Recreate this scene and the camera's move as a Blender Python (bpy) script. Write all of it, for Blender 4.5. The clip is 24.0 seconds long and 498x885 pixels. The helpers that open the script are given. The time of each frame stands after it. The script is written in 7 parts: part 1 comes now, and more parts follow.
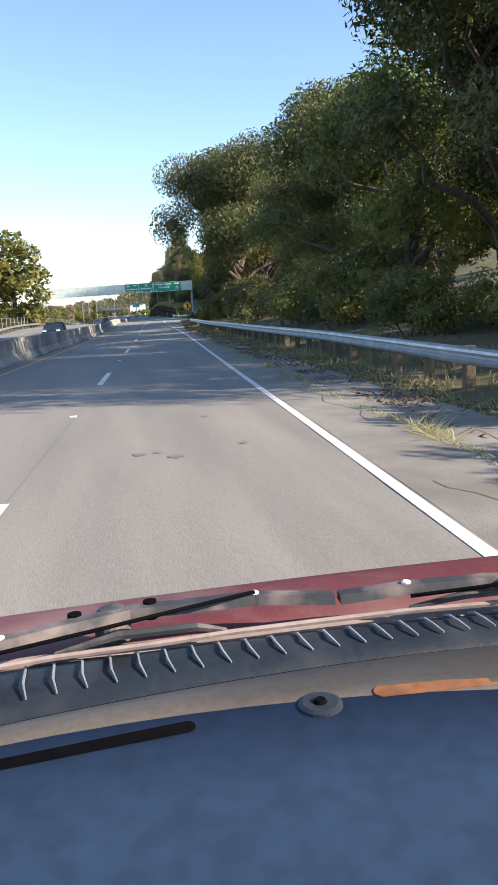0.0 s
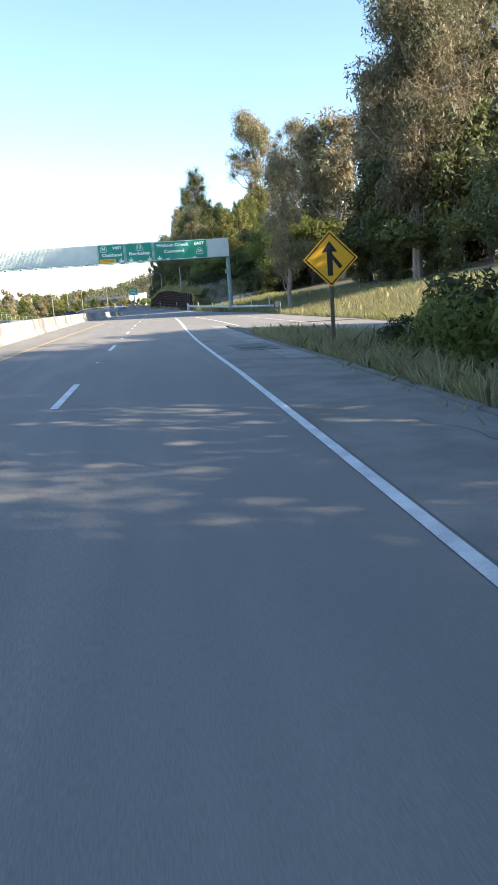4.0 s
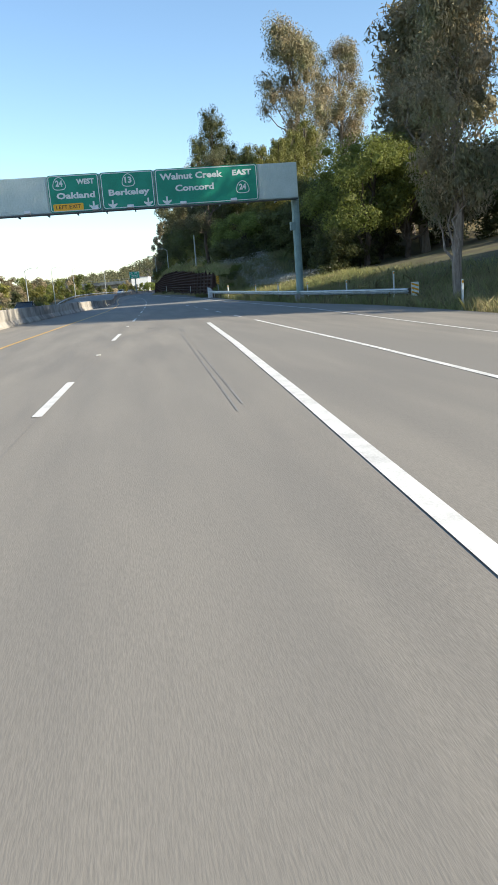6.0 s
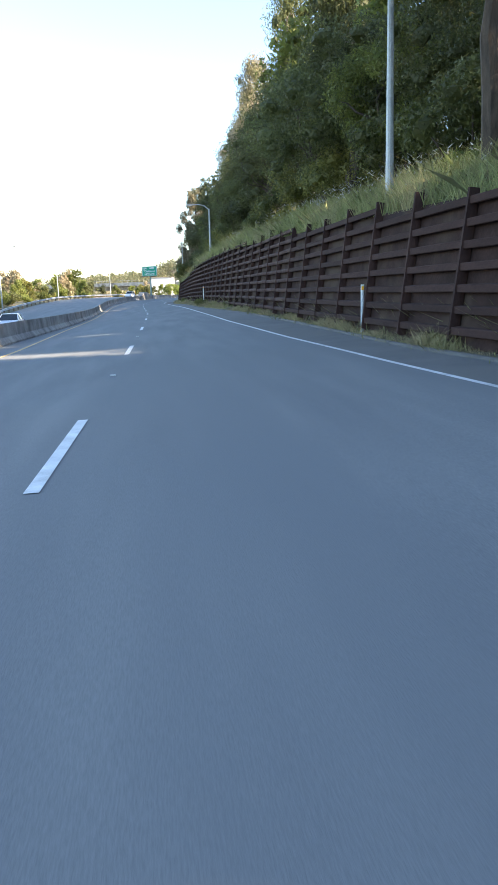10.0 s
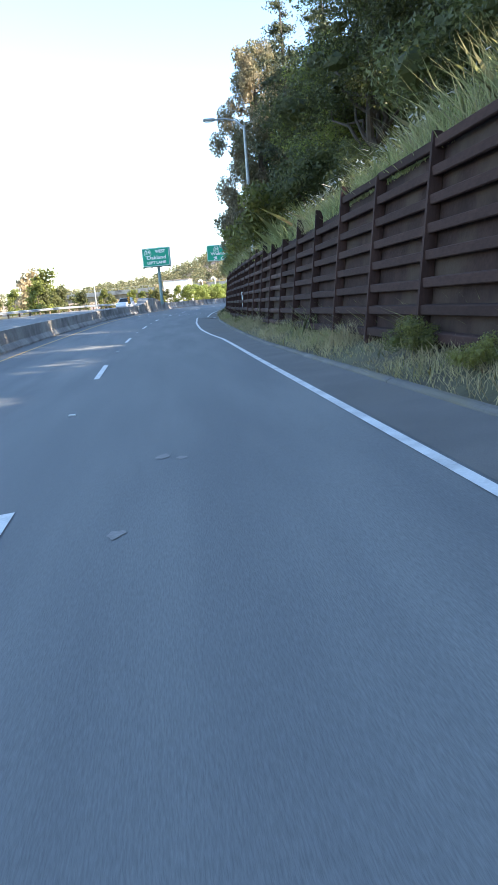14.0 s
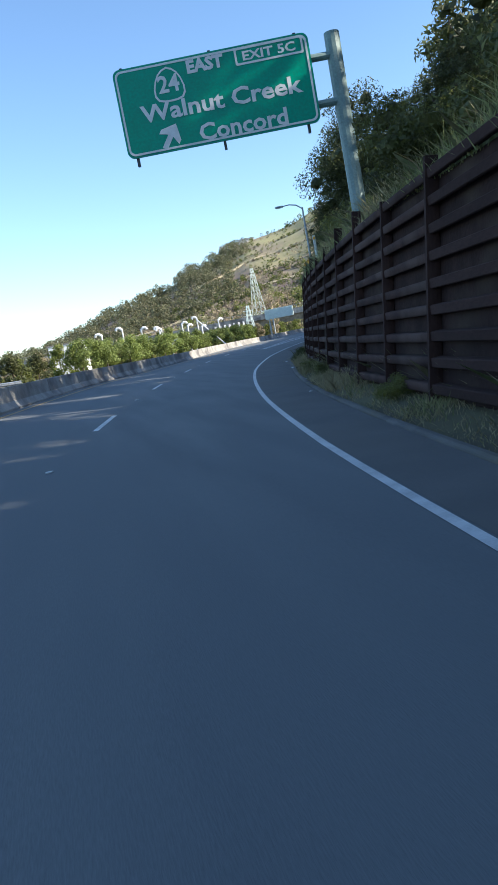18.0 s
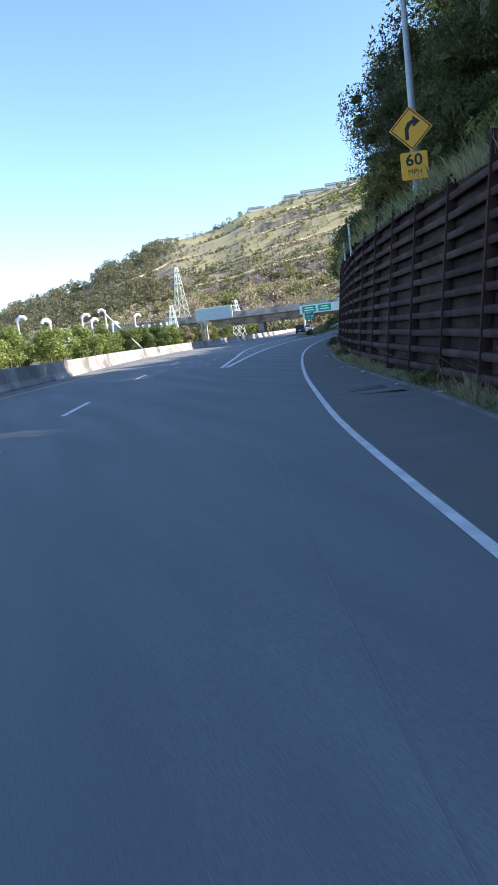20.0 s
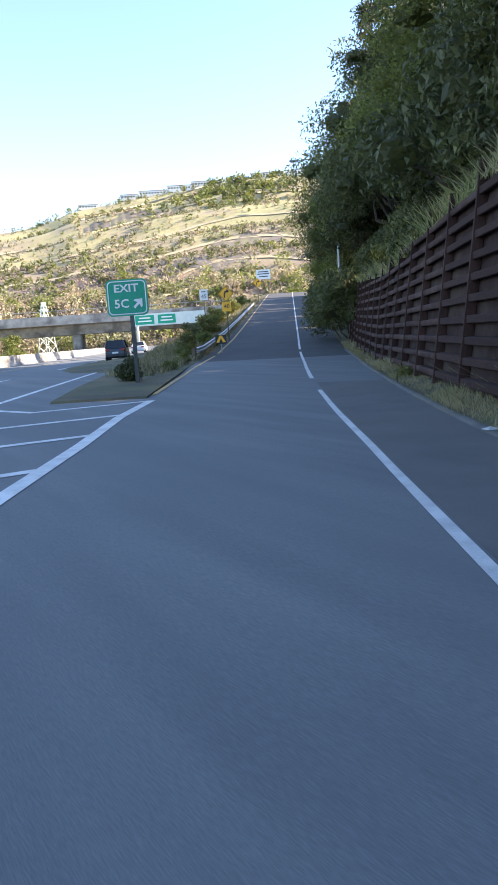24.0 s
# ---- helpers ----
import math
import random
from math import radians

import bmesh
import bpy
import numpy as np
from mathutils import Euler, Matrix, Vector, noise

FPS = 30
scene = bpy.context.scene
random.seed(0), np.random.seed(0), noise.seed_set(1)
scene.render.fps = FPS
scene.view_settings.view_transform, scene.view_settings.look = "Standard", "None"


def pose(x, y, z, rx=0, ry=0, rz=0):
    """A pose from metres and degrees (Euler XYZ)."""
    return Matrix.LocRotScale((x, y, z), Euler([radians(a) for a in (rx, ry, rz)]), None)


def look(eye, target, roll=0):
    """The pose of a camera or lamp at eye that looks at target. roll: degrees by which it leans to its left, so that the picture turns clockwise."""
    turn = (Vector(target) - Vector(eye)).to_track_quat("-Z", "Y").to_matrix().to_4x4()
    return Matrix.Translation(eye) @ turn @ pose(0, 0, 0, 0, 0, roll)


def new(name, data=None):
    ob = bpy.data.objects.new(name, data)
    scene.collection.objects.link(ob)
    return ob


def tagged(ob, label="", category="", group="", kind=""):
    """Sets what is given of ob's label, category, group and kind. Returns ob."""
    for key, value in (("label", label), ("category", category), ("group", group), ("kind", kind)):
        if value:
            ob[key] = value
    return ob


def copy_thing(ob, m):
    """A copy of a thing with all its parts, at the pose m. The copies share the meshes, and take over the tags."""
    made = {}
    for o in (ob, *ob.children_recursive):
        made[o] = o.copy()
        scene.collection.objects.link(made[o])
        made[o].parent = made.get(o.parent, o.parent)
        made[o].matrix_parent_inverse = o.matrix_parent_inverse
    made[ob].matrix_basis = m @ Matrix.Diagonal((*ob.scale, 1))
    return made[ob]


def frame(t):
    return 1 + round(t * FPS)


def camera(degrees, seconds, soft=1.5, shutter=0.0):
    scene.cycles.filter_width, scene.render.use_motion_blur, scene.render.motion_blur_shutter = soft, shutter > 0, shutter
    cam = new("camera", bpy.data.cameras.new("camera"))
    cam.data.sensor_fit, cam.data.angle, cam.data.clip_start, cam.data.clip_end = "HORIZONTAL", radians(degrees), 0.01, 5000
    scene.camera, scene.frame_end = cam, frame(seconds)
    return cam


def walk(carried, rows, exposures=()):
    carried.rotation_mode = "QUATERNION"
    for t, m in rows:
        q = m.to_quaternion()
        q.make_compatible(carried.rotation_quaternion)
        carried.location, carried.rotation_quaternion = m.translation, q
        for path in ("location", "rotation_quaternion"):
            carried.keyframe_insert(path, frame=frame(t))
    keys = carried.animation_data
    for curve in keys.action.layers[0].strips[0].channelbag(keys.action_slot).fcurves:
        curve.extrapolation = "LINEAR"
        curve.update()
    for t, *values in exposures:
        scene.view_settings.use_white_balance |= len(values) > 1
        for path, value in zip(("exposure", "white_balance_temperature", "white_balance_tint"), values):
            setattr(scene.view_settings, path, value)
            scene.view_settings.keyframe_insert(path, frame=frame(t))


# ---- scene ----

import collections

# ---------------- camera ----------------
cam = camera(36.74, 24.0)
PATH = [
    (0, (0.05, -0.00, 1.52), (1.605, 9.718, -0.243), -3.9),
    (0.5, (0.65, 11.71, 1.52), (2.135, 21.404, -0.427), -4.5),
    (1, (1.23, 23.41, 1.52), (2.656, 33.066, -0.648), -4.8),
    (1.5, (1.80, 35.08, 1.52), (3.132, 44.753, -0.638), -4.5),
    (2, (2.39, 46.72, 1.52), (3.821, 56.396, -0.557), -4.3),
    (2.5, (2.94, 58.34, 1.52), (4.483, 68.021, -0.452), -4.2),
    (3, (3.50, 69.93, 1.52), (5.071, 79.624, -0.367), -4.6),
    (3.5, (4.06, 81.50, 1.52), (5.609, 91.205, -0.328), -4.7),
    (4, (4.62, 93.05, 1.52), (6.119, 102.755, -0.371), -4.0),
    (4.5, (5.16, 104.59, 1.52), (6.645, 114.112, -1.146), -3.5),
    (5, (5.67, 116.12, 1.52), (7.092, 125.729, -0.847), -4.5),
    (5.5, (6.18, 127.63, 1.52), (7.570, 137.299, -0.605), -4.6),
    (6, (6.70, 139.13, 1.52), (8.098, 148.808, -0.561), -4.4),
    (6.5, (7.22, 150.60, 1.52), (8.680, 160.281, -0.505), -2.1),
    (7, (7.74, 162.04, 1.52), (9.189, 171.735, -0.450), -1.9),
    (7.5, (8.29, 173.45, 1.52), (9.804, 183.092, -0.642), 0.2),
    (8, (8.78, 184.85, 1.52), (10.136, 194.546, -0.509), -1.4),
    (8.5, (9.18, 196.24, 1.52), (10.421, 205.946, -0.533), -2.7),
    (9, (9.52, 207.64, 1.52), (10.776, 217.362, -0.451), -1.7),
    (9.5, (9.82, 219.05, 1.52), (11.012, 228.736, -0.658), -1.6),
    (10, (10.10, 230.47, 1.52), (11.301, 240.200, -0.448), -1.7),
    (10.5, (10.35, 241.92, 1.52), (11.508, 251.671, -0.365), -1.5),
    (11, (10.53, 253.39, 1.52), (11.719, 263.131, -0.402), -1.8),
    (11.5, (10.67, 264.85, 1.52), (11.839, 274.574, -0.499), -2.6),
    (12, (10.78, 276.30, 1.52), (11.841, 286.013, -0.609), -3.5),
    (12.5, (10.84, 287.72, 1.52), (11.748, 297.433, -0.677), -4.3),
    (13, (10.85, 299.09, 1.52), (11.706, 308.821, -0.619), -4.2),
    (13.5, (10.80, 310.41, 1.52), (11.566, 320.166, -0.535), -3.9),
    (14, (10.74, 321.68, 1.52), (11.668, 331.449, -0.405), -4.7),
    (14.5, (10.79, 332.89, 1.52), (11.759, 342.615, -0.597), -5.1),
    (15, (10.89, 344.05, 1.52), (11.859, 353.797, -0.491), -6.4),
    (15.5, (10.99, 355.15, 1.52), (11.959, 364.982, -0.026), -9.1),
    (16, (11.18, 366.20, 1.52), (12.036, 376.119, 0.594), -8.0),
    (16.5, (11.57, 377.23, 1.52), (12.853, 387.091, 0.485), -8.3),
    (17, (12.21, 388.21, 1.52), (13.603, 398.010, 0.124), -10.4),
    (17.5, (13.18, 399.14, 1.52), (14.827, 408.923, 0.232), -11.2),
    (18, (14.52, 410.01, 1.52), (16.682, 419.680, 0.156), -10.7),
    (18.5, (16.24, 420.80, 1.52), (18.831, 430.344, 0.039), -9.9),
    (19, (18.35, 431.50, 1.52), (21.199, 440.959, -0.026), -9.1),
    (19.5, (20.91, 442.07, 1.52), (23.870, 451.496, -0.005), -8.2),
    (20, (23.92, 452.51, 1.52), (27.185, 461.851, 0.091), -6.9),
    (20.5, (27.37, 462.78, 1.52), (30.848, 472.014, -0.118), -5.8),
    (21, (31.23, 472.92, 1.52), (34.867, 482.066, -0.228), -5.1),
    (21.5, (35.48, 482.90, 1.52), (39.360, 491.972, -0.081), -5.6),
    (22, (40.06, 492.74, 1.52), (44.118, 501.696, -0.330), -5.0),
    (22.5, (44.93, 502.46, 1.52), (49.670, 511.085, -0.251), -4.4),
    (23, (50.05, 512.07, 1.52), (55.107, 520.548, -0.073), -3.6),
    (23.5, (55.39, 521.56, 1.52), (60.515, 530.010, 0.037), -4.7),
    (24, (60.99, 530.90, 1.52), (66.233, 539.307, 0.122), -4.0),
]
EXPOSURES = [(0.0, 1.2, 5950, 12), (1.0, 2.0, 6000, 13), (3.5, 1.8, 6050, 12), (4.0, 1.6, 6000, 10), (5.0, 1.2, 6050, 8), (6.0, 0.95, 5950, 5), (7.0, 0.9, 5950, 5), (8.0, 1.3, 6150, 9), (9.0, 1.95, 6300, 11), (10.0, 2.25, 6250, 11),
             (13.0, 2.3, 6050, 11), (15.0, 2.3, 5850, 10), (16.0, 1.5, 5600, 9), (17.0, 0.95, 5500, 6), (20.0, 1.35, 5450, 13), (21.0, 1.3, 5450, 13), (22.0, 1.28, 5450, 13), (23.0, 1.95, 6000, 16), (24.0, 2.0, 6000, 16)]
walk(cam, [(t, look(eye, target, roll)) for t, eye, target, roll in PATH], EXPOSURES)

# ---------------- light ----------------
SUN_AZ, SUN_EL = 118.0, 27.0          # clockwise from +y, above the horizon
world = bpy.data.worlds.new("sky")
scene.world = world
world.use_nodes = True
wn = world.node_tree.nodes
sky = wn.new("ShaderNodeTexSky")
sky.sky_type = "NISHITA"
sky.sun_disc = False
sky.sun_elevation = radians(SUN_EL)
sky.sun_rotation = radians(SUN_AZ)
sky.air_density, sky.dust_density, sky.ozone_density = 1.0, 0.35, 1.0
wn["Background"].inputs[1].default_value = 0.115
world.node_tree.links.new(sky.outputs[0], wn["Background"].inputs[0])
sun_data = bpy.data.lights.new("sun", "SUN")
sun_data.energy, sun_data.angle, sun_data.color = 5.0, radians(0.6), (1.0, 0.82, 0.6)
sun = new("sun", sun_data)
sa, se = radians(SUN_AZ), radians(SUN_EL)
sun.matrix_world = look((0, 0, 60), (-60 * math.sin(sa) * math.cos(se), -60 * math.cos(sa) * math.cos(se), 60 - 60 * math.sin(se)))

# ---------------- materials ----------------
def mat(name, a, b=None, rough=0.8, metal=0.0, scale=4.0, fine=60.0, bump=0.0, rnd=0.0, spec=0.5, detail=6.0, stretch=None, c=None, cscale=0.3, translucent=0.0):
    """A surface of two colours mixed by noise at two scales, with a third, larger stain, grain and relief."""
    m = bpy.data.materials.new(name)
    m.use_nodes = True
    n, l = m.node_tree.nodes, m.node_tree.links
    p = n["Principled BSDF"]
    p.inputs["Roughness"].default_value, p.inputs["Metallic"].default_value = rough, metal
    p.inputs["Specular IOR Level"].default_value = spec
    b = b or tuple(0.75 * v for v in a)
    tc = n.new("ShaderNodeTexCoord")
    src = tc.outputs["Object"]
    if stretch:
        mp = n.new("ShaderNodeMapping")
        mp.inputs["Scale"].default_value = stretch
        l.new(src, mp.inputs[0])
        src = mp.outputs[0]
    n1 = n.new("ShaderNodeTexNoise")
    n1.inputs["Scale"].default_value, n1.inputs["Detail"].default_value = scale, detail
    l.new(src, n1.inputs["Vector"])
    r1 = n.new("ShaderNodeValToRGB")
    r1.color_ramp.elements[0].position, r1.color_ramp.elements[1].position = 0.35, 0.68
    r1.color_ramp.elements[0].color, r1.color_ramp.elements[1].color = (*b, 1), (*a, 1)
    l.new(n1.outputs[0], r1.inputs[0])
    out = r1.outputs[0]
    n2 = n.new("ShaderNodeTexNoise")
    n2.inputs["Scale"].default_value, n2.inputs["Detail"].default_value = fine, 3.0
    l.new(src, n2.inputs["Vector"])
    mx = n.new("ShaderNodeMix")
    mx.data_type, mx.blend_type = "RGBA", "OVERLAY"
    mx.inputs[0].default_value = 0.35
    l.new(out, mx.inputs[6])
    l.new(n2.outputs[0], mx.inputs[7])
    out = mx.outputs[2]
    if c:
        n3 = n.new("ShaderNodeTexNoise")
        n3.inputs["Scale"].default_value, n3.inputs["Detail"].default_value = cscale, 5.0
        l.new(src, n3.inputs["Vector"])
        r3 = n.new("ShaderNodeValToRGB")
        r3.color_ramp.elements[0].position, r3.color_ramp.elements[1].position = 0.48, 0.66
        l.new(n3.outputs[0], r3.inputs[0])
        m3 = n.new("ShaderNodeMix")
        m3.data_type = "RGBA"
        l.new(r3.outputs[0], m3.inputs[0])
        l.new(out, m3.inputs[6])
        m3.inputs[7].default_value = (*c, 1)
        out = m3.outputs[2]
    if rnd:
        oi = n.new("ShaderNodeObjectInfo")
        geo = n.new("ShaderNodeNewGeometry")
        ad = n.new("ShaderNodeMath")
        ad.operation = "ADD"
        l.new(oi.outputs["Random"], ad.inputs[0])
        l.new(geo.outputs["Random Per Island"], ad.inputs[1])
        mr = n.new("ShaderNodeMapRange")
        mr.inputs["From Max"].default_value = 2.0
        mr.inputs["To Min"].default_value, mr.inputs["To Max"].default_value = 1 - rnd, 1 + rnd
        l.new(ad.outputs[0], mr.inputs[0])
        hs = n.new("ShaderNodeHueSaturation")
        l.new(mr.outputs[0], hs.inputs["Value"])
        l.new(out, hs.inputs["Color"])
        out = hs.outputs[0]
    l.new(out, p.inputs["Base Color"])
    if bump:
        bp = n.new("ShaderNodeBump")
        bp.inputs["Strength"].default_value, bp.inputs["Distance"].default_value = bump, 0.02
        l.new(n2.outputs[0], bp.inputs["Height"])
        l.new(bp.outputs[0], p.inputs["Normal"])
    if translucent:
        tr = n.new("ShaderNodeBsdfTranslucent")
        ms = n.new("ShaderNodeMixShader")
        ms.inputs[0].default_value = translucent
        l.new(out, tr.inputs[0])
        l.new(p.outputs[0], ms.inputs[1])
        l.new(tr.outputs[0], ms.inputs[2])
        l.new(ms.outputs[0], n["Material Output"].inputs[0])
    return m


M = {
    "asphalt": mat("asphalt", (0.252, 0.234, 0.203), (0.19, 0.179, 0.161), 0.88, scale=1.3, fine=130, bump=0.12, c=(0.2, 0.19, 0.171), cscale=0.25, stretch=(1.0, 0.12, 1.0)),
    "shoulder_dark": mat("shoulder_dark", (0.16, 0.155, 0.143), (0.125, 0.122, 0.114), 0.9, scale=0.9, fine=90, bump=0.2, c=(0.145, 0.138, 0.122), cscale=0.25),
    "asphalt_new": mat("asphalt_new", (0.075, 0.074, 0.073), (0.055, 0.055, 0.055), 0.85, scale=0.5, fine=120, bump=0.15),
    "shoulder": mat("shoulder", (0.27, 0.252, 0.22), (0.195, 0.184, 0.163), 0.9, scale=1.6, fine=70, bump=0.35, c=(0.165, 0.153, 0.13), cscale=0.55),
    "paint": mat("road_paint", (0.78, 0.78, 0.75), (0.55, 0.55, 0.53), 0.6, scale=3, fine=40, bump=0.15),
    "yellow_paint": mat("yellow_paint", (0.62, 0.38, 0.08), (0.45, 0.3, 0.1), 0.6, scale=3, fine=40),
    "tar": mat("tar", (0.06, 0.06, 0.06), (0.1, 0.1, 0.1), 0.6, scale=2, fine=30),
    "seal": mat("loop_sealant", (0.78, 0.8, 0.8), (0.55, 0.57, 0.57), 0.5, scale=2, fine=30),
    "concrete": mat("concrete", (0.42, 0.40, 0.36), (0.28, 0.265, 0.24), 0.9, scale=1.2, fine=25, bump=0.3, rnd=0.15, c=(0.16, 0.15, 0.14), cscale=0.5),
    "gutter": mat("gutter_concrete", (0.34, 0.325, 0.285), (0.24, 0.23, 0.2), 0.9, scale=1.2, fine=40, bump=0.2, c=(0.2, 0.185, 0.16), cscale=0.5),
    "kerb": mat("kerb_asphalt", (0.17, 0.163, 0.147), (0.11, 0.106, 0.097), 0.9, scale=1.5, fine=35, bump=0.3, rnd=0.15, c=(0.15, 0.135, 0.1), cscale=0.9),
    "galv": mat("galvanised_steel", (0.50, 0.52, 0.54), (0.36, 0.38, 0.40), 0.45, 0.75, scale=2, fine=30),
    "pole": mat("pole_steel", (0.42, 0.45, 0.45), (0.32, 0.35, 0.35), 0.5, 0.4, scale=2, fine=20),
    "post_wood": mat("post_wood", (0.20, 0.15, 0.10), (0.12, 0.09, 0.06), 0.9, scale=5, fine=40, stretch=(4, 4, 0.6)),
    "wall": mat("weathered_steel", (0.075, 0.041, 0.033), (0.044, 0.025, 0.021), 0.9, scale=1.5, fine=25, bump=0.12, rnd=0.35, c=(0.092, 0.06, 0.049), cscale=0.8, spec=0.16),
    "wall_end": mat("dusty_steel", (0.42, 0.33, 0.30), (0.28, 0.2, 0.18), 0.75, scale=1.5, fine=25, bump=0.12),
    "wall_back": mat("wall_fill", (0.056, 0.033, 0.028), (0.034, 0.021, 0.018), 0.95, scale=2, fine=15, bump=0.3, c=(0.075, 0.053, 0.04), cscale=0.7, spec=0.15),
    "sign_green": mat("sign_green", (0.0, 0.34, 0.2), (0.0, 0.3, 0.175), 0.45, scale=1.5, fine=15),
    "sign_green_dark": mat("aged_sign_green", (0.014, 0.29, 0.18), (0.012, 0.24, 0.15), 0.5, scale=1.2, fine=12, c=(0.025, 0.3, 0.2), cscale=0.6),
    "sign_white": mat("sign_white", (0.82, 0.84, 0.82), (0.72, 0.75, 0.73), 0.5, scale=5, fine=15),
    "sign_yellow": mat("sign_yellow", (0.95, 0.5, 0.02), (0.9, 0.45, 0.02), 0.45, scale=2, fine=15),
    "sign_black": mat("sign_black", (0.02, 0.02, 0.02), (0.015, 0.015, 0.015), 0.5),
    "panel_pale": mat("pale_green_panel", (0.66, 0.73, 0.69), (0.58, 0.66, 0.62), 0.55, scale=1, fine=15),
    "gantry_steel": mat("painted_steel", (0.28, 0.38, 0.36), (0.2, 0.29, 0.28), 0.55, scale=1.5, fine=20),
    "dark_steel": mat("dark_steel", (0.08, 0.09, 0.09), (0.05, 0.055, 0.055), 0.5, 0.3),
    "soil": mat("hillside_soil", (0.115, 0.115, 0.045), (0.08, 0.068, 0.04), 0.95, scale=0.4, fine=9, bump=0.6, c=(0.16, 0.13, 0.065), cscale=0.2),
    "hill": mat("far_hill", (0.4, 0.36, 0.17), (0.29, 0.265, 0.135), 0.95, scale=0.05, fine=0.6, bump=0.5, c=(0.29, 0.24, 0.16), cscale=0.025, detail=10),
    "scree": mat("dark_scree", (0.2, 0.17, 0.145), (0.12, 0.105, 0.09), 0.95, scale=0.3, fine=2, bump=0.6, c=(0.2, 0.19, 0.1), cscale=0.08),
    "leaf_litter": mat("leaf_litter", (0.22, 0.12, 0.06), (0.13, 0.075, 0.045), 0.9, scale=3, fine=20, rnd=0.5),
    "grass": mat("grass", (0.36, 0.365, 0.155), (0.225, 0.25, 0.095), 0.9, scale=0.4, fine=3, rnd=0.45, c=(0.4, 0.35, 0.19), cscale=0.35, translucent=0.35),
    "dry_grass": mat("dry_grass", (0.37, 0.315, 0.185), (0.235, 0.205, 0.115), 0.9, scale=0.4, fine=3, rnd=0.45, c=(0.24, 0.235, 0.09), cscale=0.6, translucent=0.3),
    "straw": mat("verge_straw", (0.52, 0.42, 0.24), (0.33, 0.275, 0.15), 0.9, scale=0.5, fine=3, rnd=0.45, c=(0.3, 0.29, 0.12), cscale=0.5, translucent=0.3),
    "bark": mat("bark", (0.105, 0.083, 0.064), (0.052, 0.042, 0.034), 0.95, scale=3, fine=20, bump=0.5, stretch=(3, 3, 0.5)),
    "bark_pale": mat("pale_bark", (0.36, 0.31, 0.26), (0.2, 0.16, 0.13), 0.9, scale=2, fine=15, bump=0.3, stretch=(3, 3, 0.4)),
    "leaf_dark": mat("dark_leaf", (0.125, 0.135, 0.04), (0.07, 0.082, 0.026), 0.6, scale=0.5, fine=4, rnd=0.6, translucent=0.35),
    "leaf_green": mat("green_leaf", (0.21, 0.23, 0.05), (0.13, 0.155, 0.036), 0.6, scale=0.5, fine=4, rnd=0.55, translucent=0.5),
    "leaf_bright": mat("bright_green_leaf", (0.25, 0.3, 0.07), (0.16, 0.2, 0.05), 0.6, scale=0.5, fine=4, rnd=0.5, translucent=0.4),
    "leaf_euca": mat("grey_brown_leaf", (0.36, 0.28, 0.17), (0.2, 0.185, 0.11), 0.6, scale=0.4, fine=4, rnd=0.55, c=(0.19, 0.2, 0.1), cscale=0.25, translucent=0.42),
    "leaf_gum": mat("gum_leaf", (0.19, 0.165, 0.085), (0.095, 0.105, 0.05), 0.6, scale=0.35, fine=4, rnd=0.55, c=(0.1, 0.115, 0.055), cscale=0.22, translucent=0.35),
    "leaf_conif": mat("conifer_needles", (0.088, 0.10, 0.045), (0.052, 0.066, 0.03), 0.65, scale=0.6, fine=4, rnd=0.6, translucent=0.2),
    "leaf_yellow": mat("yellowish_leaf", (0.228, 0.204, 0.036), (0.132, 0.144, 0.036), 0.6, scale=0.6, fine=4, rnd=0.5, translucent=0.3),
    "leaf_olive": mat("olive_leaf", (0.235, 0.225, 0.055), (0.13, 0.14, 0.035), 0.6, scale=0.5, fine=4, rnd=0.5, translucent=0.35),
    "brush_tan": mat("tan_brush", (0.46, 0.37, 0.25), (0.28, 0.235, 0.15), 0.8, scale=0.1, fine=2, rnd=0.5, c=(0.26, 0.27, 0.14), cscale=0.03, translucent=0.4),
    "scrub_grey": mat("grey_brush", (0.25, 0.205, 0.17), (0.145, 0.12, 0.1), 0.8, scale=0.4, fine=3, rnd=0.5),
    "flower": mat("white_flower_heads", (0.56, 0.55, 0.5), (0.38, 0.38, 0.33), 0.8, rnd=0.3),
    "house": mat("house_wall", (0.74, 0.72, 0.69), (0.6, 0.6, 0.6), 0.8, scale=0.2, fine=2, rnd=0.3),
    "roof": mat("house_roof", (0.22, 0.2, 0.2), (0.15, 0.14, 0.14), 0.8, scale=0.3, fine=3),
    "white": mat("white_paint", (0.8, 0.8, 0.79), (0.7, 0.7, 0.69), 0.6, scale=0.5, fine=5),
    "glass": mat("dark_glass", (0.02, 0.025, 0.03), (0.015, 0.02, 0.022), 0.08, spec=0.6),
    "tyre": mat("tyre_rubber", (0.02, 0.02, 0.02), (0.015, 0.015, 0.015), 0.8),
    "car_dark": mat("dark_blue_car_paint", (0.02, 0.035, 0.06), (0.018, 0.03, 0.05), 0.25, 0.3),
    "car_white": mat("white_car_paint", (0.75, 0.76, 0.78), (0.7, 0.71, 0.73), 0.3),
    "tail_lamp": mat("red_lamp_lens", (0.35, 0.01, 0.01), (0.3, 0.01, 0.01), 0.2),
    "litter": mat("paper_litter", (0.7, 0.7, 0.68), (0.5, 0.5, 0.48), 0.8),
}

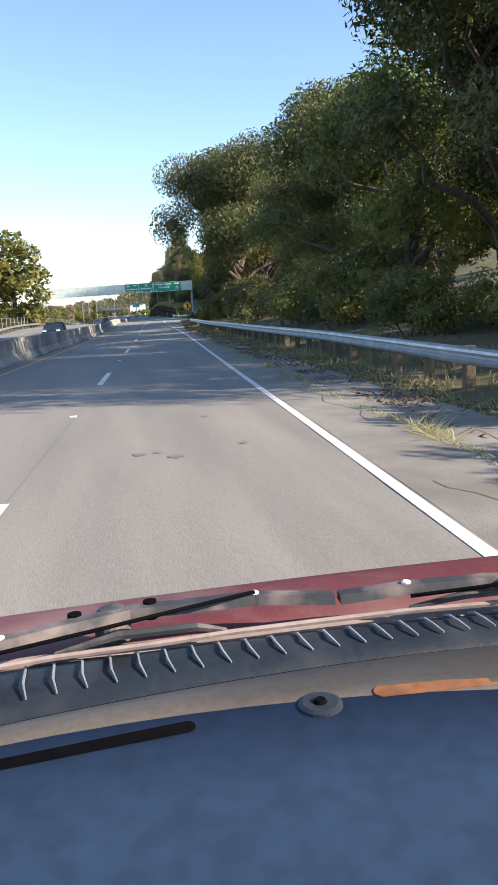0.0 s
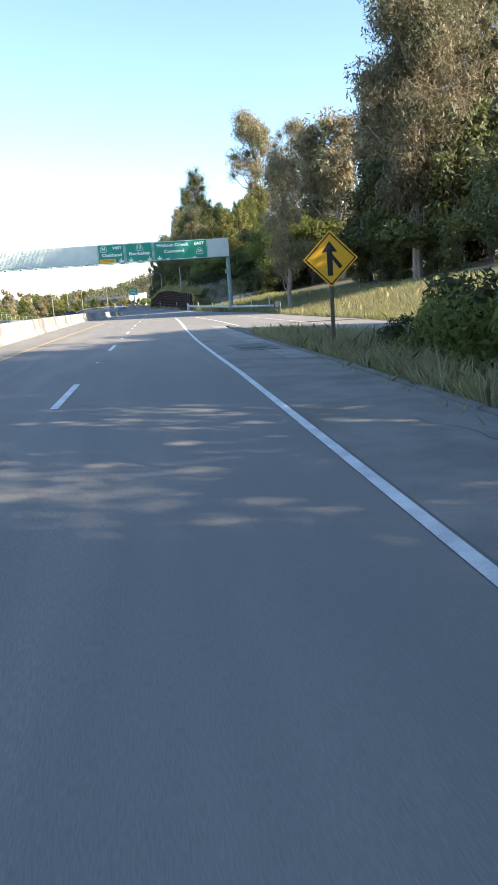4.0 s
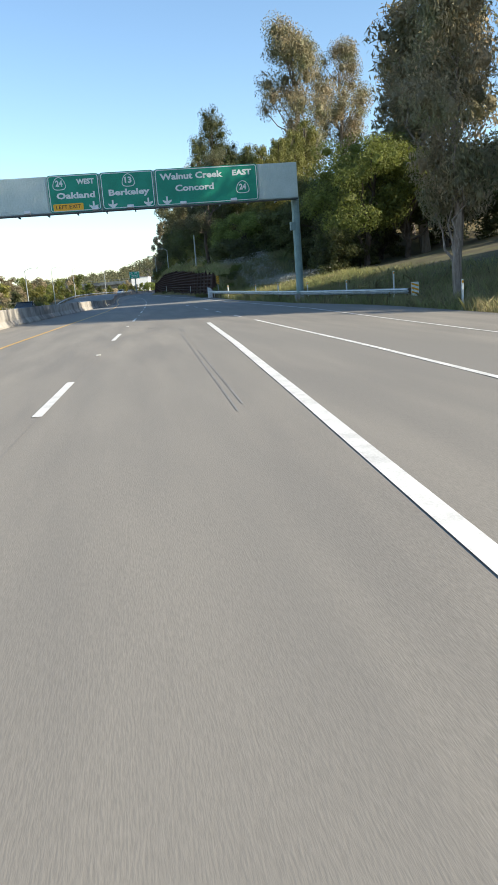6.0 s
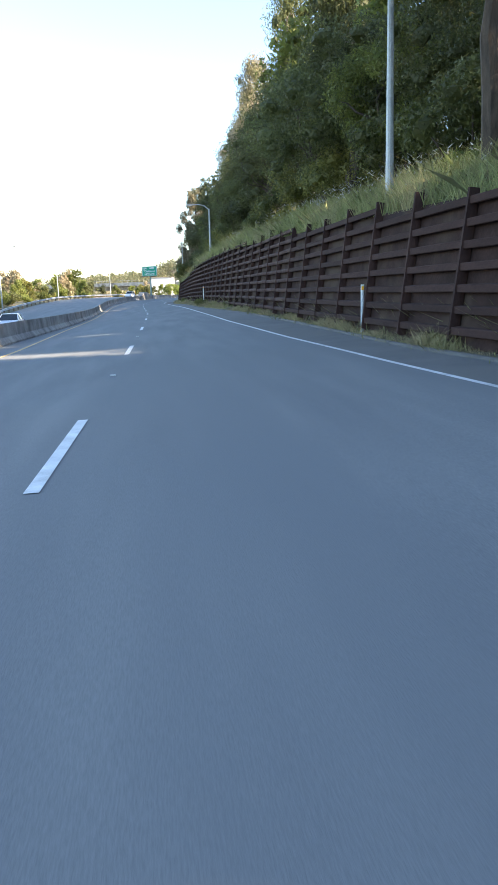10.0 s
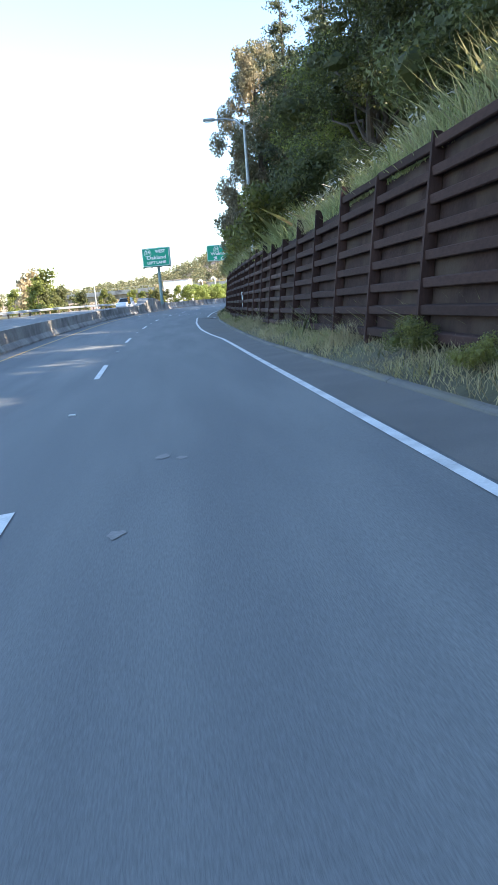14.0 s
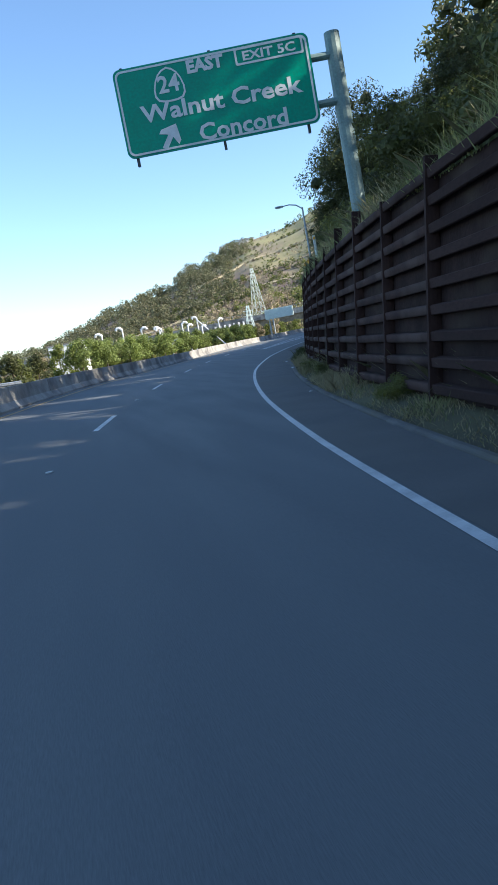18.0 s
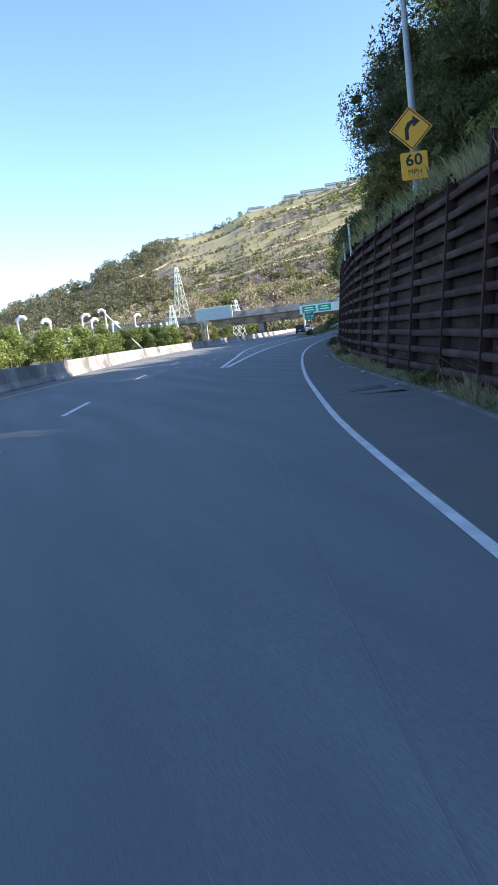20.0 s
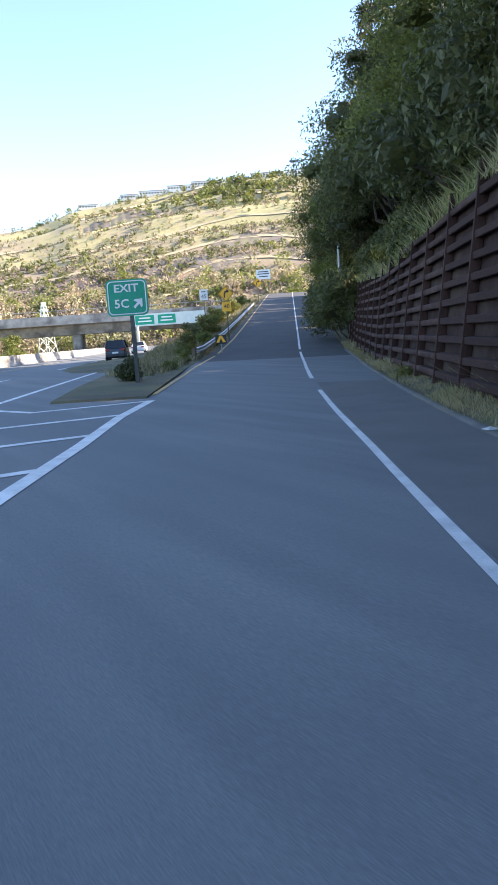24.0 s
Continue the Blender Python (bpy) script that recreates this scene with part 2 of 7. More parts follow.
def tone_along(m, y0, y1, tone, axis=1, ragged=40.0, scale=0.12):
    """Another tone that sets in along an axis from y0 to y1, with a ragged change: shade painted on the road, barer
    slopes.
    """
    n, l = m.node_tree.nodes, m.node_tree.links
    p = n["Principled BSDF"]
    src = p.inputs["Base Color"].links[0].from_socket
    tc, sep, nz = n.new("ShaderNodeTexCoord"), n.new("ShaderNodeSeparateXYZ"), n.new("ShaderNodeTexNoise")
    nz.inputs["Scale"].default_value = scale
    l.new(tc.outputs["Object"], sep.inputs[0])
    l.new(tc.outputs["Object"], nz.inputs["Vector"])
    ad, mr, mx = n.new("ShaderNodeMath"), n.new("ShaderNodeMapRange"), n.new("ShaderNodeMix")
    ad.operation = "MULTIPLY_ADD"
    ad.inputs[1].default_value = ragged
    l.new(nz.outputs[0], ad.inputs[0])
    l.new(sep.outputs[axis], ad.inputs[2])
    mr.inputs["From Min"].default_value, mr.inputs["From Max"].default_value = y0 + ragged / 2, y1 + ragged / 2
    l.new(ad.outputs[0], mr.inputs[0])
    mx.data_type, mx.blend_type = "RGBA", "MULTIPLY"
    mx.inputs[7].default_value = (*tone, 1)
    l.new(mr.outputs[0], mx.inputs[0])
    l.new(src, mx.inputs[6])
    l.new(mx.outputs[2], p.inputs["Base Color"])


# shade from the wall onwards, put into the asphalt colour: darker and bluer
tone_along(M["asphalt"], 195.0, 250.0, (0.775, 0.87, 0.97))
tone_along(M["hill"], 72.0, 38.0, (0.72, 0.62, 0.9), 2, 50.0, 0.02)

# ---------------- builders ----------------
def mesh_np(name, verts, faces, material):
    """A mesh from arrays of corners and of equal-sided faces."""
    v, f = np.asarray(verts, np.float32), np.asarray(faces, np.int32)
    me = bpy.data.meshes.new(name)
    k = f.shape[1]
    me.vertices.add(len(v))
    me.vertices.foreach_set("co", v.ravel())
    me.loops.add(f.size)
    me.loops.foreach_set("vertex_index", f.ravel())
    me.polygons.add(len(f))
    me.polygons.foreach_set("loop_start", np.arange(0, f.size, k, dtype=np.int32))
    me.materials.append(material)
    me.update(calc_edges=True)
    me.validate()
    return me


def smooth(me):
    me.polygons.foreach_set("use_smooth", np.ones(len(me.polygons), bool))
    return me


def bm_mesh(name, bm, material):
    bmesh.ops.recalc_face_normals(bm, faces=bm.faces)
    me = bpy.data.meshes.new(name)
    bm.to_mesh(me)
    bm.free()
    me.materials.append(material)
    return me


def part(name, bm, material, parent, label=""):
    """Links a bmesh (or a mesh) as one mesh object under a thing or under a part."""
    ob = new(name, bm if isinstance(bm, bpy.types.Mesh) else bm_mesh(name, bm, material))
    ob.parent = parent
    return tagged(ob, label)


def empty(name, m, label, category, group="", kind=""):
    ob = new(name)
    ob.matrix_world = m
    return tagged(ob, label, category, group, kind)


def box(bm, size, m=None, bevel=0.0):
    r = bmesh.ops.create_cube(bm, size=1.0, matrix=(m or Matrix()) @ Matrix.Diagonal((*size, 1)))
    if bevel:
        es = list({e for v in r["verts"] for e in v.link_edges})
        bmesh.ops.bevel(bm, geom=es, offset=bevel, segments=2, affect="EDGES", profile=0.5)
    return bm


def tube(bm, points, radii, sides=8):
    """A round bar along points, with a radius at each."""
    pts = [Vector(p) for p in points]
    rings = []
    for i, p in enumerate(pts):
        d = (pts[min(i + 1, len(pts) - 1)] - pts[max(i - 1, 0)]).normalized()
        a = d.orthogonal().normalized() if i == 0 else (a - d * a.dot(d)).normalized()
        b = d.cross(a)
        r = radii[i] if hasattr(radii, "__len__") else radii
        rings.append([bm.verts.new(p + r * (math.cos(2 * math.pi * k / sides) * a + math.sin(2 * math.pi * k / sides) * b)) for k in range(sides)])
    for r0, r1 in zip(rings, rings[1:]):
        for k in range(sides):
            bm.faces.new((r0[k], r0[(k + 1) % sides], r1[(k + 1) % sides], r1[k]))
    bm.faces.new(rings[0][::-1])
    bm.faces.new(rings[-1])
    return bm


def loft(bm, sections, closed=True, caps=True):
    """Joins equal rings of points one after the other."""
    rings = [[bm.verts.new(p) for p in s] for s in sections]
    n = len(rings[0])
    for r0, r1 in zip(rings, rings[1:]):
        for k in range(n if closed else n - 1):
            bm.faces.new((r0[k], r0[(k + 1) % n], r1[(k + 1) % n], r1[k]))
    if caps and closed:
        bm.faces.new(rings[0][::-1])
        bm.faces.new(rings[-1])
    return bm


def plate(bm, outline, thick, m=None):
    """A flat plate from an outline in x, z, its front at y = 0, facing -y."""
    m = m or Matrix()
    a = [bm.verts.new(m @ Vector((x, 0, z))) for x, z in outline]
    b = [bm.verts.new(m @ Vector((x, thick, z))) for x, z in outline]
    n = len(a)
    bm.faces.new(a)
    bm.faces.new(b[::-1])
    for k in range(n):
        bm.faces.new((a[k], b[k], b[(k + 1) % n], a[(k + 1) % n]))
    return bm


def rounded(w, h, r, cx=0.0, cz=0.0, n=5):
    return [(cx + sx * (w / 2 - r) + r * math.cos(radians(a0 + 90 * k / n)), cz + sz * (h / 2 - r) + r * math.sin(radians(a0 + 90 * k / n)))
            for sx, sz, a0 in ((1, 1, 0), (-1, 1, 90), (-1, -1, 180), (1, -1, 270)) for k in range(n + 1)]


def ring_plate(bm, outer, inner, thick, m=None):
    """A flat frame between two outlines of equal count, facing -y."""
    m = m or Matrix()
    o = [bm.verts.new(m @ Vector((x, 0, z))) for x, z in outer]
    i = [bm.verts.new(m @ Vector((x, 0, z))) for x, z in inner]
    n = len(o)
    for k in range(n):
        bm.faces.new((o[k], o[(k + 1) % n], i[(k + 1) % n], i[k]))
    r = bmesh.ops.extrude_face_region(bm, geom=bm.faces[:])
    bmesh.ops.translate(bm, verts=[v for v in r["geom"] if isinstance(v, bmesh.types.BMVert)], vec=m.to_3x3() @ Vector((0, thick, 0)))
    return bm


def lettering(text, size, x, z, y, parent, material, width=None, label="", bold=0.0):
    """Raised letters facing -y, centred on x with their foot at z."""
    cu = bpy.data.curves.new("lettering", "FONT")
    cu.body, cu.size, cu.align_x, cu.extrude, cu.offset = text, size * 1.38, "CENTER", 0.004, bold
    cu.resolution_u = 2
    tmp = bpy.data.objects.new("lettering", cu)
    me = bpy.data.meshes.new_from_object(tmp)
    me.name = "lettering"
    bpy.data.objects.remove(tmp)
    xs = [v.co.x for v in me.vertices]
    k = width / (max(xs) - min(xs)) if width else 1.0
    mid = (max(xs) + min(xs)) / 2
    for v in me.vertices:
        v.co = ((v.co.x - mid) * k + x, y - v.co.z, v.co.y + z)
    me.materials.clear()
    me.materials.append(material)
    return part("lettering", me, None, parent, label)


# ---------------- the line of the road ----------------
NODES = [(0.0, 0.0), (1.2, 23.4), (2.4, 46.7), (3.5, 69.9), (4.6, 93.1), (5.6, 116.1), (6.7, 139.1), (7.7, 162.0), (8.7, 184.8),
         (9.4, 207.6), (10.0, 230.5), (10.5, 253.4), (10.8, 276.3), (10.9, 299.1), (10.8, 321.7), (10.8, 344.0), (11.2, 366.2), (12.2, 388.2),
         (14.5, 410.0), (18.3, 431.5), (23.9, 452.5), (31.2, 472.9), (40.0, 492.7), (50.0, 512.1), (61.0, 530.9)]
_P = np.array([(-30.0, -560.0), (-15.0, -280.0)] + NODES + [(73.4, 549.0), (86.0, 567.0), (99.0, 585.0), (190.0, 711.0), (481.0, 1114.0), (940.0, 1750.0)])
_fine = []
for _i in range(len(_P) - 1):
    _a, _b = _P[_i], _P[_i + 1]
    _ta = (_b - _P[_i - 1]) / (np.linalg.norm(_b - _a) + np.linalg.norm(_a - _P[_i - 1])) if _i else (_b - _a) / np.linalg.norm(_b - _a)
    _tb = (_P[_i + 2] - _a) / (np.linalg.norm(_P[_i + 2] - _b) + np.linalg.norm(_b - _a)) if _i + 2 < len(_P) else (_b - _a) / np.linalg.norm(_b - _a)
    _L = np.linalg.norm(_b - _a)
    for _u in np.arange(0, 1, 0.02):
        _h = (2 * _u**3 - 3 * _u**2 + 1, _u**3 - 2 * _u**2 + _u, -2 * _u**3 + 3 * _u**2, _u**3 - _u**2)
        _fine.append(_h[0] * _a + _h[1] * _L * _ta + _h[2] * _b + _h[3] * _L * _tb)
_fine = np.array(_fine)
_S = np.concatenate([[0], np.cumsum(np.linalg.norm(np.diff(_fine, axis=0), axis=1))])
_S -= _S[np.argmin(np.linalg.norm(_fine, axis=1))]
_D = np.gradient(_fine, axis=0)
_D /= np.linalg.norm(_D, axis=1)[:, None]


# crossfall of the road, degrees, right side up
BANK = np.array([(-60, -2.0), (0, -2.0), (12, -1.19), (23, -0.62), (47, -0.2), (70, 0.0), (93, 0.0), (105, -0.62), (116, -1.38), (128, -1.7), (139, -1.71), (150, -1.64), (162, -1.34), (185, -0.95), (208, -0.17), (230, 1.08), (245, 2.45), (265, 3.6), (276, 4.27), (288, 4.9), (299, 5.39), (310, 5.68), (322, 5.31), (333, 3.59), (344, 1.53), (355, 0.53), (366, -0.5), (388, -2.38), (410, -2.93), (430, -3.24), (452, -3.17), (463, -2.8), (473, -2.34), (493, -1.65), (512, -1.57), (531, -1.33), (560, -1.1), (600, -1.0)])


def bank_z(s, d):
    return np.tan(np.radians(np.interp(s, BANK[:, 0], BANK[:, 1]))) * np.clip(d, -22.0, 14.0)


def rd(s, d, z=0.0):
    """World places from metres along the camera's lane, metres to its right, and height above the banked road."""
    s, d, z = np.broadcast_arrays(np.asarray(s, float), np.asarray(d, float), np.asarray(z, float))
    x, y = np.interp(s, _S, _fine[:, 0]), np.interp(s, _S, _fine[:, 1])
    hx, hy = np.interp(s, _S, _D[:, 0]), np.interp(s, _S, _D[:, 1])
    k = np.hypot(hx, hy)
    return np.stack([x + d * hy / k, y - d * hx / k, z + bank_z(s, d)], -1)


def heading(s):
    """Degrees to turn about z so that +y runs along the road."""
    return math.degrees(math.atan2(-np.interp(s, _S, _D[:, 0]), np.interp(s, _S, _D[:, 1])))


def at(s, d, z=0.0, turn=0.0):
    return pose(*rd(s, d, z).tolist(), 0, 0, heading(s) + turn)


def table(*rows):
    a = np.array(rows, float)
    return lambda s: np.interp(s, a[:, 0], a[:, 1])


dash_d = table((-20, -1.35), (0, -1.38), (50, -1.45), (95, -1.68), (150, -1.72), (185, -1.5), (212, -1.2), (240, -1.07), (300, -1.12), (330, -1.55),
               (345, -1.85), (358, -1.98), (390, -2.0), (417, -2.15), (440, -2.6), (458, -3.2), (474, -4.3), (490, -5.6), (523, -8.3), (548, -10.3), (590, -14.3), (640, -20.6), (700, -30.6), (800, -47.6), (1000, -84))
edge_d = table((-60, 1.97), (0, 1.94), (20, 1.88), (54, 1.88), (95, 1.66), (109, 1.7), (124, 1.56), (135, 1.57), (172, 1.9))
edge2_d = table((140, 8.6), (158, 8.5), (180, 8.25), (190, 7.6), (200, 6.82), (206, 6.15), (218, 5.65), (225, 5.45), (230, 5.2), (238, 4.7), (244, 4.15), (253, 3.55), (267, 3.0), (288, 2.6), (305, 2.36), (310, 2.28), (314, 2.15), (325, 1.95), (336, 1.95), (344, 1.93), (349, 1.86),
                (354, 1.6), (360, 1.4), (372, 1.3), (378, 1.36), (387.6, 1.31), (388.2, 2.14), (394, 2.14), (400, 2.09), (409, 1.96), (420, 1.71), (429, 1.62), (447, 1.56), (459, 1.67), (466, 1.65), (472, 1.76), (482, 1.84), (490, 1.82), (500, 1.72), (507, 1.67), (516, 1.58), (529, 1.52), (533, 1.45), (547, 1.35), (551, 1.3), (556, 1.17), (563, 1.1), (578, 1.28), (740, 1.28))
yellow_d = table((-60, -4.6), (60, -4.7), (140, -5.0), (165, -5.0), (178, -4.9), (205, -4.4), (218, -4.45), (230, -4.6), (245, -5.1), (258, -5.2), (276, -5.8), (318, -6.4), (339, -6.3), (366, -6.05), (387, -5.98), (397, -6.0), (411, -6.5), (432, -7.0), (455, -7.8), (470, -8.0), (490, -9.2), (523, -12.1), (548, -14.3), (590, -18.4), (640, -24.7), (700, -34.7), (800, -51.7), (1000, -88))
barrier_d = table((-60, -5.3), (60, -5.6), (110, -6.6), (150, -7.6), (180, -8.4), (215, -7.8), (264, -7.0), (320, -7.3), (365, -7.4), (384, -7.1), (414, -7.5), (435, -7.9), (455, -8.8), (470, -9.2), (490, -10.8), (512, -13.6), (525, -15.3), (548, -17.6), (590, -21.7), (640, -28), (700, -38), (800, -55), (1000, -91))
main_d = table((480, -1.9), (490, -2.0), (503, -2.75), (523, -4.7), (535, -5.7), (548, -6.7), (562, -7.8), (590, -10.7), (640, -17), (700, -27), (800, -44), (1000, -80))
pave_d = table((-60, 5.0), (0, 4.6), (30, 3.6), (60, 3.2), (95, 3.7), (112, 4.1), (136, 4.0), (141, 4.2), (142, 14.0), (148, 13.6), (158, 12.6), (170, 12.2), (180, 11.8), (186, 10.6), (190, 9.5), (200, 8.4), (210, 7.4), (231, 6.6), (239, 6.1), (246, 5.2), (260, 5.0), (272, 4.7), (284, 4.0), (296, 3.3), (305, 3.2), (330, 2.9),
               (347, 2.7), (362, 2.8), (387, 2.95), (403, 2.8), (430, 2.95), (453, 3.4), (470, 4.0), (486, 3.3), (507, 3.25), (530, 3.0), (555, 3.0), (562, 3.15), (577, 3.9), (600, 4.2))
wall_d = table((226, 6.95), (231, 6.8), (240, 6.2), (246, 5.8), (258, 5.5), (280, 5.1), (300, 4.55), (320, 4.3), (336, 4.1), (360, 4.0), (400, 3.85), (430, 4.0), (460, 4.5), (470, 4.7), (486, 4.1), (500, 4.05), (530, 4.1), (556, 3.9), (575, 4.5), (600, 5.2))
wall_top = table((226, 2.67), (231, 2.76), (246, 3.11), (258, 3.54), (281, 4.17), (300, 4.37), (310, 4.25), (320, 4.17), (335, 3.33), (347, 3.27), (360, 3.33), (370, 3.35), (388, 3.32), (402, 3.28), (414, 3.65), (430, 3.89), (460, 4.33), (470, 4.55), (480, 4.72), (495, 5.28), (510, 5.2), (525, 5.13), (540, 4.81), (556, 4.5), (574, 4.0), (600, 4.5))
# the entrance ramp curves in from the right; the bank begins beyond it
ramp_left = table((100, 34), (106, 29), (112, 20), (118, 13), (123, 8.8), (126, 7.1), (130, 5.3), (134, 4.8), (141, 4.4))
ramp_right = table((106, 40), (114, 30), (122, 22), (128, 17), (134, 13.9), (142, 13.8))
ground_edge = table((-60, 5.3), (0, 4.9), (30, 3.9), (60, 3.5), (92, 4.0), (100, 34), (114, 31), (122, 23), (128, 18), (134, 14.7), (148, 14.2), (158, 13.0), (176, 12.5), (186, 11.2), (190, 10.0), (200, 8.8), (210, 7.8), (222, 7.3))
WALL_A, WALL_B = 230.2, 598.0
ramp_z = table((575, 0.0), (590, 0.35), (605, 1.3), (620, 2.5), (720, 11.0), (745, 12.2), (780, 12.5), (2500, 12.5))
road_z = lambda s: np.interp(s, (575, 590, 605, 620, 720, 745, 780), (0, 0.35, 1.3, 2.5, 11.0, 12.2, 12.5))


def ground_z(s, d):
    """Height of the ground; the road lies at 0, the ramp climbs, the bank stands behind the wall."""
    s, d = np.broadcast_arrays(np.asarray(s, float), np.asarray(d, float))
    r = road_z(s)
    # left of the ramp the bank falls to the main road
    fall = np.clip((d + 5.4) / -12.0, 0, 1)
    left = r * (1 - fall * fall * (3 - 2 * fall))
    right_edge = np.where(s < WALL_A - 4, ground_edge(s), wall_d(s))
    up = np.maximum(d - right_edge, 0)
    slope = np.interp(s, (-60, 0, 90, 150, 200, 222, 236, 256, 300, 420, 500, 600, 640), (0.12, 0.16, 0.14, 0.22, 0.16, 0.15, 0.18, 0.36, 0.5, 0.5, 0.45, 0.5, 0.5))
    rise = 22 * np.tanh(slope * np.maximum(up - 0.75, 0) / 22)
    k = np.clip((s - (WALL_A - 6)) / 6, 0, 1) * np.clip((WALL_B + 22 - s) / 20, 0, 1)
    step = np.where(up > 0.72, np.maximum(wall_top(s) + 0.03, 0), 0) * k
    verge = np.clip((d - pave_d(s)) / 1.2, 0, 1) * 0.3 * (up <= 0.72) * (s > WALL_A - 12)
    return np.where(d < 0, left, r + rise + step + verge) + np.where(np.abs(d) > 150, 0, 0.0)

# ---------------- ground, road ----------------
def strip(name, rows, material, label, category, kind="structure", zoff=0.0):
    """A surface from rows of world points, one row for each station."""
    a = np.array(rows)
    n, k = a.shape[:2]
    a[..., 2] += zoff
    idx = np.arange(n * k).reshape(n, k)
    f = np.stack([idx[:-1, :-1], idx[:-1, 1:], idx[1:, 1:], idx[1:, :-1]], -1).reshape(-1, 4)
    ob = new(name, smooth(mesh_np(name, a.reshape(-1, 3), f, material)))
    return tagged(ob, label, category, kind=kind)


S_ALL = np.unique(np.concatenate([np.arange(-500, -60, 40), np.arange(-60, 760, 4), np.arange(760, 1600, 40)])).astype(float)
rng = np.random.default_rng(5)
rows = []
for s in S_ALL:
    w = float(np.where(s < WALL_A - 4, ground_edge(s), wall_d(s)))
    ds = np.array([-1400, -700, -350, -200, -120, -80, -60, -48, -40, -32, -26, -24, -22, -18, -15, -12, -9, -6.5, -4.5, -2, 1, w - 1.2, w - 0.5, w + 0.2, w + 0.68, w + 0.78, w + 1.2, w + 1.9, w + 3, w + 4.5, w + 6.5, w + 9, w + 12, w + 16, w + 21, w + 28, w + 38, w + 55, w + 85, w + 140, w + 260, w + 500, w + 1100])
    z = ground_z(s, ds) - 0.08
    z = z + np.where((ds > w + 0.5), rng.normal(0, 0.12, len(ds)), 0) * np.minimum(1, (ds - w) / 4)
    rows.append(rd(s, ds, z))
strip("ground", rows, M["soil"], "grassy brown earth, banked up behind the wall", "ground")

def road_rows(stations):
    rows = []
    for s in stations:
        b = float(barrier_d(s))
        rows.append(rd(s, np.array([b - 14, b - 10, b - 5, b - 0.5, b + 1, float(dash_d(s)), 0, float(pave_d(s)) - 0.4, float(pave_d(s))]), 0))
    return rows


strip("road", road_rows(np.arange(-300, 577.1, 3.0)), M["asphalt"], "worn grey freeway asphalt, with shade painted in beside the wall", "road")
rows = [rd(s, np.array([float(barrier_d(s)) - 14, float(barrier_d(s)) - 6, float(barrier_d(s)) - 1, float(dash_d(s)), float(main_d(s)) + 1.2]), 0) for s in np.arange(575, 1001, 8.0)]
strip("road_main", rows, M["asphalt"], "grey asphalt of the main carriageways", "road", zoff=0.0)
rows = [rd(s, np.linspace(-4.6, float(min(pave_d(s), 4.3)), 5), road_z(s)) for s in np.arange(572, 588, 3.0)]
strip("road_ramp_start", rows, M["asphalt"], "worn grey asphalt where the exit ramp begins", "road", zoff=0.008)
rows = [rd(s, np.linspace(-4.6, float(min(pave_d(s), 4.3)), 5), road_z(s)) for s in np.arange(583, 760, 3.0)]
strip("road_ramp", rows, M["asphalt_new"], "new dark asphalt on the climbing exit ramp", "road", zoff=0.012)


rows = [rd(s, np.linspace(float(ramp_left(s)), float(ramp_right(s)), 6), 0) for s in np.arange(106, 142.1, 2.0)]
strip("road_entrance", rows, M["asphalt"], "grey asphalt of the entrance ramp curving in", "road", zoff=-0.006)


def line_strip(name, s0, s1, dfun, width, material, label, z=0.008, step=2.0, zf=None):
    ss = np.linspace(s0, s1, max(2, int((s1 - s0) / step) + 1))
    d = np.array([float(dfun(s)) for s in ss])
    zz = (zf(ss) if zf else 0) + z
    a, b = rd(ss, d - width / 2, zz), rd(ss, d + width / 2, zz)
    v = np.stack([a, b], 1).reshape(-1, 3)
    i = np.arange(len(ss) - 1)[:, None] * 2
    f = np.concatenate([i, i + 1, i + 3, i + 2], 1)
    ob = new(name, mesh_np(name, v, f, material))
    return tagged(ob, label, "road marking", kind="structure")


line_strip("edge_line", -60, 139.3, edge_d, 0.12, M["paint"], "solid white edge line, worn")
line_strip("merge_edge_line", 139.5, 172, table((139, 1.6), (144, 1.68), (150, 1.77), (160, 1.88), (172, 1.9)), 0.19, M["paint"], "broad white line where the entrance lane joins")
line_strip("edge_line", 182, 387.4, edge2_d, 0.11, M["paint"], "solid white edge line, worn")
line_strip("edge_line", 388.4, 561, edge2_d, 0.115, M["paint"], "solid white edge line, worn")
line_strip("edge_line", 566, 740, edge2_d, 0.14, M["paint"], "white edge line of the exit ramp", zf=road_z, z=0.02)
line_strip("yellow_line", -60, 1000, yellow_d, 0.14, M["yellow_paint"], "solid yellow line beside the median barrier")
line_strip("ramp_yellow_line", 562, 740, table((562, -3.5), (577, -4.2), (740, -4.2)), 0.14, M["yellow_paint"], "faded yellow line of the exit ramp", zf=road_z, z=0.02)
line_strip("ramp_edge_line", 137, 182, table((137, 9.7), (150, 9.2), (158, 8.5), (166, 8.35), (182, 8.2)), 0.11, M["paint"], "white edge line of the entrance ramp")
line_strip("merge_line", 140, 172, table((140, 4.95), (150, 4.86), (157, 4.66), (172, 3.93)), 0.14, M["paint"], "solid white line of the entrance ramp")

# lane dashes, 3.66 m long every 14.63 m, with pavement markers between
for k in range(-4, 70):
    s = 6.3 + 14.63 * k
    if s > 480:
        line_strip("lane_dash", s - 3.66, s, dash_d, 0.15, M["paint"], "white lane dash")
        continue
    line_strip("lane_dash", s - 3.66, s, dash_d, 0.13, M["paint"], "white lane dash")
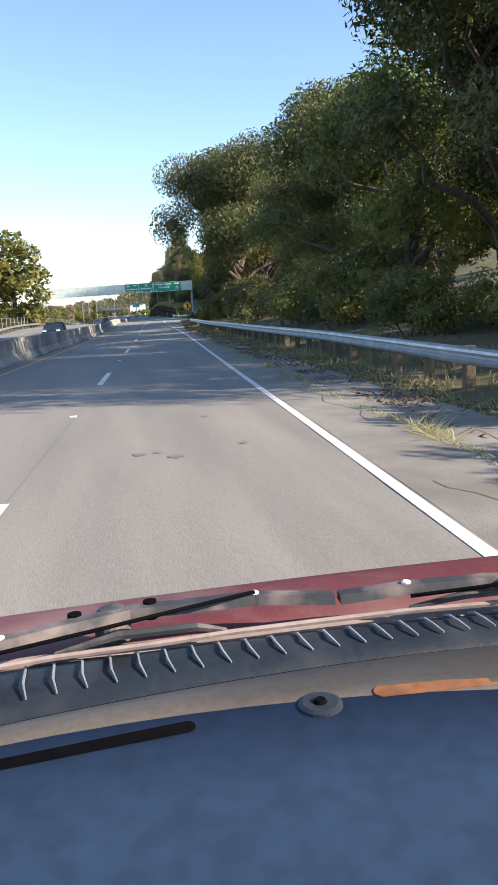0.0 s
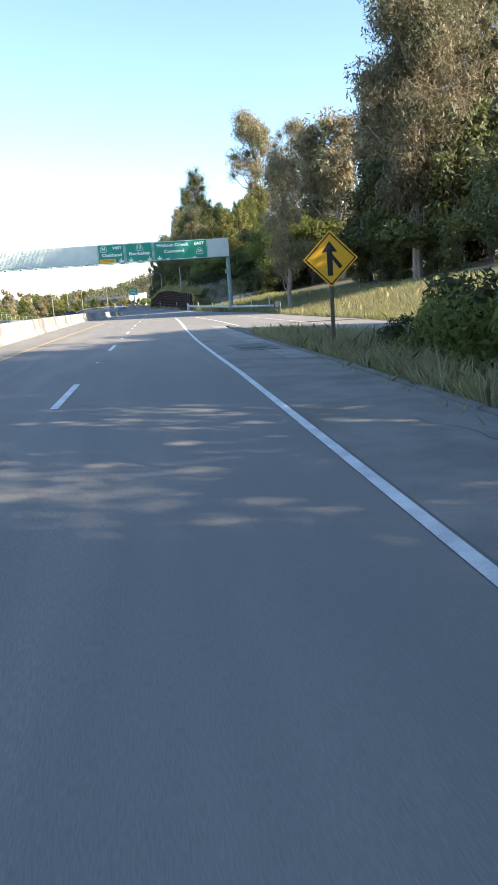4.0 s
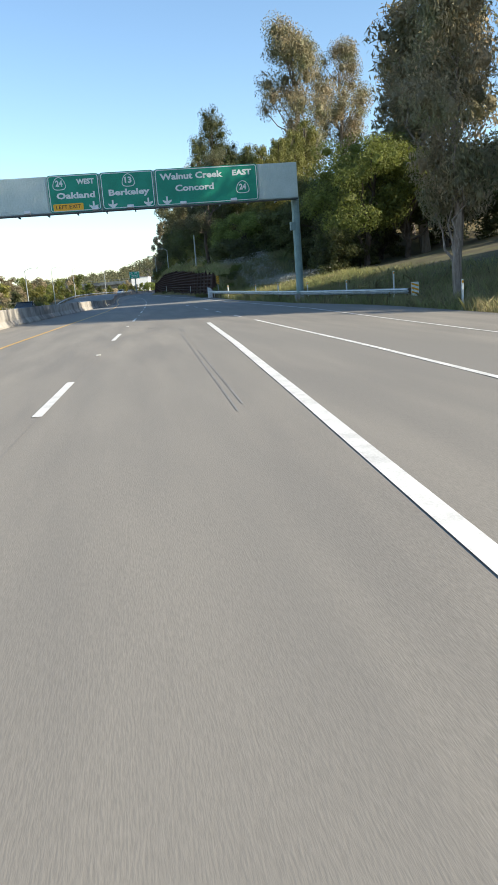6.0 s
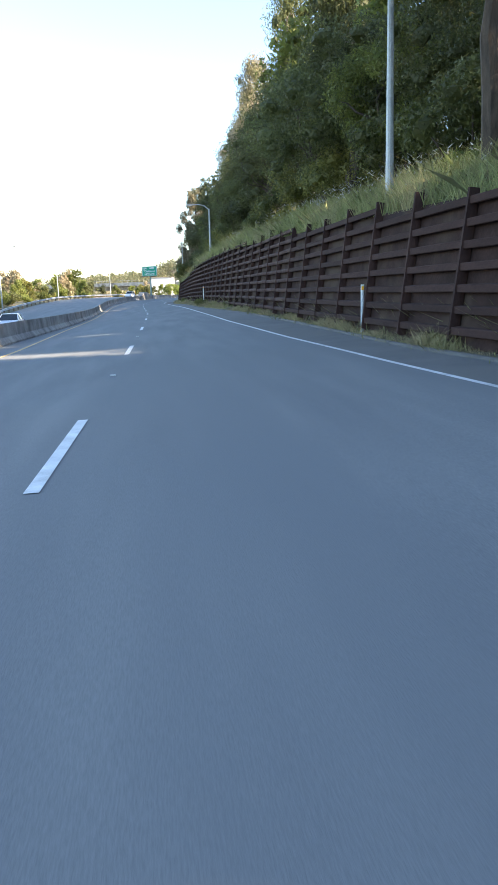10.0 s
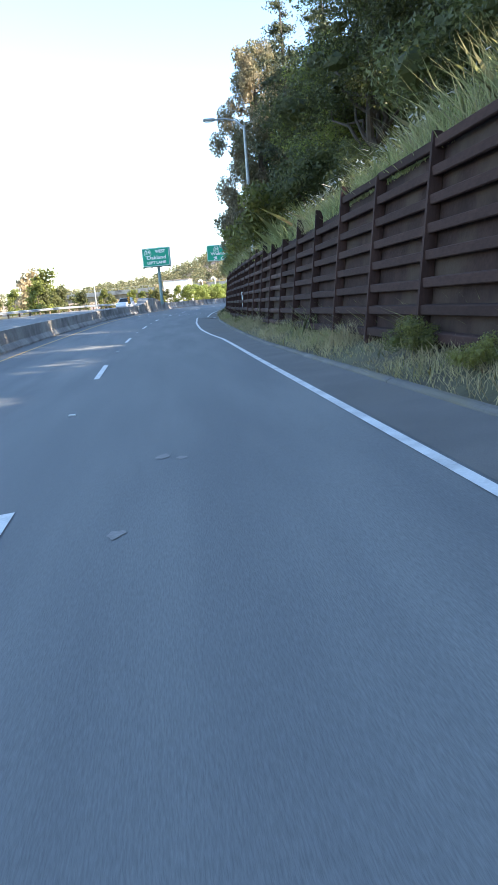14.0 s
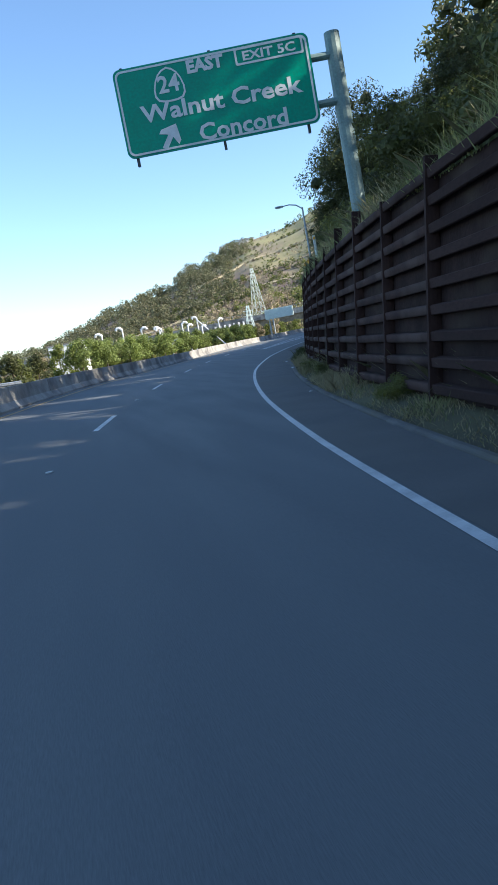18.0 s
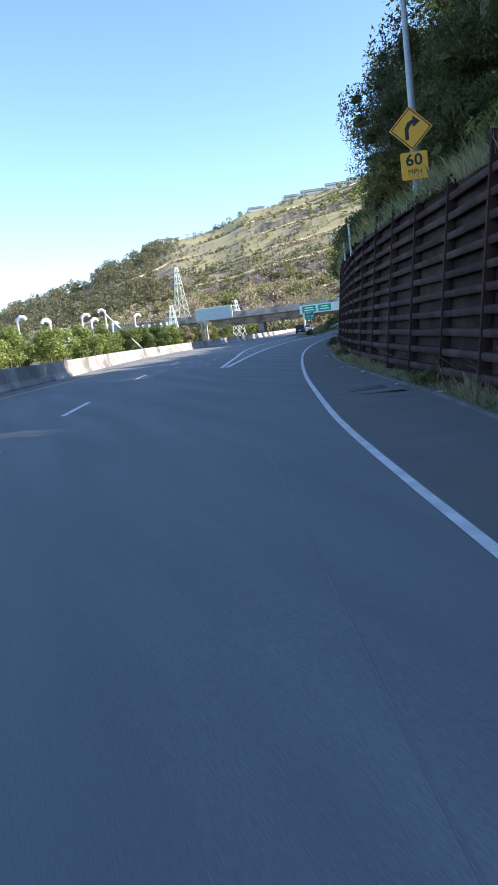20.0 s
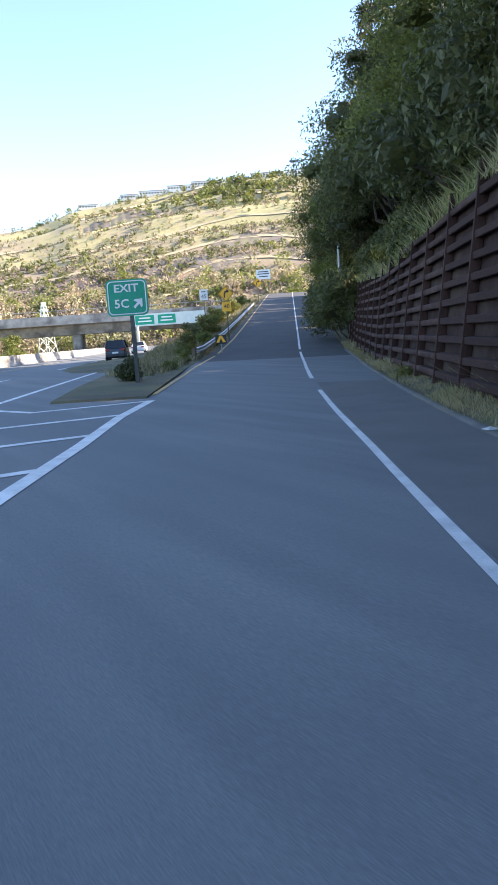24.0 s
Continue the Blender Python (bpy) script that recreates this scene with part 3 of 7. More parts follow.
for s in (178.1, 185.7, 192.4, 199.0, 205.6):
    line_strip("lane_dash", s - 2.2, s, table((172, 3.93), (178, 3.61), (186, 3.24), (192, 3.0), (198, 2.72), (206, 2.33)), 0.13, M["paint"], "white dash where the entrance lane ends")

# ---------------- median barrier ----------------
BAR = [(-0.30, 0.0), (-0.30, 0.08), (-0.13, 0.33), (-0.075, 0.92), (0.075, 0.92), (0.13, 0.33), (0.30, 0.08), (0.30, 0.0)]


def barrier_piece(s0, s1, h=1.0):
    bm = bmesh.new()
    loft(bm, [[Vector(rd(s, float(barrier_d(s)) + x, z * h).tolist()) for x, z in BAR] for s in (s0, (s0 + s1) / 2, s1)])
    return bm


barrier = empty("median_barrier", Matrix(), "stained concrete median barrier between the carriageways", "barrier", kind="structure")
s = -60.0
while s < 760:
    L = 6.1 if s < 560 else 12.2
    part("barrier_segment", barrier_piece(s, s + L - 0.03), M["concrete"], barrier)
    s += L
# the swelling of the barrier round the foot of the sign post
bm = bmesh.new()
secs = []
for s, w, h in ((412, 0.3, 0.95), (417, 0.55, 1.15), (421, 0.85, 1.75), (425, 0.85, 1.75), (429, 0.6, 1.2), (434, 0.3, 0.95)):
    b = float(barrier_d(s)) - w + 0.28
    secs.append([Vector(rd(s, b + x, z).tolist()) for x, z in ((-w - 0.1, 0), (-w, 0.3), (-w * 0.85, h), (w * 0.85, h), (w, 0.3), (w + 0.1, 0))])
part("post_housing", loft(bm, secs), M["concrete"], barrier, "swollen concrete housing round the sign post")

# ---------------- retaining wall of steel bins ----------------
PITCH, BAY, BATTER = 0.42, 3.05, 0.13
wall = empty("retaining_wall", Matrix(), "dark brown steel crib retaining wall with weeds at its foot", "retaining wall", kind="structure")
bm = bmesh.new()
prof = [(0.02, -0.062), (-0.115, -0.085), (-0.135, -0.07), (-0.135, 0.06), (-0.115, 0.075), (0.02, 0.085)]
loft(bm, [[Vector((x, y, z)) for x, z in prof] for y in (0.0, 1.0)])
rail_mesh = bm_mesh("stringer", bm, M["wall"])
bm = bmesh.new()
loft(bm, [[Vector((x, y, z)) for x, y in ((-0.19, -0.045), (-0.19, 0.045), (-0.05, 0.055), (0.02, 0.055), (0.02, -0.055), (-0.05, -0.055))] for z in (0.0, 1.0)])
post_mesh = bm_mesh("post", bm, M["wall"])


def lean(s, z):
    return float(wall_d(s)) + BATTER * (z - 0.3)


bays = []
s = WALL_A
while s < WALL_B:
    bays.append((s, min(s + BAY, WALL_B)))
    s += BAY
count = 0
rest = []
wr = random.Random(3)
for i, (s0, s1) in enumerate(bays):
    z0 = 0.12 + float(road_z(s0))
    top0, top1 = float(wall_top(s0)), float(wall_top(s1))
    # post
    h = max(top0, float(wall_top(max(s0 - 1, WALL_A)))) - z0 + wr.uniform(-0.05, 0.35) + float(road_z(s0))
    a, b = Vector(rd(s0, lean(s0, 0.3), z0).tolist()), Vector(rd(s0, lean(s0, 0.3 + h), z0 + h).tolist())
    ob = part("post", post_mesh, None, wall)
    zax = (b - a)
    yax = Vector((*(rd(s0 + 1, 0) - rd(s0, 0))[:2].tolist(), 0)).normalized()
    xax = yax.cross(zax.normalized())
    ob.matrix_world = Matrix(((xax.x, yax.x, zax.x, a.x), (xax.y, yax.y, zax.y, a.y), (xax.z, yax.z, zax.z, a.z), (0, 0, 0, 1)))
    # stringers
    n = int((min(top0, top1) - 0.25) / PITCH) + 1
    for k in range(n + 1):
        z = 0.38 + k * PITCH + float(road_z(s0))
        if z > max(top0, top1) + float(road_z(s0)):
            break
        a = Vector(rd(s0, lean(s0, z), z + wr.uniform(-0.015, 0.015)).tolist())
        b = Vector(rd(s1, lean(s1, z), z + wr.uniform(-0.015, 0.015) + float(road_z(s1) - road_z(s0))).tolist())
        yv = b - a
        xv = yv.normalized().cross(Vector((BATTER, 0, 1)).normalized()).normalized()
        xv = Vector((xv.x, xv.y, 0)).normalized()
        m = Matrix(((xv.x, yv.x, 0, a.x), (xv.y, yv.y, 0, a.y), (xv.z, yv.z, 1, a.z), (0, 0, 0, 1)))
        if 238 < s0 < 262 or 290 < s0 < 312 or 326 < s0 < 348 or 362 < s0 < 382 or 396 < s0 < 420 or 488 < s0 < 510 or 545 < s0 < 575:
            if count < 420:
                part("stringer", rail_mesh, None, wall).matrix_world = m
                count += 1
                continue
        rest.append(m)
base = np.array([v.co[:] for v in rail_mesh.vertices])
fac = [tuple(p.vertices) for p in rail_mesh.polygons]
quads = [f for f in fac if len(f) == 4]
V = np.concatenate([(np.c_[base, np.ones(len(base))] @ np.array(m).T)[:, :3] for m in rest])
F = np.concatenate([np.array(quads) + j * len(base) for j in range(len(rest))])
ob = new("stringers", mesh_np("stringers", V, F, M["wall"]))
ob.parent = wall
tagged(ob, "far stringers of the crib wall", kind="stuff")
# recessed sheets behind the stringers
ss = np.arange(WALL_A, WALL_B + 0.1, 1.5)
rows = []
for s in ss:
    zs = np.array([-0.2, 0.4, 1.2, 2.0, 2.8, 3.6, 4.4, 5.2])
    zs = np.minimum(zs, float(wall_top(s)) - 0.1)
    rows.append(rd(s, float(wall_d(s)) + BATTER * (zs - 0.3) + 0.055, zs + float(road_z(s))))
ob = strip("infill", rows, M["wall_back"], "dark earth-stained sheets recessed between the stringers", "")
ob.parent = wall
bm = bmesh.new()
loft(bm, [[Vector(rd(s, d, z).tolist()) for d, z in ((float(wall_d(230)) - 0.16, 0), (float(wall_d(230)) + 0.2, 2.95), (float(wall_d(230)) + 0.5, 2.95), (float(wall_d(230)) + 0.35, 0))] for s in (229.9, 230.15)])
part("end_post", bm, M["wall"], wall, "broad steel post at the wall's end")
# short return of the wall into the bank
for k in range(4):
    bm = bmesh.new()
    z = 1.75 + 0.36 * k
    loft(bm, [[Vector(rd(s, d, z + dz).tolist()) for s, dz in ((229.95, -0.12), (229.95, 0.1), (230.1, 0.1), (230.1, -0.12))] for d in (float(wall_d(230)) + 0.3, float(wall_d(230)) + 1.7)])
    part("return_stringer", bm, M["wall_end"], wall, "pale dusty stringer of the wall's return")

# low asphalt kerb along the verge
kerb = empty("kerb", Matrix(), "low concrete kerb along the weedy verge", "kerb", kind="structure")
KP = [(0.0, -0.05), (0.03, 0.018), (0.08, 0.04), (0.15, 0.042), (0.24, -0.05)]
for a, b in [(s, s + 5.97) for s in np.arange(236, 586, 6.0)] + [(s, s + 3.97) for s in np.arange(90, 139, 4.0)]:
    bm = bmesh.new()
    loft(bm, [[Vector(rd(s, float(pave_d(s)) + x, z + float(road_z(s))).tolist()) for x, z in KP] for s in (a, b)])
    part("kerb_stone", bm, M["kerb"], kerb)

# ---------------- far hill ----------------
HX, HY = 60.0, 530.0
crest_el = table((-75, 9), (-60, 10.2), (-45, 11.2), (-36, 11.4), (-31.5, 11.25), (-28, 10.9), (-24.7, 10.45), (-22, 10.0), (-20, 9.6), (-18.5, 9.0), (-16.7, 8.6), (-13.7, 8.2), (-12, 7.4), (-9.2, 6.6), (-6.5, 5.4), (-3.3, 4.5), (-1.3, 4.1), (1.3, 3.1), (3.5, 2.2), (7, 1.7), (14, 1.1), (70, 1.0))
yaws = np.linspace(70, -75, 220)
rads = np.concatenate([np.linspace(300, 720, 90), np.linspace(740, 1500, 12)])
hrng = np.random.default_rng(11)
V = []
for r in rads:
    u = np.clip((r - 320) / 380, 0, 1)
    terr = u + 0.016 * np.sin(u * 2 * math.pi * 7.0)
    prof_z = np.interp(terr, (0, 0.12, 0.35, 0.7, 0.9, 1), (0, 0.10, 0.36, 0.74, 0.93, 1.0))
    for yw in yaws:
        x, y = HX - r * math.sin(radians(yw)), HY + r * math.cos(radians(yw))
        hc = 700 * math.tan(radians(float(crest_el(yw)))) + 1.5
        bumps = noise.noise(Vector((x * 0.012, y * 0.012, 0.3))) * 9 + noise.noise(Vector((x * 0.05, y * 0.05, 1.3))) * 2.2
        V.append((x, y, -1.2 + hc * prof_z + bumps * u * (1 - 0.75 * u) * min(1, hc / 60)))
n, k = len(rads), len(yaws)
idx = np.arange(n * k).reshape(n, k)
F = np.stack([idx[:-1, :-1], idx[:-1, 1:], idx[1:, 1:], idx[1:, :-1]], -1).reshape(-1, 4)
HV = np.array(V).reshape(n, k, 3)
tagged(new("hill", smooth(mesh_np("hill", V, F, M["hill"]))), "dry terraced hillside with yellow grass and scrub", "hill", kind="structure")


def hill_point(r, yw):
    i, j = np.searchsorted(rads, r), np.argmin(abs(yaws - yw))
    i = min(max(i, 1), n - 1)
    u = min(max((r - rads[i - 1]) / (rads[i] - rads[i - 1]), 0), 1)
    q = HV[i - 1, j] * (1 - u) + HV[i, j] * u
    return np.array([HX - r * math.sin(radians(yw)), HY + r * math.cos(radians(yw)), q[2]])

# ---------------- signs ----------------
def shield(bm, w, h, cx, cz, y, line):
    """The outline of a state route marker, a pointed spade, as a raised band."""
    def pts(k):
        out = []
        for x, z in ((0, 0.5), (0.16, 0.44), (0.3, 0.32), (0.4, 0.14), (0.47, -0.1), (0.47, -0.3), (0.38, -0.44), (0.2, -0.49), (0, -0.5)):
            out.append((x * (w - k), z * (h - k)))
        return [(cx + x, cz + z) for x, z in out] + [(cx - x, cz + z) for x, z in out[-2:0:-1]]
    return ring_plate(bm, pts(0), pts(line * 2), 0.01, Matrix.Translation((0, y, 0)))


def arrow(bm, x, z, h, turn, y, w=0.5):
    """A plump arrow pointing up, turned by degrees."""
    c, s = math.cos(radians(turn)), math.sin(radians(turn))
    o = [(-0.1, -0.5), (0.1, -0.5), (0.1, 0.02), (w * 0.7, -0.12), (w * 0.7, 0.06), (0, 0.5), (-w * 0.7, 0.06), (-w * 0.7, -0.12), (-0.1, 0.02)]
    return plate(bm, [(x + h * (a * c - b * s), z + h * (a * s + b * c)) for a, b in o], 0.01, Matrix.Translation((0, y, 0)))


def panel(name, w, h, cx, cz, parent, material, border=0.05, label=""):
    p = part(name, plate(bmesh.new(), rounded(w, h, 0.18, cx, cz), 0.05), material, parent, label)
    part("border", ring_plate(bmesh.new(), rounded(w - 0.1, h - 0.1, 0.16, cx, cz), rounded(w - 0.1 - 2 * border, h - 0.1 - 2 * border, 0.13, cx, cz), 0.01, Matrix.Translation((0, -0.012, 0))), M["sign_white"], p)
    return p


def put(bm_name, bm, material, parent, label=""):
    return part(bm_name, bm, material, parent, label)


# the overhead gantry
GS = 192.0
gz0, gz1 = 6.95, 9.3
gantry = empty("sign_gantry", at(GS, 0.25, 0), "overhead steel sign gantry with three green guide signs", "sign gantry")
bm = bmesh.new()
box(bm, (37.2, 0.9, gz1 - gz0 - 0.06), pose(-8.8, 0.62, (gz0 + gz1) / 2))
part("box_beam", bm, M["panel_pale"], gantry, "pale green sheet-metal box beam")
for x0, x1 in ((-27.4, -7.0), (7.1, 9.75)):
    for x in np.arange(x0, x1, 0.16):
        bm = bmesh.new()
        box(bm, (0.05, 0.03, gz1 - gz0 - 0.1), pose(x + 0.08, 0.15, (gz0 + gz1) / 2))
        part("rib", bm, M["panel_pale"], gantry)
bm = bmesh.new()
tube(bm, [(9.62, 0.5, 0.0), (9.62, 0.5, gz0 + 0.1)], 0.26, 12)
part("post", bm, M["gantry_steel"], gantry, "grey-green steel post")
bm = bmesh.new()
box(bm, (0.75, 0.75, 0.5), pose(9.62, 0.5, 0.25), 0.03)
part("footing", bm, M["concrete"], gantry)
bm = bmesh.new()
box(bm, (0.3, 0.35, 0.55), pose(9.3, 0.35, 5.1), 0.03)
part("control_box", bm, M["gantry_steel"], gantry)
bm = bmesh.new()
tube(bm, [(-27.0, 0.5, -0.6), (-27.0, 0.5, gz0 + 0.1)], 0.26, 12)
part("post", bm, M["gantry_steel"], gantry, "grey-green steel post")
bm = bmesh.new()
box(bm, (37.0, 0.55, 0.05), pose(-8.8, -0.05, gz0 - 0.1))
part("walkway", bm, M["dark_steel"], gantry, "narrow grated maintenance walkway")
for x in np.arange(-26.0, 9.5, 1.9):
    bm = bmesh.new()
    box(bm, (0.07, 0.9, 0.09), pose(x, 0.1, gz0 - 0.17))
    part("bracket", bm, M["dark_steel"], gantry)
for x in (-8.3, -3.9, -1.6, 1.9, 5.3):
    bm = bmesh.new()
    box(bm, (0.42, 0.32, 0.2), pose(x, -0.3, gz0 + 0.06, -18), 0.03)
    lamp = part("sign_lamp", bm, M["white"], gantry, "small box lamp below the sign")
    bm = bmesh.new()
    tube(bm, [(x, -0.25, gz0 - 0.02), (x, 0.1, gz0 - 0.1)], 0.025, 6)
    part("arm", bm, M["dark_steel"], lamp)
cz, hh = (gz0 + gz1) / 2, gz1 - gz0
p = panel("guide_sign", 3.34, hh, -5.18, cz, gantry, M["sign_green_dark"], label="green panel for Oakland, left exit")
lettering("WEST", 0.32, -4.4, cz + 0.55, -0.012, p, M["sign_white"], 1.15, bold=0.02)
lettering("24", 0.38, -6.1, cz + 0.47, -0.012, p, M["sign_white"], 0.46, bold=0.02)
put("route_shield", shield(bmesh.new(), 0.9, 0.84, -6.1, cz + 0.64, -0.012, 0.05), M["sign_white"], p)
lettering("Oakland", 0.38, -5.1, cz - 0.32, -0.012, p, M["sign_white"], 2.5, bold=0.02)
part("exit_plate", plate(bmesh.new(), rounded(1.95, 0.44, 0.06, -5.65, cz - 0.86), 0.012, Matrix.Translation((0, -0.014, 0))), M["sign_yellow"], p, "yellow exit plate")
lettering("LEFT EXIT", 0.24, -5.65, cz - 0.95, -0.028, p, M["sign_black"], 1.6)
put("arrow", arrow(bmesh.new(), -4.0, cz - 0.86, 0.56, 180, -0.014, 0.75), M["sign_white"], p)
p = panel("guide_sign", 3.5, hh, -1.68, cz, gantry, M["sign_green_dark"], label="green panel for Berkeley")
lettering("13", 0.38, -1.6, cz + 0.45, -0.012, p, M["sign_white"], 0.46, bold=0.02)
put("route_shield", shield(bmesh.new(), 0.9, 0.84, -1.6, cz + 0.62, -0.012, 0.05), M["sign_white"], p)
lettering("Berkeley", 0.38, -1.6, cz - 0.3, -0.012, p, M["sign_white"], 2.7, bold=0.02)
for x in (-2.75, -0.4):
    put("arrow", arrow(bmesh.new(), x, cz - 0.86, 0.56, 180, -0.014, 0.75), M["sign_white"], p)
p = panel("guide_sign", 6.9, hh, 3.6, cz, gantry, M["sign_green_dark"], label="green panel for Walnut Creek and Concord")
lettering("Walnut Creek", 0.4, 2.6, cz + 0.48, -0.012, p, M["sign_white"], 4.2, bold=0.02)
lettering("EAST", 0.34, 6.0, cz + 0.52, -0.012, p, M["sign_white"], 1.3, bold=0.02)
lettering("Concord", 0.4, 2.75, cz - 0.28, -0.012, p, M["sign_white"], 2.6, bold=0.02)
lettering("24", 0.36, 6.0, cz - 0.42, -0.012, p, M["sign_white"], 0.48, bold=0.02)
put("route_shield", shield(bmesh.new(), 0.95, 0.84, 6.0, cz - 0.26, -0.012, 0.05), M["sign_white"], p)
put("arrow", arrow(bmesh.new(), 0.85, cz - 0.86, 0.56, 180, -0.014, 0.75), M["sign_white"], p)

# the sign for Oakland on the median
osign = empty("guide_sign_oakland", at(421.5, -6.12, 0, -6), "green guide sign on one post rising from the median barrier", "road sign")
p = panel("sign_panel", 3.66, 2.36, 0, 6.95, osign, M["sign_green"])
bm = bmesh.new()
box(bm, (3.66, 0.5, 2.36), pose(0, 0.31, 6.95), 0.02)
part("sign_box", bm, M["panel_pale"], osign, "pale sheet-metal box behind the sign")
bm = bmesh.new()
tube(bm, [(0.15, 0.3, 0.9), (0.15, 0.3, 5.8)], 0.2, 12)
part("post", bm, M["gantry_steel"], osign)
bm = bmesh.new()
box(bm, (3.9, 0.7, 0.06), pose(0, -0.1, 5.72))
part("walkway", bm, M["dark_steel"], osign)
for x in (-1.7, -0.6, 0.6, 1.7):
    bm = bmesh.new()
    box(bm, (0.06, 1.0, 0.1), pose(x, -0.05, 5.64))
    part("bracket", bm, M["dark_steel"], osign)
lettering("24", 0.46, -1.05, 7.38, -0.012, p, M["sign_white"], 0.62, bold=0.014)
put("route_shield", shield(bmesh.new(), 0.98, 0.95, -1.05, 7.56, -0.012, 0.05), M["sign_white"], p)
lettering("WEST", 0.38, 0.62, 7.46, -0.012, p, M["sign_white"], 1.35, bold=0.02)
lettering("Oakland", 0.46, 0.05, 6.68, -0.012, p, M["sign_white"], 2.6, bold=0.014)
lettering("LEFT LANE", 0.32, 0.05, 6.1, -0.012, p, M["sign_white"], 2.5, bold=0.02)

# the cantilever sign for Walnut Creek
esign = empty("guide_sign_walnut_creek", at(430.6, 1.82, 0, -3), "green exit sign hung from a post behind the wall", "road sign")
p = panel("sign_panel", 5.05, 2.2, 0, 7.77, esign, M["sign_green"])
bm = bmesh.new()
tube(bm, [(3.2, 0.5, 3.2), (3.2, 0.5, 8.9)], 0.2, 12)
part("post", bm, M["gantry_steel"], esign)
for z in (7.2, 8.35):
    bm = bmesh.new()
    tube(bm, [(-2.2, 0.3, z), (3.2, 0.45, z)], 0.1, 10)
    part("mast_arm", bm, M["gantry_steel"], esign)
for x in (-2.3, 0.0, 2.2):
    bm = bmesh.new()
    box(bm, (0.07, 0.1, 2.45), pose(x, 0.12, 7.7))
    part("bracket", bm, M["dark_steel"], esign)
lettering("24", 0.42, -1.15, 8.11, -0.012, p, M["sign_white"], 0.55, bold=0.014)
put("route_shield", shield(bmesh.new(), 0.85, 0.85, -1.15, 8.29, -0.012, 0.045), M["sign_white"], p)
lettering("EAST", 0.3, -0.15, 8.46, -0.012, p, M["sign_white"], 0.95, bold=0.02)
lettering("Walnut Creek", 0.42, 0.1, 7.48, -0.012, p, M["sign_white"], 4.2, bold=0.014)
lettering("Concord", 0.42, 0.55, 6.78, -0.012, p, M["sign_white"], 2.3, bold=0.014)
put("arrow", arrow(bmesh.new(), -1.35, 7.04, 0.68, -35, -0.014, 0.6), M["sign_white"], p)
part("exit_tab", ring_plate(bmesh.new(), rounded(1.75, 0.42, 0.05, 1.5, 8.60), rounded(1.65, 0.32, 0.04, 1.5, 8.60), 0.01, Matrix.Translation((0, -0.014, 0))), M["sign_white"], p)
lettering("EXIT 5C", 0.22, 1.5, 8.49, -0.012, p, M["sign_white"], 1.35, bold=0.008)


def diamond(name, m, size, label, kind):
    """A yellow diamond warning sign; its foot stands at the origin."""
    ob = empty(name, m, label, "road sign")
    zc = kind["z"]
    q = size / 2 * math.sqrt(2)
    out = [(0, zc - q), (q, zc), (0, zc + q), (-q, zc)]
    p = part("plate", plate(bmesh.new(), out, 0.012), M["sign_yellow"], ob)
    k = 0.93
    i = 0.87
    part("border", ring_plate(bmesh.new(), [(x * k, zc + (z - zc) * k) for x, z in out], [(x * i, zc + (z - zc) * i) for x, z in out], 0.004, Matrix.Translation((0, -0.006, 0))), M["sign_black"], p)
    for b in kind["shape"]:
        part("symbol", plate(bmesh.new(), [(x * size, zc + z * size) for x, z in b], 0.004, Matrix.Translation((0, -0.006, 0))), M["sign_black"], p)
    bm = bmesh.new()
    box(bm, (0.1, 0.1, zc + q * 0.6 - kind["foot"]), pose(0, 0.07, (zc + q * 0.6 + kind["foot"]) / 2))
    part("post", bm, M["post_wood"] if kind["wood"] else M["pole"], ob)
    return ob


MERGE = [[(-0.09, -0.42), (0.05, -0.42), (0.05, -0.02), (0.05, 0.18), (0.18, 0.16), (-0.02, 0.44), (-0.22, 0.16), (-0.09, 0.18)],
         [(0.05, -0.02), (0.22, -0.26), (0.3, -0.2), (0.05, 0.12)]]
BEND = [[(-0.2, -0.35), (-0.08, -0.35), (-0.08, -0.05), (-0.02, 0.08), (0.1, 0.16), (0.06, 0.03), (0.32, 0.2), (0.08, 0.4), (0.08, 0.29), (-0.1, 0.2), (-0.2, 0.02)]]
diamond("merge_sign", at(113.5, 4.82, 0, -2), 1.06, "yellow diamond merge sign on a wooden post in weeds", {"z": 2.5, "foot": 0.0, "wood": True, "shape": MERGE})
b60 = diamond("bend_sign", at(475.9, 5.33, 0, -4), 0.84, "yellow right-bend sign with a 60 mph plate on a lamp post", {"z": 6.76, "foot": 4.4, "wood": False, "shape": BEND})
p = part("speed_plate", plate(bmesh.new(), rounded(0.74, 0.74, 0.06, 0.02, 5.77), 0.012, Matrix.Translation((0, 0, 0))), M["sign_yellow"], b60)
lettering("60", 0.32, 0.02, 5.78, -0.006, p, M["sign_black"], 0.46, bold=0.008)
lettering("MPH", 0.15, 0.02, 5.54, -0.006, p, M["sign_black"], 0.36)
b40 = diamond("bend_sign", at(603, -4.4, float(road_z(603)) - 0.3, -3), 0.92, "yellow right-bend sign with a 40 mph plate beside the ramp", {"z": 4.15, "foot": 0.0, "wood": True, "shape": BEND})
p = part("speed_plate", plate(bmesh.new(), rounded(0.76, 0.76, 0.06, 0, 3.1), 0.012), M["sign_yellow"], b40)
lettering("40", 0.34, 0, 2.98, -0.006, p, M["sign_black"], 0.46)
diamond("bend_sign", at(665.6, -4.4, float(road_z(665.6)) - 0.3, -3), 1.1, "yellow warning sign far up the ramp", {"z": 3.9, "foot": 0.0, "wood": True, "shape": BEND})
wsign = empty("white_sign", at(704, -4.7, float(road_z(704)) - 0.3), "plain white sign on two posts up the ramp", "road sign")
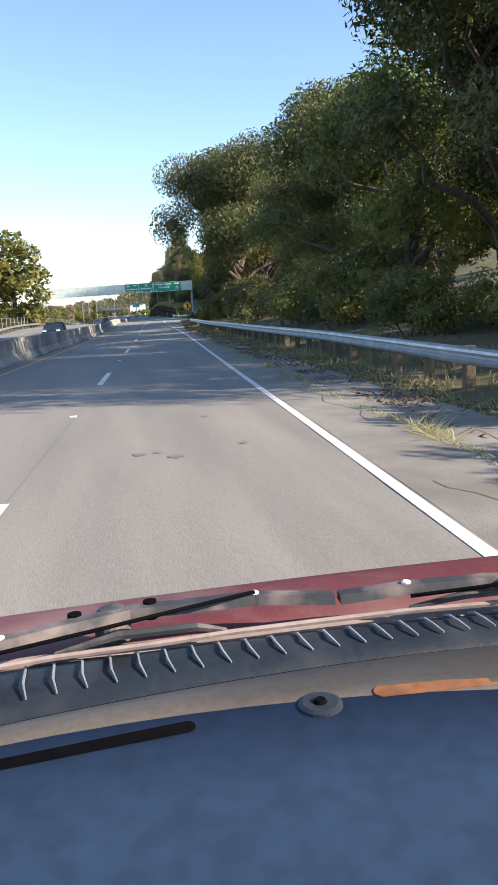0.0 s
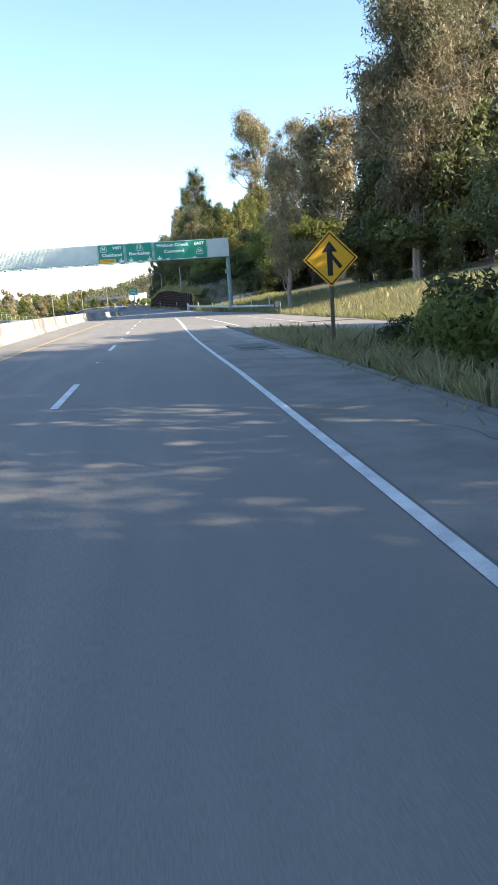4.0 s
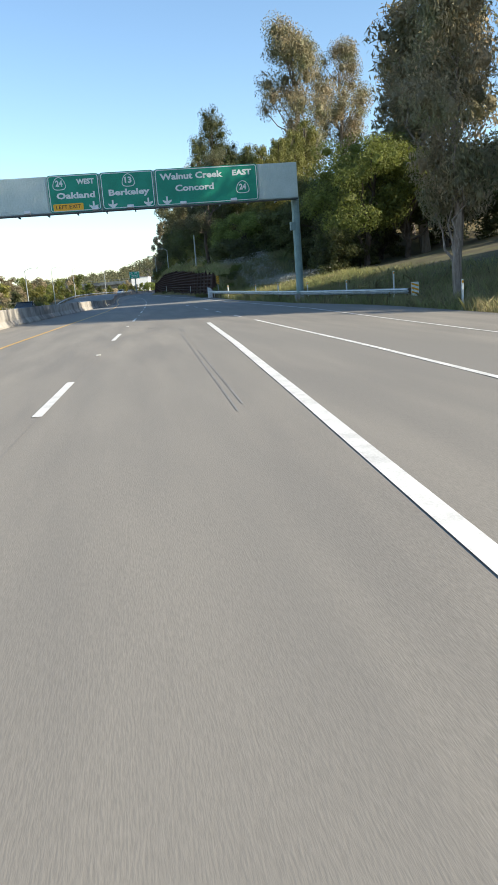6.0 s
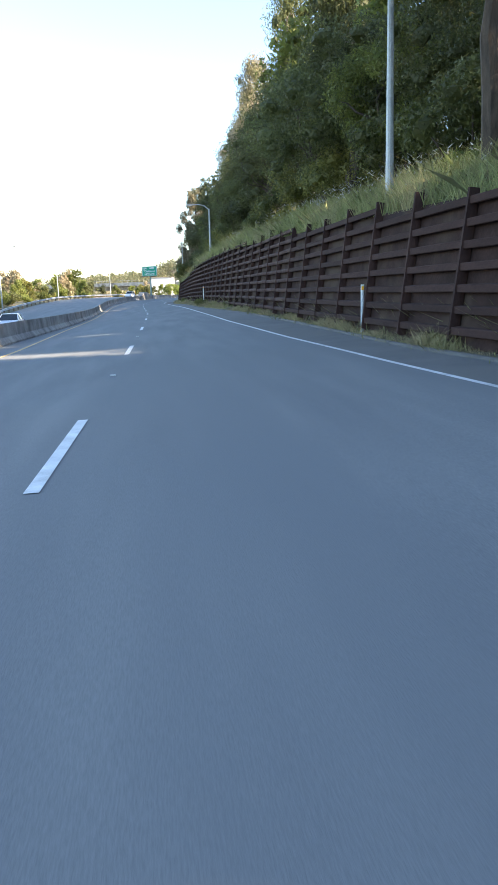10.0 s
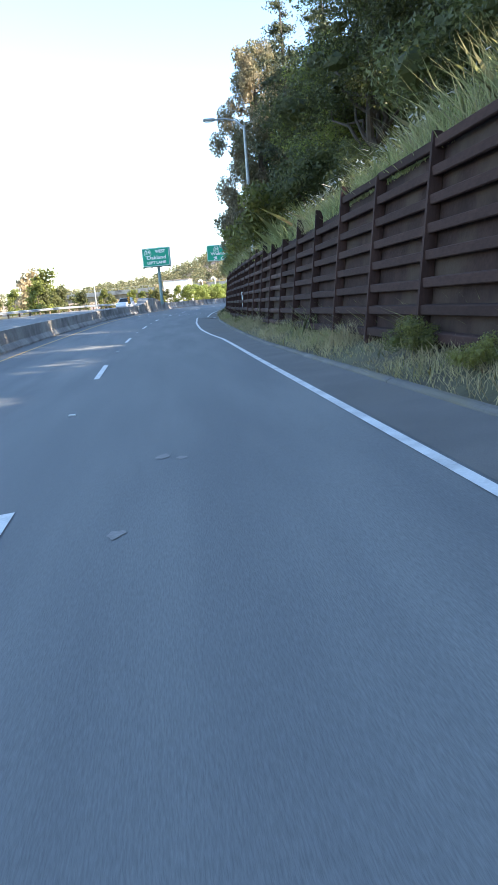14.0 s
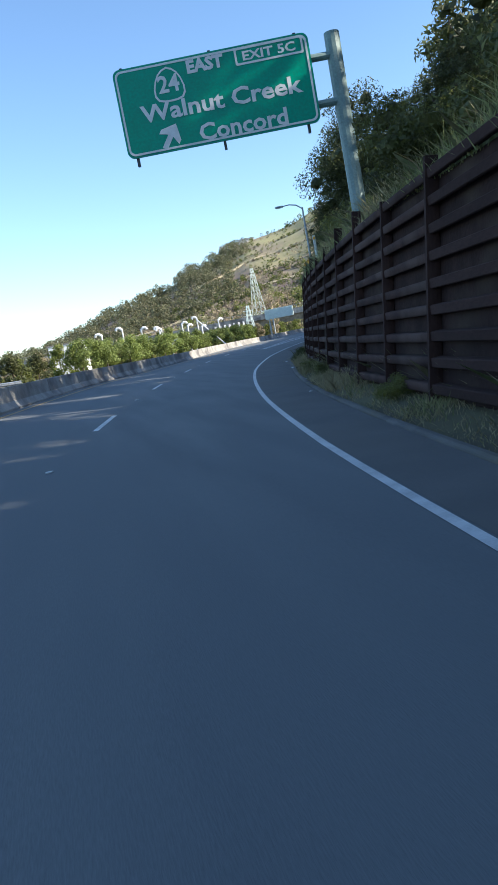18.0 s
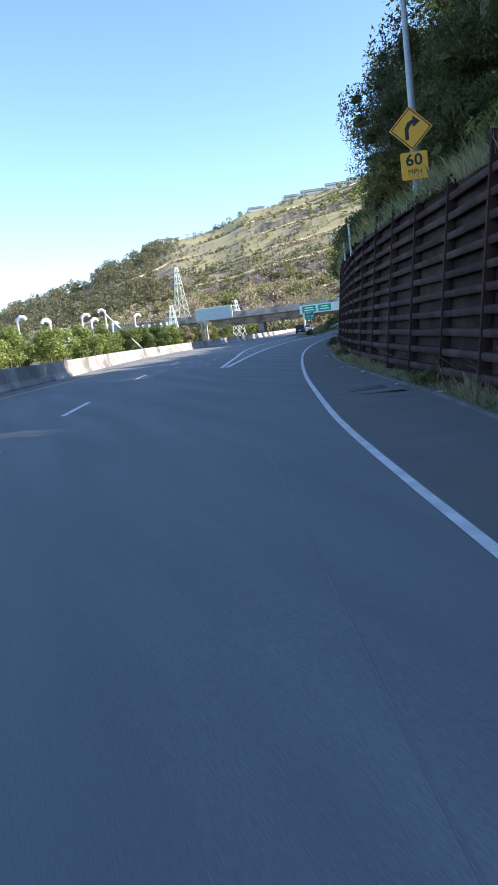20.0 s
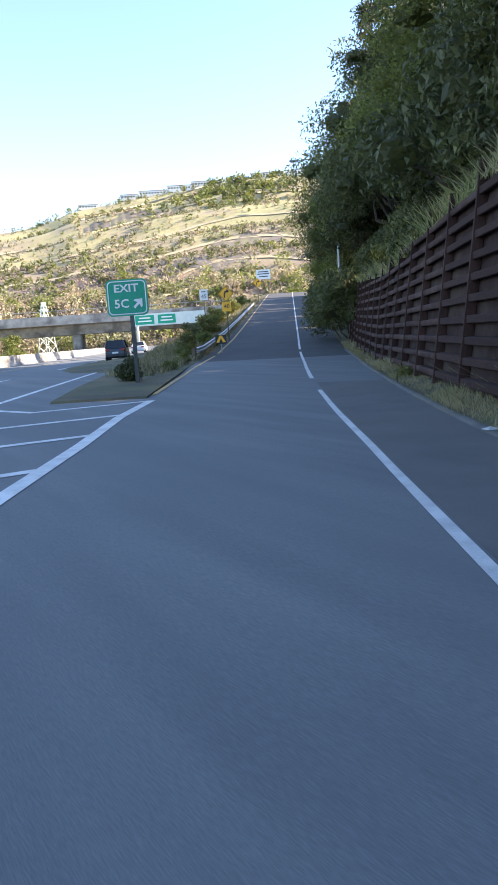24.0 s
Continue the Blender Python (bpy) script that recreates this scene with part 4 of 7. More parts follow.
part("plate", plate(bmesh.new(), rounded(3.0, 2.0, 0.08, 0, 4.95), 0.02), M["sign_white"], wsign)
for z, w in ((5.5, 2.2), (5.05, 2.5), (4.5, 1.9)):
    part("writing_bar", plate(bmesh.new(), rounded(w, 0.2, 0.02, 0, z), 0.004, Matrix.Translation((0, -0.006, 0))), M["dark_steel"], wsign)
for x in (-0.9, 0.9):
    bm = bmesh.new()
    box(bm, (0.1, 0.1, 5.4), pose(x, 0.08, 2.7))
    part("post", bm, M["post_wood"], wsign)

# the exit sign in the gore
ex = empty("exit_sign", at(567.4, -5.08, 0, 2), "green exit 5C sign on one post in the gore", "road sign")
p = panel("sign_panel", 1.45, 1.26, 0, 3.06, ex, M["sign_green"], 0.035)
lettering("EXIT", 0.27, 0, 3.26, -0.012, p, M["sign_white"], 0.85, bold=0.008)
lettering("5C", 0.3, -0.2, 2.72, -0.012, p, M["sign_white"], 0.5, bold=0.008)
put("arrow", arrow(bmesh.new(), 0.38, 2.85, 0.42, -45, -0.014, 0.6), M["sign_white"], p)
bm = bmesh.new()
box(bm, (0.13, 0.13, 3.5), pose(0.1, 0.12, 1.75))
part("post", bm, M["dark_steel"], ex)


# ---------------- street lamps ----------------
def street_lamp(m, h, reach, label):
    ob = empty("street_lamp", m, label, "street lamp", "street lamps along the wall")
    bm = bmesh.new()
    tube(bm, [(0, 0, 0), (0, 0, h * 0.5), (0, 0, h)], [0.13, 0.1, 0.07], 10)
    part("pole", bm, M["pole"], ob)
    bm = bmesh.new()
    tube(bm, [(0, 0, h - 0.1), (-reach * 0.3, 0, h + 0.28), (-reach * 0.65, 0, h + 0.42), (-reach, 0, h + 0.4)], [0.055, 0.05, 0.045, 0.04], 8)
    arm = part("arm", bm, M["pole"], ob)
    bm = bmesh.new()
    box(bm, (0.68, 0.28, 0.15), pose(-reach - 0.3, 0, h + 0.4), 0.05)
    hd = part("lamp_head", bm, M["pole"], ob, "grey cobra-head lamp")
    bm = bmesh.new()
    box(bm, (0.4, 0.2, 0.05), pose(-reach - 0.32, 0, h + 0.315), 0.02)
    part("lens", bm, M["sign_white"], hd)
    return ob


for s, d, z, top, reach in ((253.5, 6.85, 3.5, 12.5, 2.0), (307.2, 5.4, 4.0, 9.1, 1.5), (365.6, 4.86, 3.2, 10.7, 1.6), (416.4, 4.45, 3.2, 10.0, 1.5), (476.1, 5.45, 3.9, 11.5, 1.6), (533, 4.9, 4.4, 10.2, 1.4), (598, 4.6, 4.2, 13.6, 2.6)):
    street_lamp(at(s, d, z - 0.3), top - z + 0.3, reach, "grey steel street lamp on the bank behind the wall")

# ---------------- plants ----------------
def leaf_mesh(name, clumps, count, length, width, material, seed, droop=0.0, core=0.62, shell=0.58, corners=4):
    """A crown: many small pointed leaf sprays spread over clumps (x, y, z, rx, ry, rz), round dim inner masses of twigs."""
    r = np.random.default_rng(seed)
    c = np.array(clumps, float)
    vol = (c[:, 3] * c[:, 4] * c[:, 5]) ** 0.75
    k = r.choice(len(c), count, p=vol / vol.sum())
    dirs = r.normal(size=(count, 3))
    dirs /= np.linalg.norm(dirs, axis=1)[:, None]
    rad = (shell + (1.03 - shell) * r.random(count) ** 0.7)[:, None]
    p = c[k, :3] + dirs * rad * c[k, 3:6]
    nrm = dirs + r.normal(size=(count, 3)) * 0.8
    nrm /= np.linalg.norm(nrm, axis=1)[:, None]
    t = r.normal(size=(count, 3))
    t[:, 2] -= droop * 2
    t -= nrm * (t * nrm).sum(1)[:, None]
    t /= np.linalg.norm(t, axis=1)[:, None]
    b = np.cross(nrm, t)
    L = (length * r.uniform(0.5, 1.5, count))[:, None]
    W = (width * r.uniform(0.6, 1.4, count))[:, None]
    if corners == 4:
        v = np.stack([p - t * L / 2, p + b * W / 2 + t * L * 0.1, p + t * L / 2, p - b * W / 2 + t * L * 0.1], 1).reshape(-1, 3)
    else:
        v = np.stack([p - t * L / 2 - b * W * 0.3, p + b * W * 0.75, p + t * L / 2], 1).reshape(-1, 3)
    f = np.arange(count * corners).reshape(-1, corners)
    if core:
        bm = bmesh.new()
        for x, y, z, rx, ry, rz in c:
            q = bmesh.ops.create_icosphere(bm, subdivisions=1, radius=1.0)["verts"]
            for w in q:
                j = core * (0.75 + 0.5 * noise.noise(w.co * 2.1 + Vector((x, y, z))))
                w.co = Vector((x + w.co.x * rx * j, y + w.co.y * ry * j, z + w.co.z * rz * j))
        cv = np.array([w.co[:] for w in bm.verts])
        bm.verts.index_update()
        cf = np.array([[w.index for w in q.verts] + [q.verts[2].index] for q in bm.faces])
        bm.free()
        me = bpy.data.meshes.new(name)
        me.from_pydata(np.concatenate([v, cv]).tolist(), [], f.tolist() + [list(q[:3]) for q in (cf + len(v)).tolist()])
        me.materials.append(material)
        return me
    return mesh_np(name, v, f, material)


def limb_mesh(name, limbs, material, sides=7):
    bm = bmesh.new()
    for pts, radii in limbs:
        tube(bm, pts, radii, sides)
    return bm_mesh(name, bm, material)


def tree(name, trunk, crown, label):
    ob = empty(name, Matrix(), label, "tree")
    part("trunk", trunk, None, ob)
    part("crown", crown, None, ob)
    return ob


def wander(r, a, b, n=5, k=0.06):
    a, b = Vector(a), Vector(b)
    L = (b - a).length
    return [a.lerp(b, i / n) + Vector((r.uniform(-1, 1), r.uniform(-1, 1), r.uniform(-0.5, 0.5))) * L * k * (0 < i < n) for i in range(n + 1)]


def make_oak(seed, h=12.0, spread=5.5, leaf="leaf_dark", label="dense dark green tree on the bank", count=22000, low=0.3, name="oak_tree", leaf_size=0.235, corners=3):
    r = random.Random(seed)
    limbs = [(wander(r, (0, 0, -0.6), (r.uniform(-0.4, 0.4), r.uniform(-0.4, 0.4), h * 0.4)), [0.34, 0.3, 0.27, 0.24, 0.2, 0.17])]
    clumps = []
    for i in range(34):
        a = r.uniform(0, 2 * math.pi)
        z = h * r.uniform(low, 0.93)
        u = (z / h - low) / (1 - low)
        rr = spread * math.sqrt(max(0.05, 1 - (u * 1.25 - 0.35) ** 2)) * r.uniform(0.35, 0.95)
        q = r.uniform(1.1, 2.1) * spread / 5.5
        clumps.append((rr * math.cos(a), rr * math.sin(a), z, q * r.uniform(0.9, 1.3), q * r.uniform(0.9, 1.3), q * r.uniform(0.65, 0.95)))
        if i % 3 == 0:
            limbs.append((wander(r, (0, 0, h * r.uniform(0.08, 0.4)), clumps[-1][:3], 5, 0.09), [0.17, 0.14, 0.11, 0.085, 0.06, 0.035]))
    near = name != "oak_tree"
    ob = tree(name, limb_mesh("trunk", limbs[:1] if near else limbs, M["bark"]), leaf_mesh("crown", clumps, count, leaf_size, leaf_size * 0.5, M[leaf], seed, 0.2, 0.46 if name == "oak_tree" else 0.4, 0.45 if name == "oak_tree" else 0.35, corners=corners), label)
    for one in limbs[1:] if near else ():
        part("branch", limb_mesh("branch", [one], M["bark"]), None, ob)
    return ob


def make_euca(seed, h=26.0, spread=4.2, leaf="leaf_euca", count=26000, low=0.26, label="tall eucalyptus with grey-brown hanging foliage", leaf_size=0.42, core=0.42):
    r = random.Random(seed)
    top = (r.uniform(-1, 1), r.uniform(-1, 1), h * 0.95)
    spine = wander(r, (0, 0, -0.8), top, 7, 0.012)
    limbs = [(spine, [0.42, 0.38, 0.33, 0.28, 0.22, 0.16, 0.1, 0.05])]
    clumps = []
    for i in range(58):
        u = r.uniform(low, 1.0)
        a = r.uniform(0, 2 * math.pi)
        c = spine[min(7, int(u * 7))]
        rr = spread * r.uniform(0.15, 0.95) * (1.0 - 0.55 * max(0, (u - 0.6) / 0.4)) * (0.6 + 0.4 * min(1, (u - low) / 0.2))
        q = r.uniform(1.0, 2.1)
        clumps.append((c.x + rr * math.cos(a), c.y + rr * math.sin(a), h * u, q, q, q * r.uniform(1.0, 1.7)))
        if i % 3 == 0:
            limbs.append((wander(r, spine[max(1, int(u * 7) - 1)], clumps[-1][:3], 4, 0.08), [0.13, 0.1, 0.075, 0.05, 0.03]))
    return tree("eucalyptus_tree", limb_mesh("trunk", limbs, M["bark_pale"]), leaf_mesh("crown", clumps, count, leaf_size, leaf_size * 0.3, M[leaf], seed, 1.0, core, 0.3, 3), label)


def make_gum(seed, h=16.0, label="large open eucalyptus with hanging foliage above the wall"):
    """A forked trunk and long rising limbs, each with a few hanging clumps, and sky between them."""
    r = random.Random(seed)
    fork = Vector((0.3, 0.2, h * 0.3))
    limbs = [(wander(r, (0, 0, -0.8), fork, 4, 0.03), [0.27, 0.25, 0.23, 0.21, 0.19])]
    clumps = []
    for i in range(11):
        a = i * 2.4 + r.uniform(-0.3, 0.3)
        up = h * (0.36 + 0.6 * ((i * 7) % 11) / 10)
        out = 6.6 * math.sqrt(max(0.1, 1.15 - (up / h) ** 2)) * r.uniform(0.55, 1.0)
        end = Vector((out * math.cos(a), out * math.sin(a), up))
        pts = wander(r, fork, end, 6, 0.05)
        limbs.append((pts, [0.13, 0.11, 0.09, 0.07, 0.05, 0.035, 0.02]))
        for j in range(6):
            c = pts[6 - j % 3] + Vector((r.gauss(0, 0.9), r.gauss(0, 0.9), r.uniform(-0.9, 0.7)))
            q = r.uniform(0.65, 1.3)
            clumps.append((*c, q, q, q * r.uniform(0.8, 1.25)))
    return tree("eucalyptus_tree", limb_mesh("trunk", limbs, M["bark"]), leaf_mesh("crown", clumps, 46000, 0.25, 0.075, M["leaf_gum"], seed, 1.0, 0.0, 0.1, 3), label)


def make_conifer(seed, h=27.0, spread=4.0, label="tall dark conifer with drooping boughs", leaf="leaf_conif", count=16000):
    r = random.Random(seed)
    limbs = [([Vector((0, 0, -0.8)), Vector((0.1, 0, h * 0.5)), Vector((0, 0.1, h * 0.97))], [0.42, 0.28, 0.05])]
    clumps = []
    n = 60
    for i in range(n):
        u = min(0.98, 0.1 + 0.88 * i / n + r.uniform(-0.05, 0.05))
        a = i * 2.4 + r.uniform(-0.4, 0.4)
        R = spread * (1.02 - u) ** 0.62 * r.uniform(0.4, 1.2)
        for f in (0.4, 0.85):
            q = (0.55 + R * 0.2) * r.uniform(0.7, 1.35)
            clumps.append((R * f * math.cos(a), R * f * math.sin(a), h * u - R * f * r.uniform(0.05, 0.4), q * 1.15, q * 1.15, q * r.uniform(0.55, 1.0)))
        if i % 4 == 0:
            limbs.append(([Vector((0, 0, h * u)), Vector((R * 0.9 * math.cos(a), R * 0.9 * math.sin(a), h * u - R * 0.15))], [0.07, 0.02]))
    return tree("conifer", limb_mesh("trunk", limbs, M["bark"]), leaf_mesh("crown", clumps, count, 0.36, 0.13, M[leaf], seed, 0.6, 0.4, 0.3, 3), label)


def make_cypress(seed, h=16.0, spread=3.4, label="dense sunlit olive-green conifer with a rounded top", leaf="leaf_olive", count=24000):
    """A dense cone of upswept sprays, rounded at the top, with a lumpy outline."""
    r = random.Random(seed)
    limbs = [([Vector((0, 0, -0.8)), Vector((0.1, 0, h * 0.5)), Vector((0, 0.1, h * 0.94))], [0.36, 0.22, 0.05])]
    clumps = []
    for i in range(90):
        u = 0.08 + 0.88 * i / 90
        a = i * 2.4 + r.uniform(-0.5, 0.5)
        R = spread * math.sqrt(max(0.02, 1 - u * u)) * r.uniform(0.35, 0.92)
        q = r.uniform(0.55, 1.05) * (1.15 - 0.45 * u)
        clumps.append((R * math.cos(a), R * math.sin(a), h * u, q, q, q * r.uniform(1.0, 1.5)))
        if i % 6 == 0:
            limbs.append(([Vector((0, 0, h * u * 0.9)), Vector(clumps[-1][:3])], [0.06, 0.02]))
    return tree("cypress", limb_mesh("trunk", limbs, M["bark"], 6), leaf_mesh("crown", clumps, count, 0.27, 0.11, M[leaf], seed, -0.5, 0.5, 0.5, 3), label)


def make_shrub(seed, w=1.6, h=1.8, leaf="leaf_green", count=2600, label="leafy green shrub on the bank", leaf_size=0.2):
    r = random.Random(seed)
    clumps, limbs = [], []
    for i in range(11):
        a, rr = r.uniform(0, 6.28), w * r.uniform(0, 0.75)
        z = h * r.uniform(0.25, 0.85)
        q = w * r.uniform(0.28, 0.45)
        clumps.append((rr * math.cos(a), rr * math.sin(a), z, q, q, q * 0.85))
        if i % 3 == 0:
            limbs.append((wander(r, (0, 0, -0.3), clumps[-1][:3], 3, 0.08), [0.04, 0.03, 0.022, 0.012]))
    ob = empty("shrub", Matrix(), label, "shrub")
    part("stem", limb_mesh("stem", limbs, M["bark"], 5), None, ob)
    part("foliage", leaf_mesh("foliage", clumps, int(count * 0.85), leaf_size, leaf_size * 0.5, M[leaf], seed, 0.0, 0.55, 0.5, 3), None, ob)
    return ob


def make_far_tree(seed, h=8.0, spread=3.6, leaf="leaf_green", label="leafy dense small tree", count=3600, leaf_size=0.42):
    r = random.Random(seed)
    clumps = []
    for i in range(16):
        a, z = r.uniform(0, 6.28), h * r.uniform(0.1, 0.9)
        rr = spread * r.uniform(0.1, 0.8) * (1.15 - z / h * 0.6)
        q = spread * r.uniform(0.26, 0.42)
        clumps.append((rr * math.cos(a), rr * math.sin(a), z, q, q, q * 0.85))
    limbs = [([Vector((0, 0, -0.6)), Vector((0.1, 0, h * 0.55))], [0.2, 0.1])]
    return tree("roadside_tree", limb_mesh("trunk", limbs, M["bark"], 5), leaf_mesh("crown", clumps, count, leaf_size, leaf_size * 0.57, M[leaf], seed, 0.1, 0.5, 0.5, 3), label)


STOCK = {
    "oak": [make_oak(1), make_oak(2, 12, 6.0), make_oak(3, 12, 4.8, "leaf_green", "green broadleaf tree on the bank")],
    "oak_back": [make_oak(6, count=5000, leaf_size=0.52, corners=3), make_oak(7, 12, 6.0, count=5000, leaf_size=0.52, corners=3), make_oak(8, 12, 5.0, "leaf_green", "green broadleaf tree on the bank", 5000, leaf_size=0.52, corners=3)],
    "euca_back": [make_euca(14, count=6000, leaf_size=0.7, low=0.5)],
    "open": [make_oak(4, 12, 6.0, "leaf_dark", "spreading roadside tree with bare crooked limbs below its dark crown", 52000, 0.4, "roadside_oak", 0.225), make_oak(5, 12, 5.5, "leaf_olive", "spreading roadside tree with bare crooked limbs below its olive crown", 52000, 0.36, "roadside_oak", 0.225)],
    "euca": [make_euca(11), make_euca(12, 26, 5.0), make_euca(13, 26, 4.4, "leaf_dark", 15000, 0.35, "tall eucalyptus with dark hanging foliage")],
    "euca_big": [make_gum(15)],
    "conif": [make_conifer(21), make_conifer(22, 27, 5.0)],
    "conif_lit": [make_conifer(23, 27, 4.4, "tall sunlit olive-green conifer", "leaf_green")],
    "cypress": [make_cypress(61), make_cypress(62, 16, 3.9)],
    "tan": [make_cypress(63, 16, 4.2, "dense tall conifer, tan-brown in the sun", "leaf_euca", 44000)],
    "round": [make_oak(31, 10, 5.6, "leaf_bright", "broad rounded bright green tree on the grassy bank", 34000, 0.22, "rounded_tree", 0.26)],
    "shrub": [make_shrub(41), make_shrub(42, 1.9, 2.2, "leaf_dark", 3000, "dark green shrub on the bank"), make_shrub(43, 1.5, 2.4, "leaf_yellow", 2400, "yellow-green leafy shrub on the bank")],
    "brush": [make_shrub(44, 1.9, 2.2, "leaf_dark", 7000, "dark green shrub below the trees", 0.12), make_shrub(45, 1.7, 2.0, "leaf_olive", 6500, "olive-green shrub below the trees", 0.11)],
    "far_back": [make_far_tree(55, count=1300, leaf_size=0.62), make_far_tree(56, 8, 4.2, "leaf_dark", count=1300, leaf_size=0.62), make_far_tree(57, 8, 3.2, "leaf_yellow", count=1300, leaf_size=0.62), make_far_tree(58, 8, 3.0, "leaf_euca", count=1300, leaf_size=0.62)],
    "far": [make_far_tree(51), make_far_tree(52, 8, 4.2, "leaf_dark"), make_far_tree(53, 8, 3.2, "leaf_yellow"), make_far_tree(54, 8, 3.0, "leaf_euca"), make_far_tree(59, 8, 4.2, "leaf_bright", "bright green bushy tree beyond the far road")],
}
used = set()
pr = random.Random(77)


def plant(kind, s, d, scale=1.0, variant=None, wide=1.0, z=None, m=None):
    v = STOCK[kind][variant if variant is not None else pr.randrange(len(STOCK[kind]))]
    if m is None:
        zz = float(ground_z(s, d)) if z is None else z
        m = at(s, d, zz - 0.1, pr.uniform(0, 360))
    m = m @ Matrix.Diagonal((scale * wide, scale * wide, scale, 1))
    if v.name not in used:
        used.add(v.name)
        v.matrix_world = m
        return v
    ob = copy_thing(v, Matrix())
    ob.matrix_basis = m
    return ob


# trees along the first stretch, behind the guard rail
for s, d, h in ((11.5, 13.0, 0.95), (17.5, 13.5, 0.9), (25, 12, 1.05), (33, 11.5, 1.0), (42, 12.5, 1.0), (51, 12, 0.85), (60, 12.5, 0.82), (80, 11.5, 1.1), (88, 13, 1.1)):
    plant("open" if s not in (11.5, 33, 60) else "oak", s, d, h)
plant("open", 73, 8.4, 1.38, 0, 0.88)
for s in range(16, 100, 11):
    plant("oak_back", s + pr.uniform(-3, 3), pr.uniform(25, 29), pr.uniform(0.6, 0.75))
    plant("far", s + pr.uniform(-3, 3), pr.uniform(19, 22), pr.uniform(0.35, 0.45), pr.choice((0, 2)))
for s in range(12, 96, 3):
    plant("brush", s + pr.uniform(-2, 2), 7.0 + pr.uniform(0, 3.5), pr.uniform(0.9, 1.9), pr.choice((0, 0, 0, 1)))
for s in (20, 28, 36):
    plant("oak_back", s, 19, 0.7, 0)
# low trees that shade the rail where the drive begins
for s, d, k in ((-9, 10.4, 0.56), (-4, 9.9, 0.5), (0, 9.7, 0.47), (3.5, 9.8, 0.44), (7, 9.6, 0.42)):
    plant("far", s, d, k, 1)
# shrubs and trees beside the merge sign
for s, d, k in ((94, 6.2, 1.0), (97, 7.5, 1.5), (101, 6.8, 1.2), (105, 8.5, 1.3), (110, 8.0, 0.8), (116, 9.5, 0.7), (103, 11, 1.8), (112, 13, 1.1)):
    plant("shrub", s, d, k)
for s, d, k, v in ((113, 6.4, 0.5, 1), (110.5, 6.6, 0.6, 0), (108, 6.2, 1.0, 1), (105, 5.7, 0.9, 0), (101.5, 5.5, 0.8, 1), (107, 8.5, 0.9, 2), (111, 9.5, 0.8, 1), (116, 9.0, 0.6, 0)):
    plant("shrub", s, d, k, v)
for s, d, k in ((96, 13, 1.1), (103, 13.5, 1.15), (124, 24.5, 0.85), (120.5, 28.5, 1.25), (115, 33.5, 1.45), (98, 26, 1.35), (108, 14.5, 1.05), (113.5, 15.2, 0.95), (118, 30, 1.35), (111.5, 38, 1.7), (107, 43.5, 1.9), (102, 49, 2.1), (114, 33, 1.5)):
    plant("oak" if d < 20 else "oak_back", s, d, k)
for s, d, k in ((110, 41, 1.7), (216, 38, 0.85), (163, 37, 0.62), (152, 44, 0.7), (158, 48, 0.9), (171, 47, 0.95)):
    plant("oak_back", s, d, k)
for s in (*range(164, 196, 5), *range(214, 262, 5)):
    plant("far", s + pr.uniform(-2, 2), (27.5 if s < 200 else 18.5) + pr.uniform(-1, 3), pr.uniform(0.42, 0.6), 1)
for s, d, k in ((163, 32, 0.85), (167, 30.5, 0.92), (171, 29, 1.1), (175, 31.5, 1.2), (180, 28.5, 1.15), (185, 29.5, 1.15), (190, 28, 1.0), (178, 36, 1.4), (170, 38, 1.35)):
    plant("oak_back", s, d, k, pr.choice((0, 0, 1)))
plant("euca", 171, 27.5, 1.1, 0, 1.25)
plant("euca", 177, 34, 1.12, 1, 1.3)
plant("euca", 174.3, 30.8, 1.02, 0, 1.3)
plant("euca", 268, 26.5, 1.1, 0, 1.2)
plant("euca", 285, 39, 0.95, 1, 1.2)
for s, d, k, w in ((186, 31, 0.95, 1.5), (183, 41, 1.2, 1.5), (190, 31.5, 0.95, 1.3), (195.5, 32, 0.92, 1.5), (215, 31, 0.95, 1.35), (221, 30, 0.95, 1.5), (228, 31, 0.8, 1.4)):
    plant("euca_back", s, d, k, 0, w)
for s, d, k in ((217, 26.5, 1.0), (223, 25.5, 1.0), (228, 26, 0.9)):
    plant("oak_back", s, d, k)
plant("euca", 214, 44, 1.25, 2)
plant("euca", 176, 14.7, 0.62, 0)
for s in range(172, 256, 9):
    for d0 in (24, 33, 43):
        d, k = d0 - (s - 172) * 0.05 + pr.uniform(-2, 2), pr.uniform(0.8, 1.15)
        if s < 206:
            d, k = d + 4, k * 0.7
        if 205 < s + 0.53 * d < 227 or s > 222 or s < 206 and d0 == 24:        # the sun reaches the bank between the crowns
            continue
        plant("oak_back" if d0 > 30 else "oak", s + pr.uniform(-2, 2), d, k)
plant("round", 240.5, 12.4, 0.6, 0, 1.2)
plant("shrub", 232, 10.5, 1.2, 1)
for s, d, k, z in ((229.3, 7.65, 0.7, 0.4), (228.3, 7.7, 0.62, 0.3), (227.2, 7.75, 0.55, 0.2), (226.2, 7.8, 0.5, 0.2)):
    plant("shrub", s, d, k, 0, z=z)
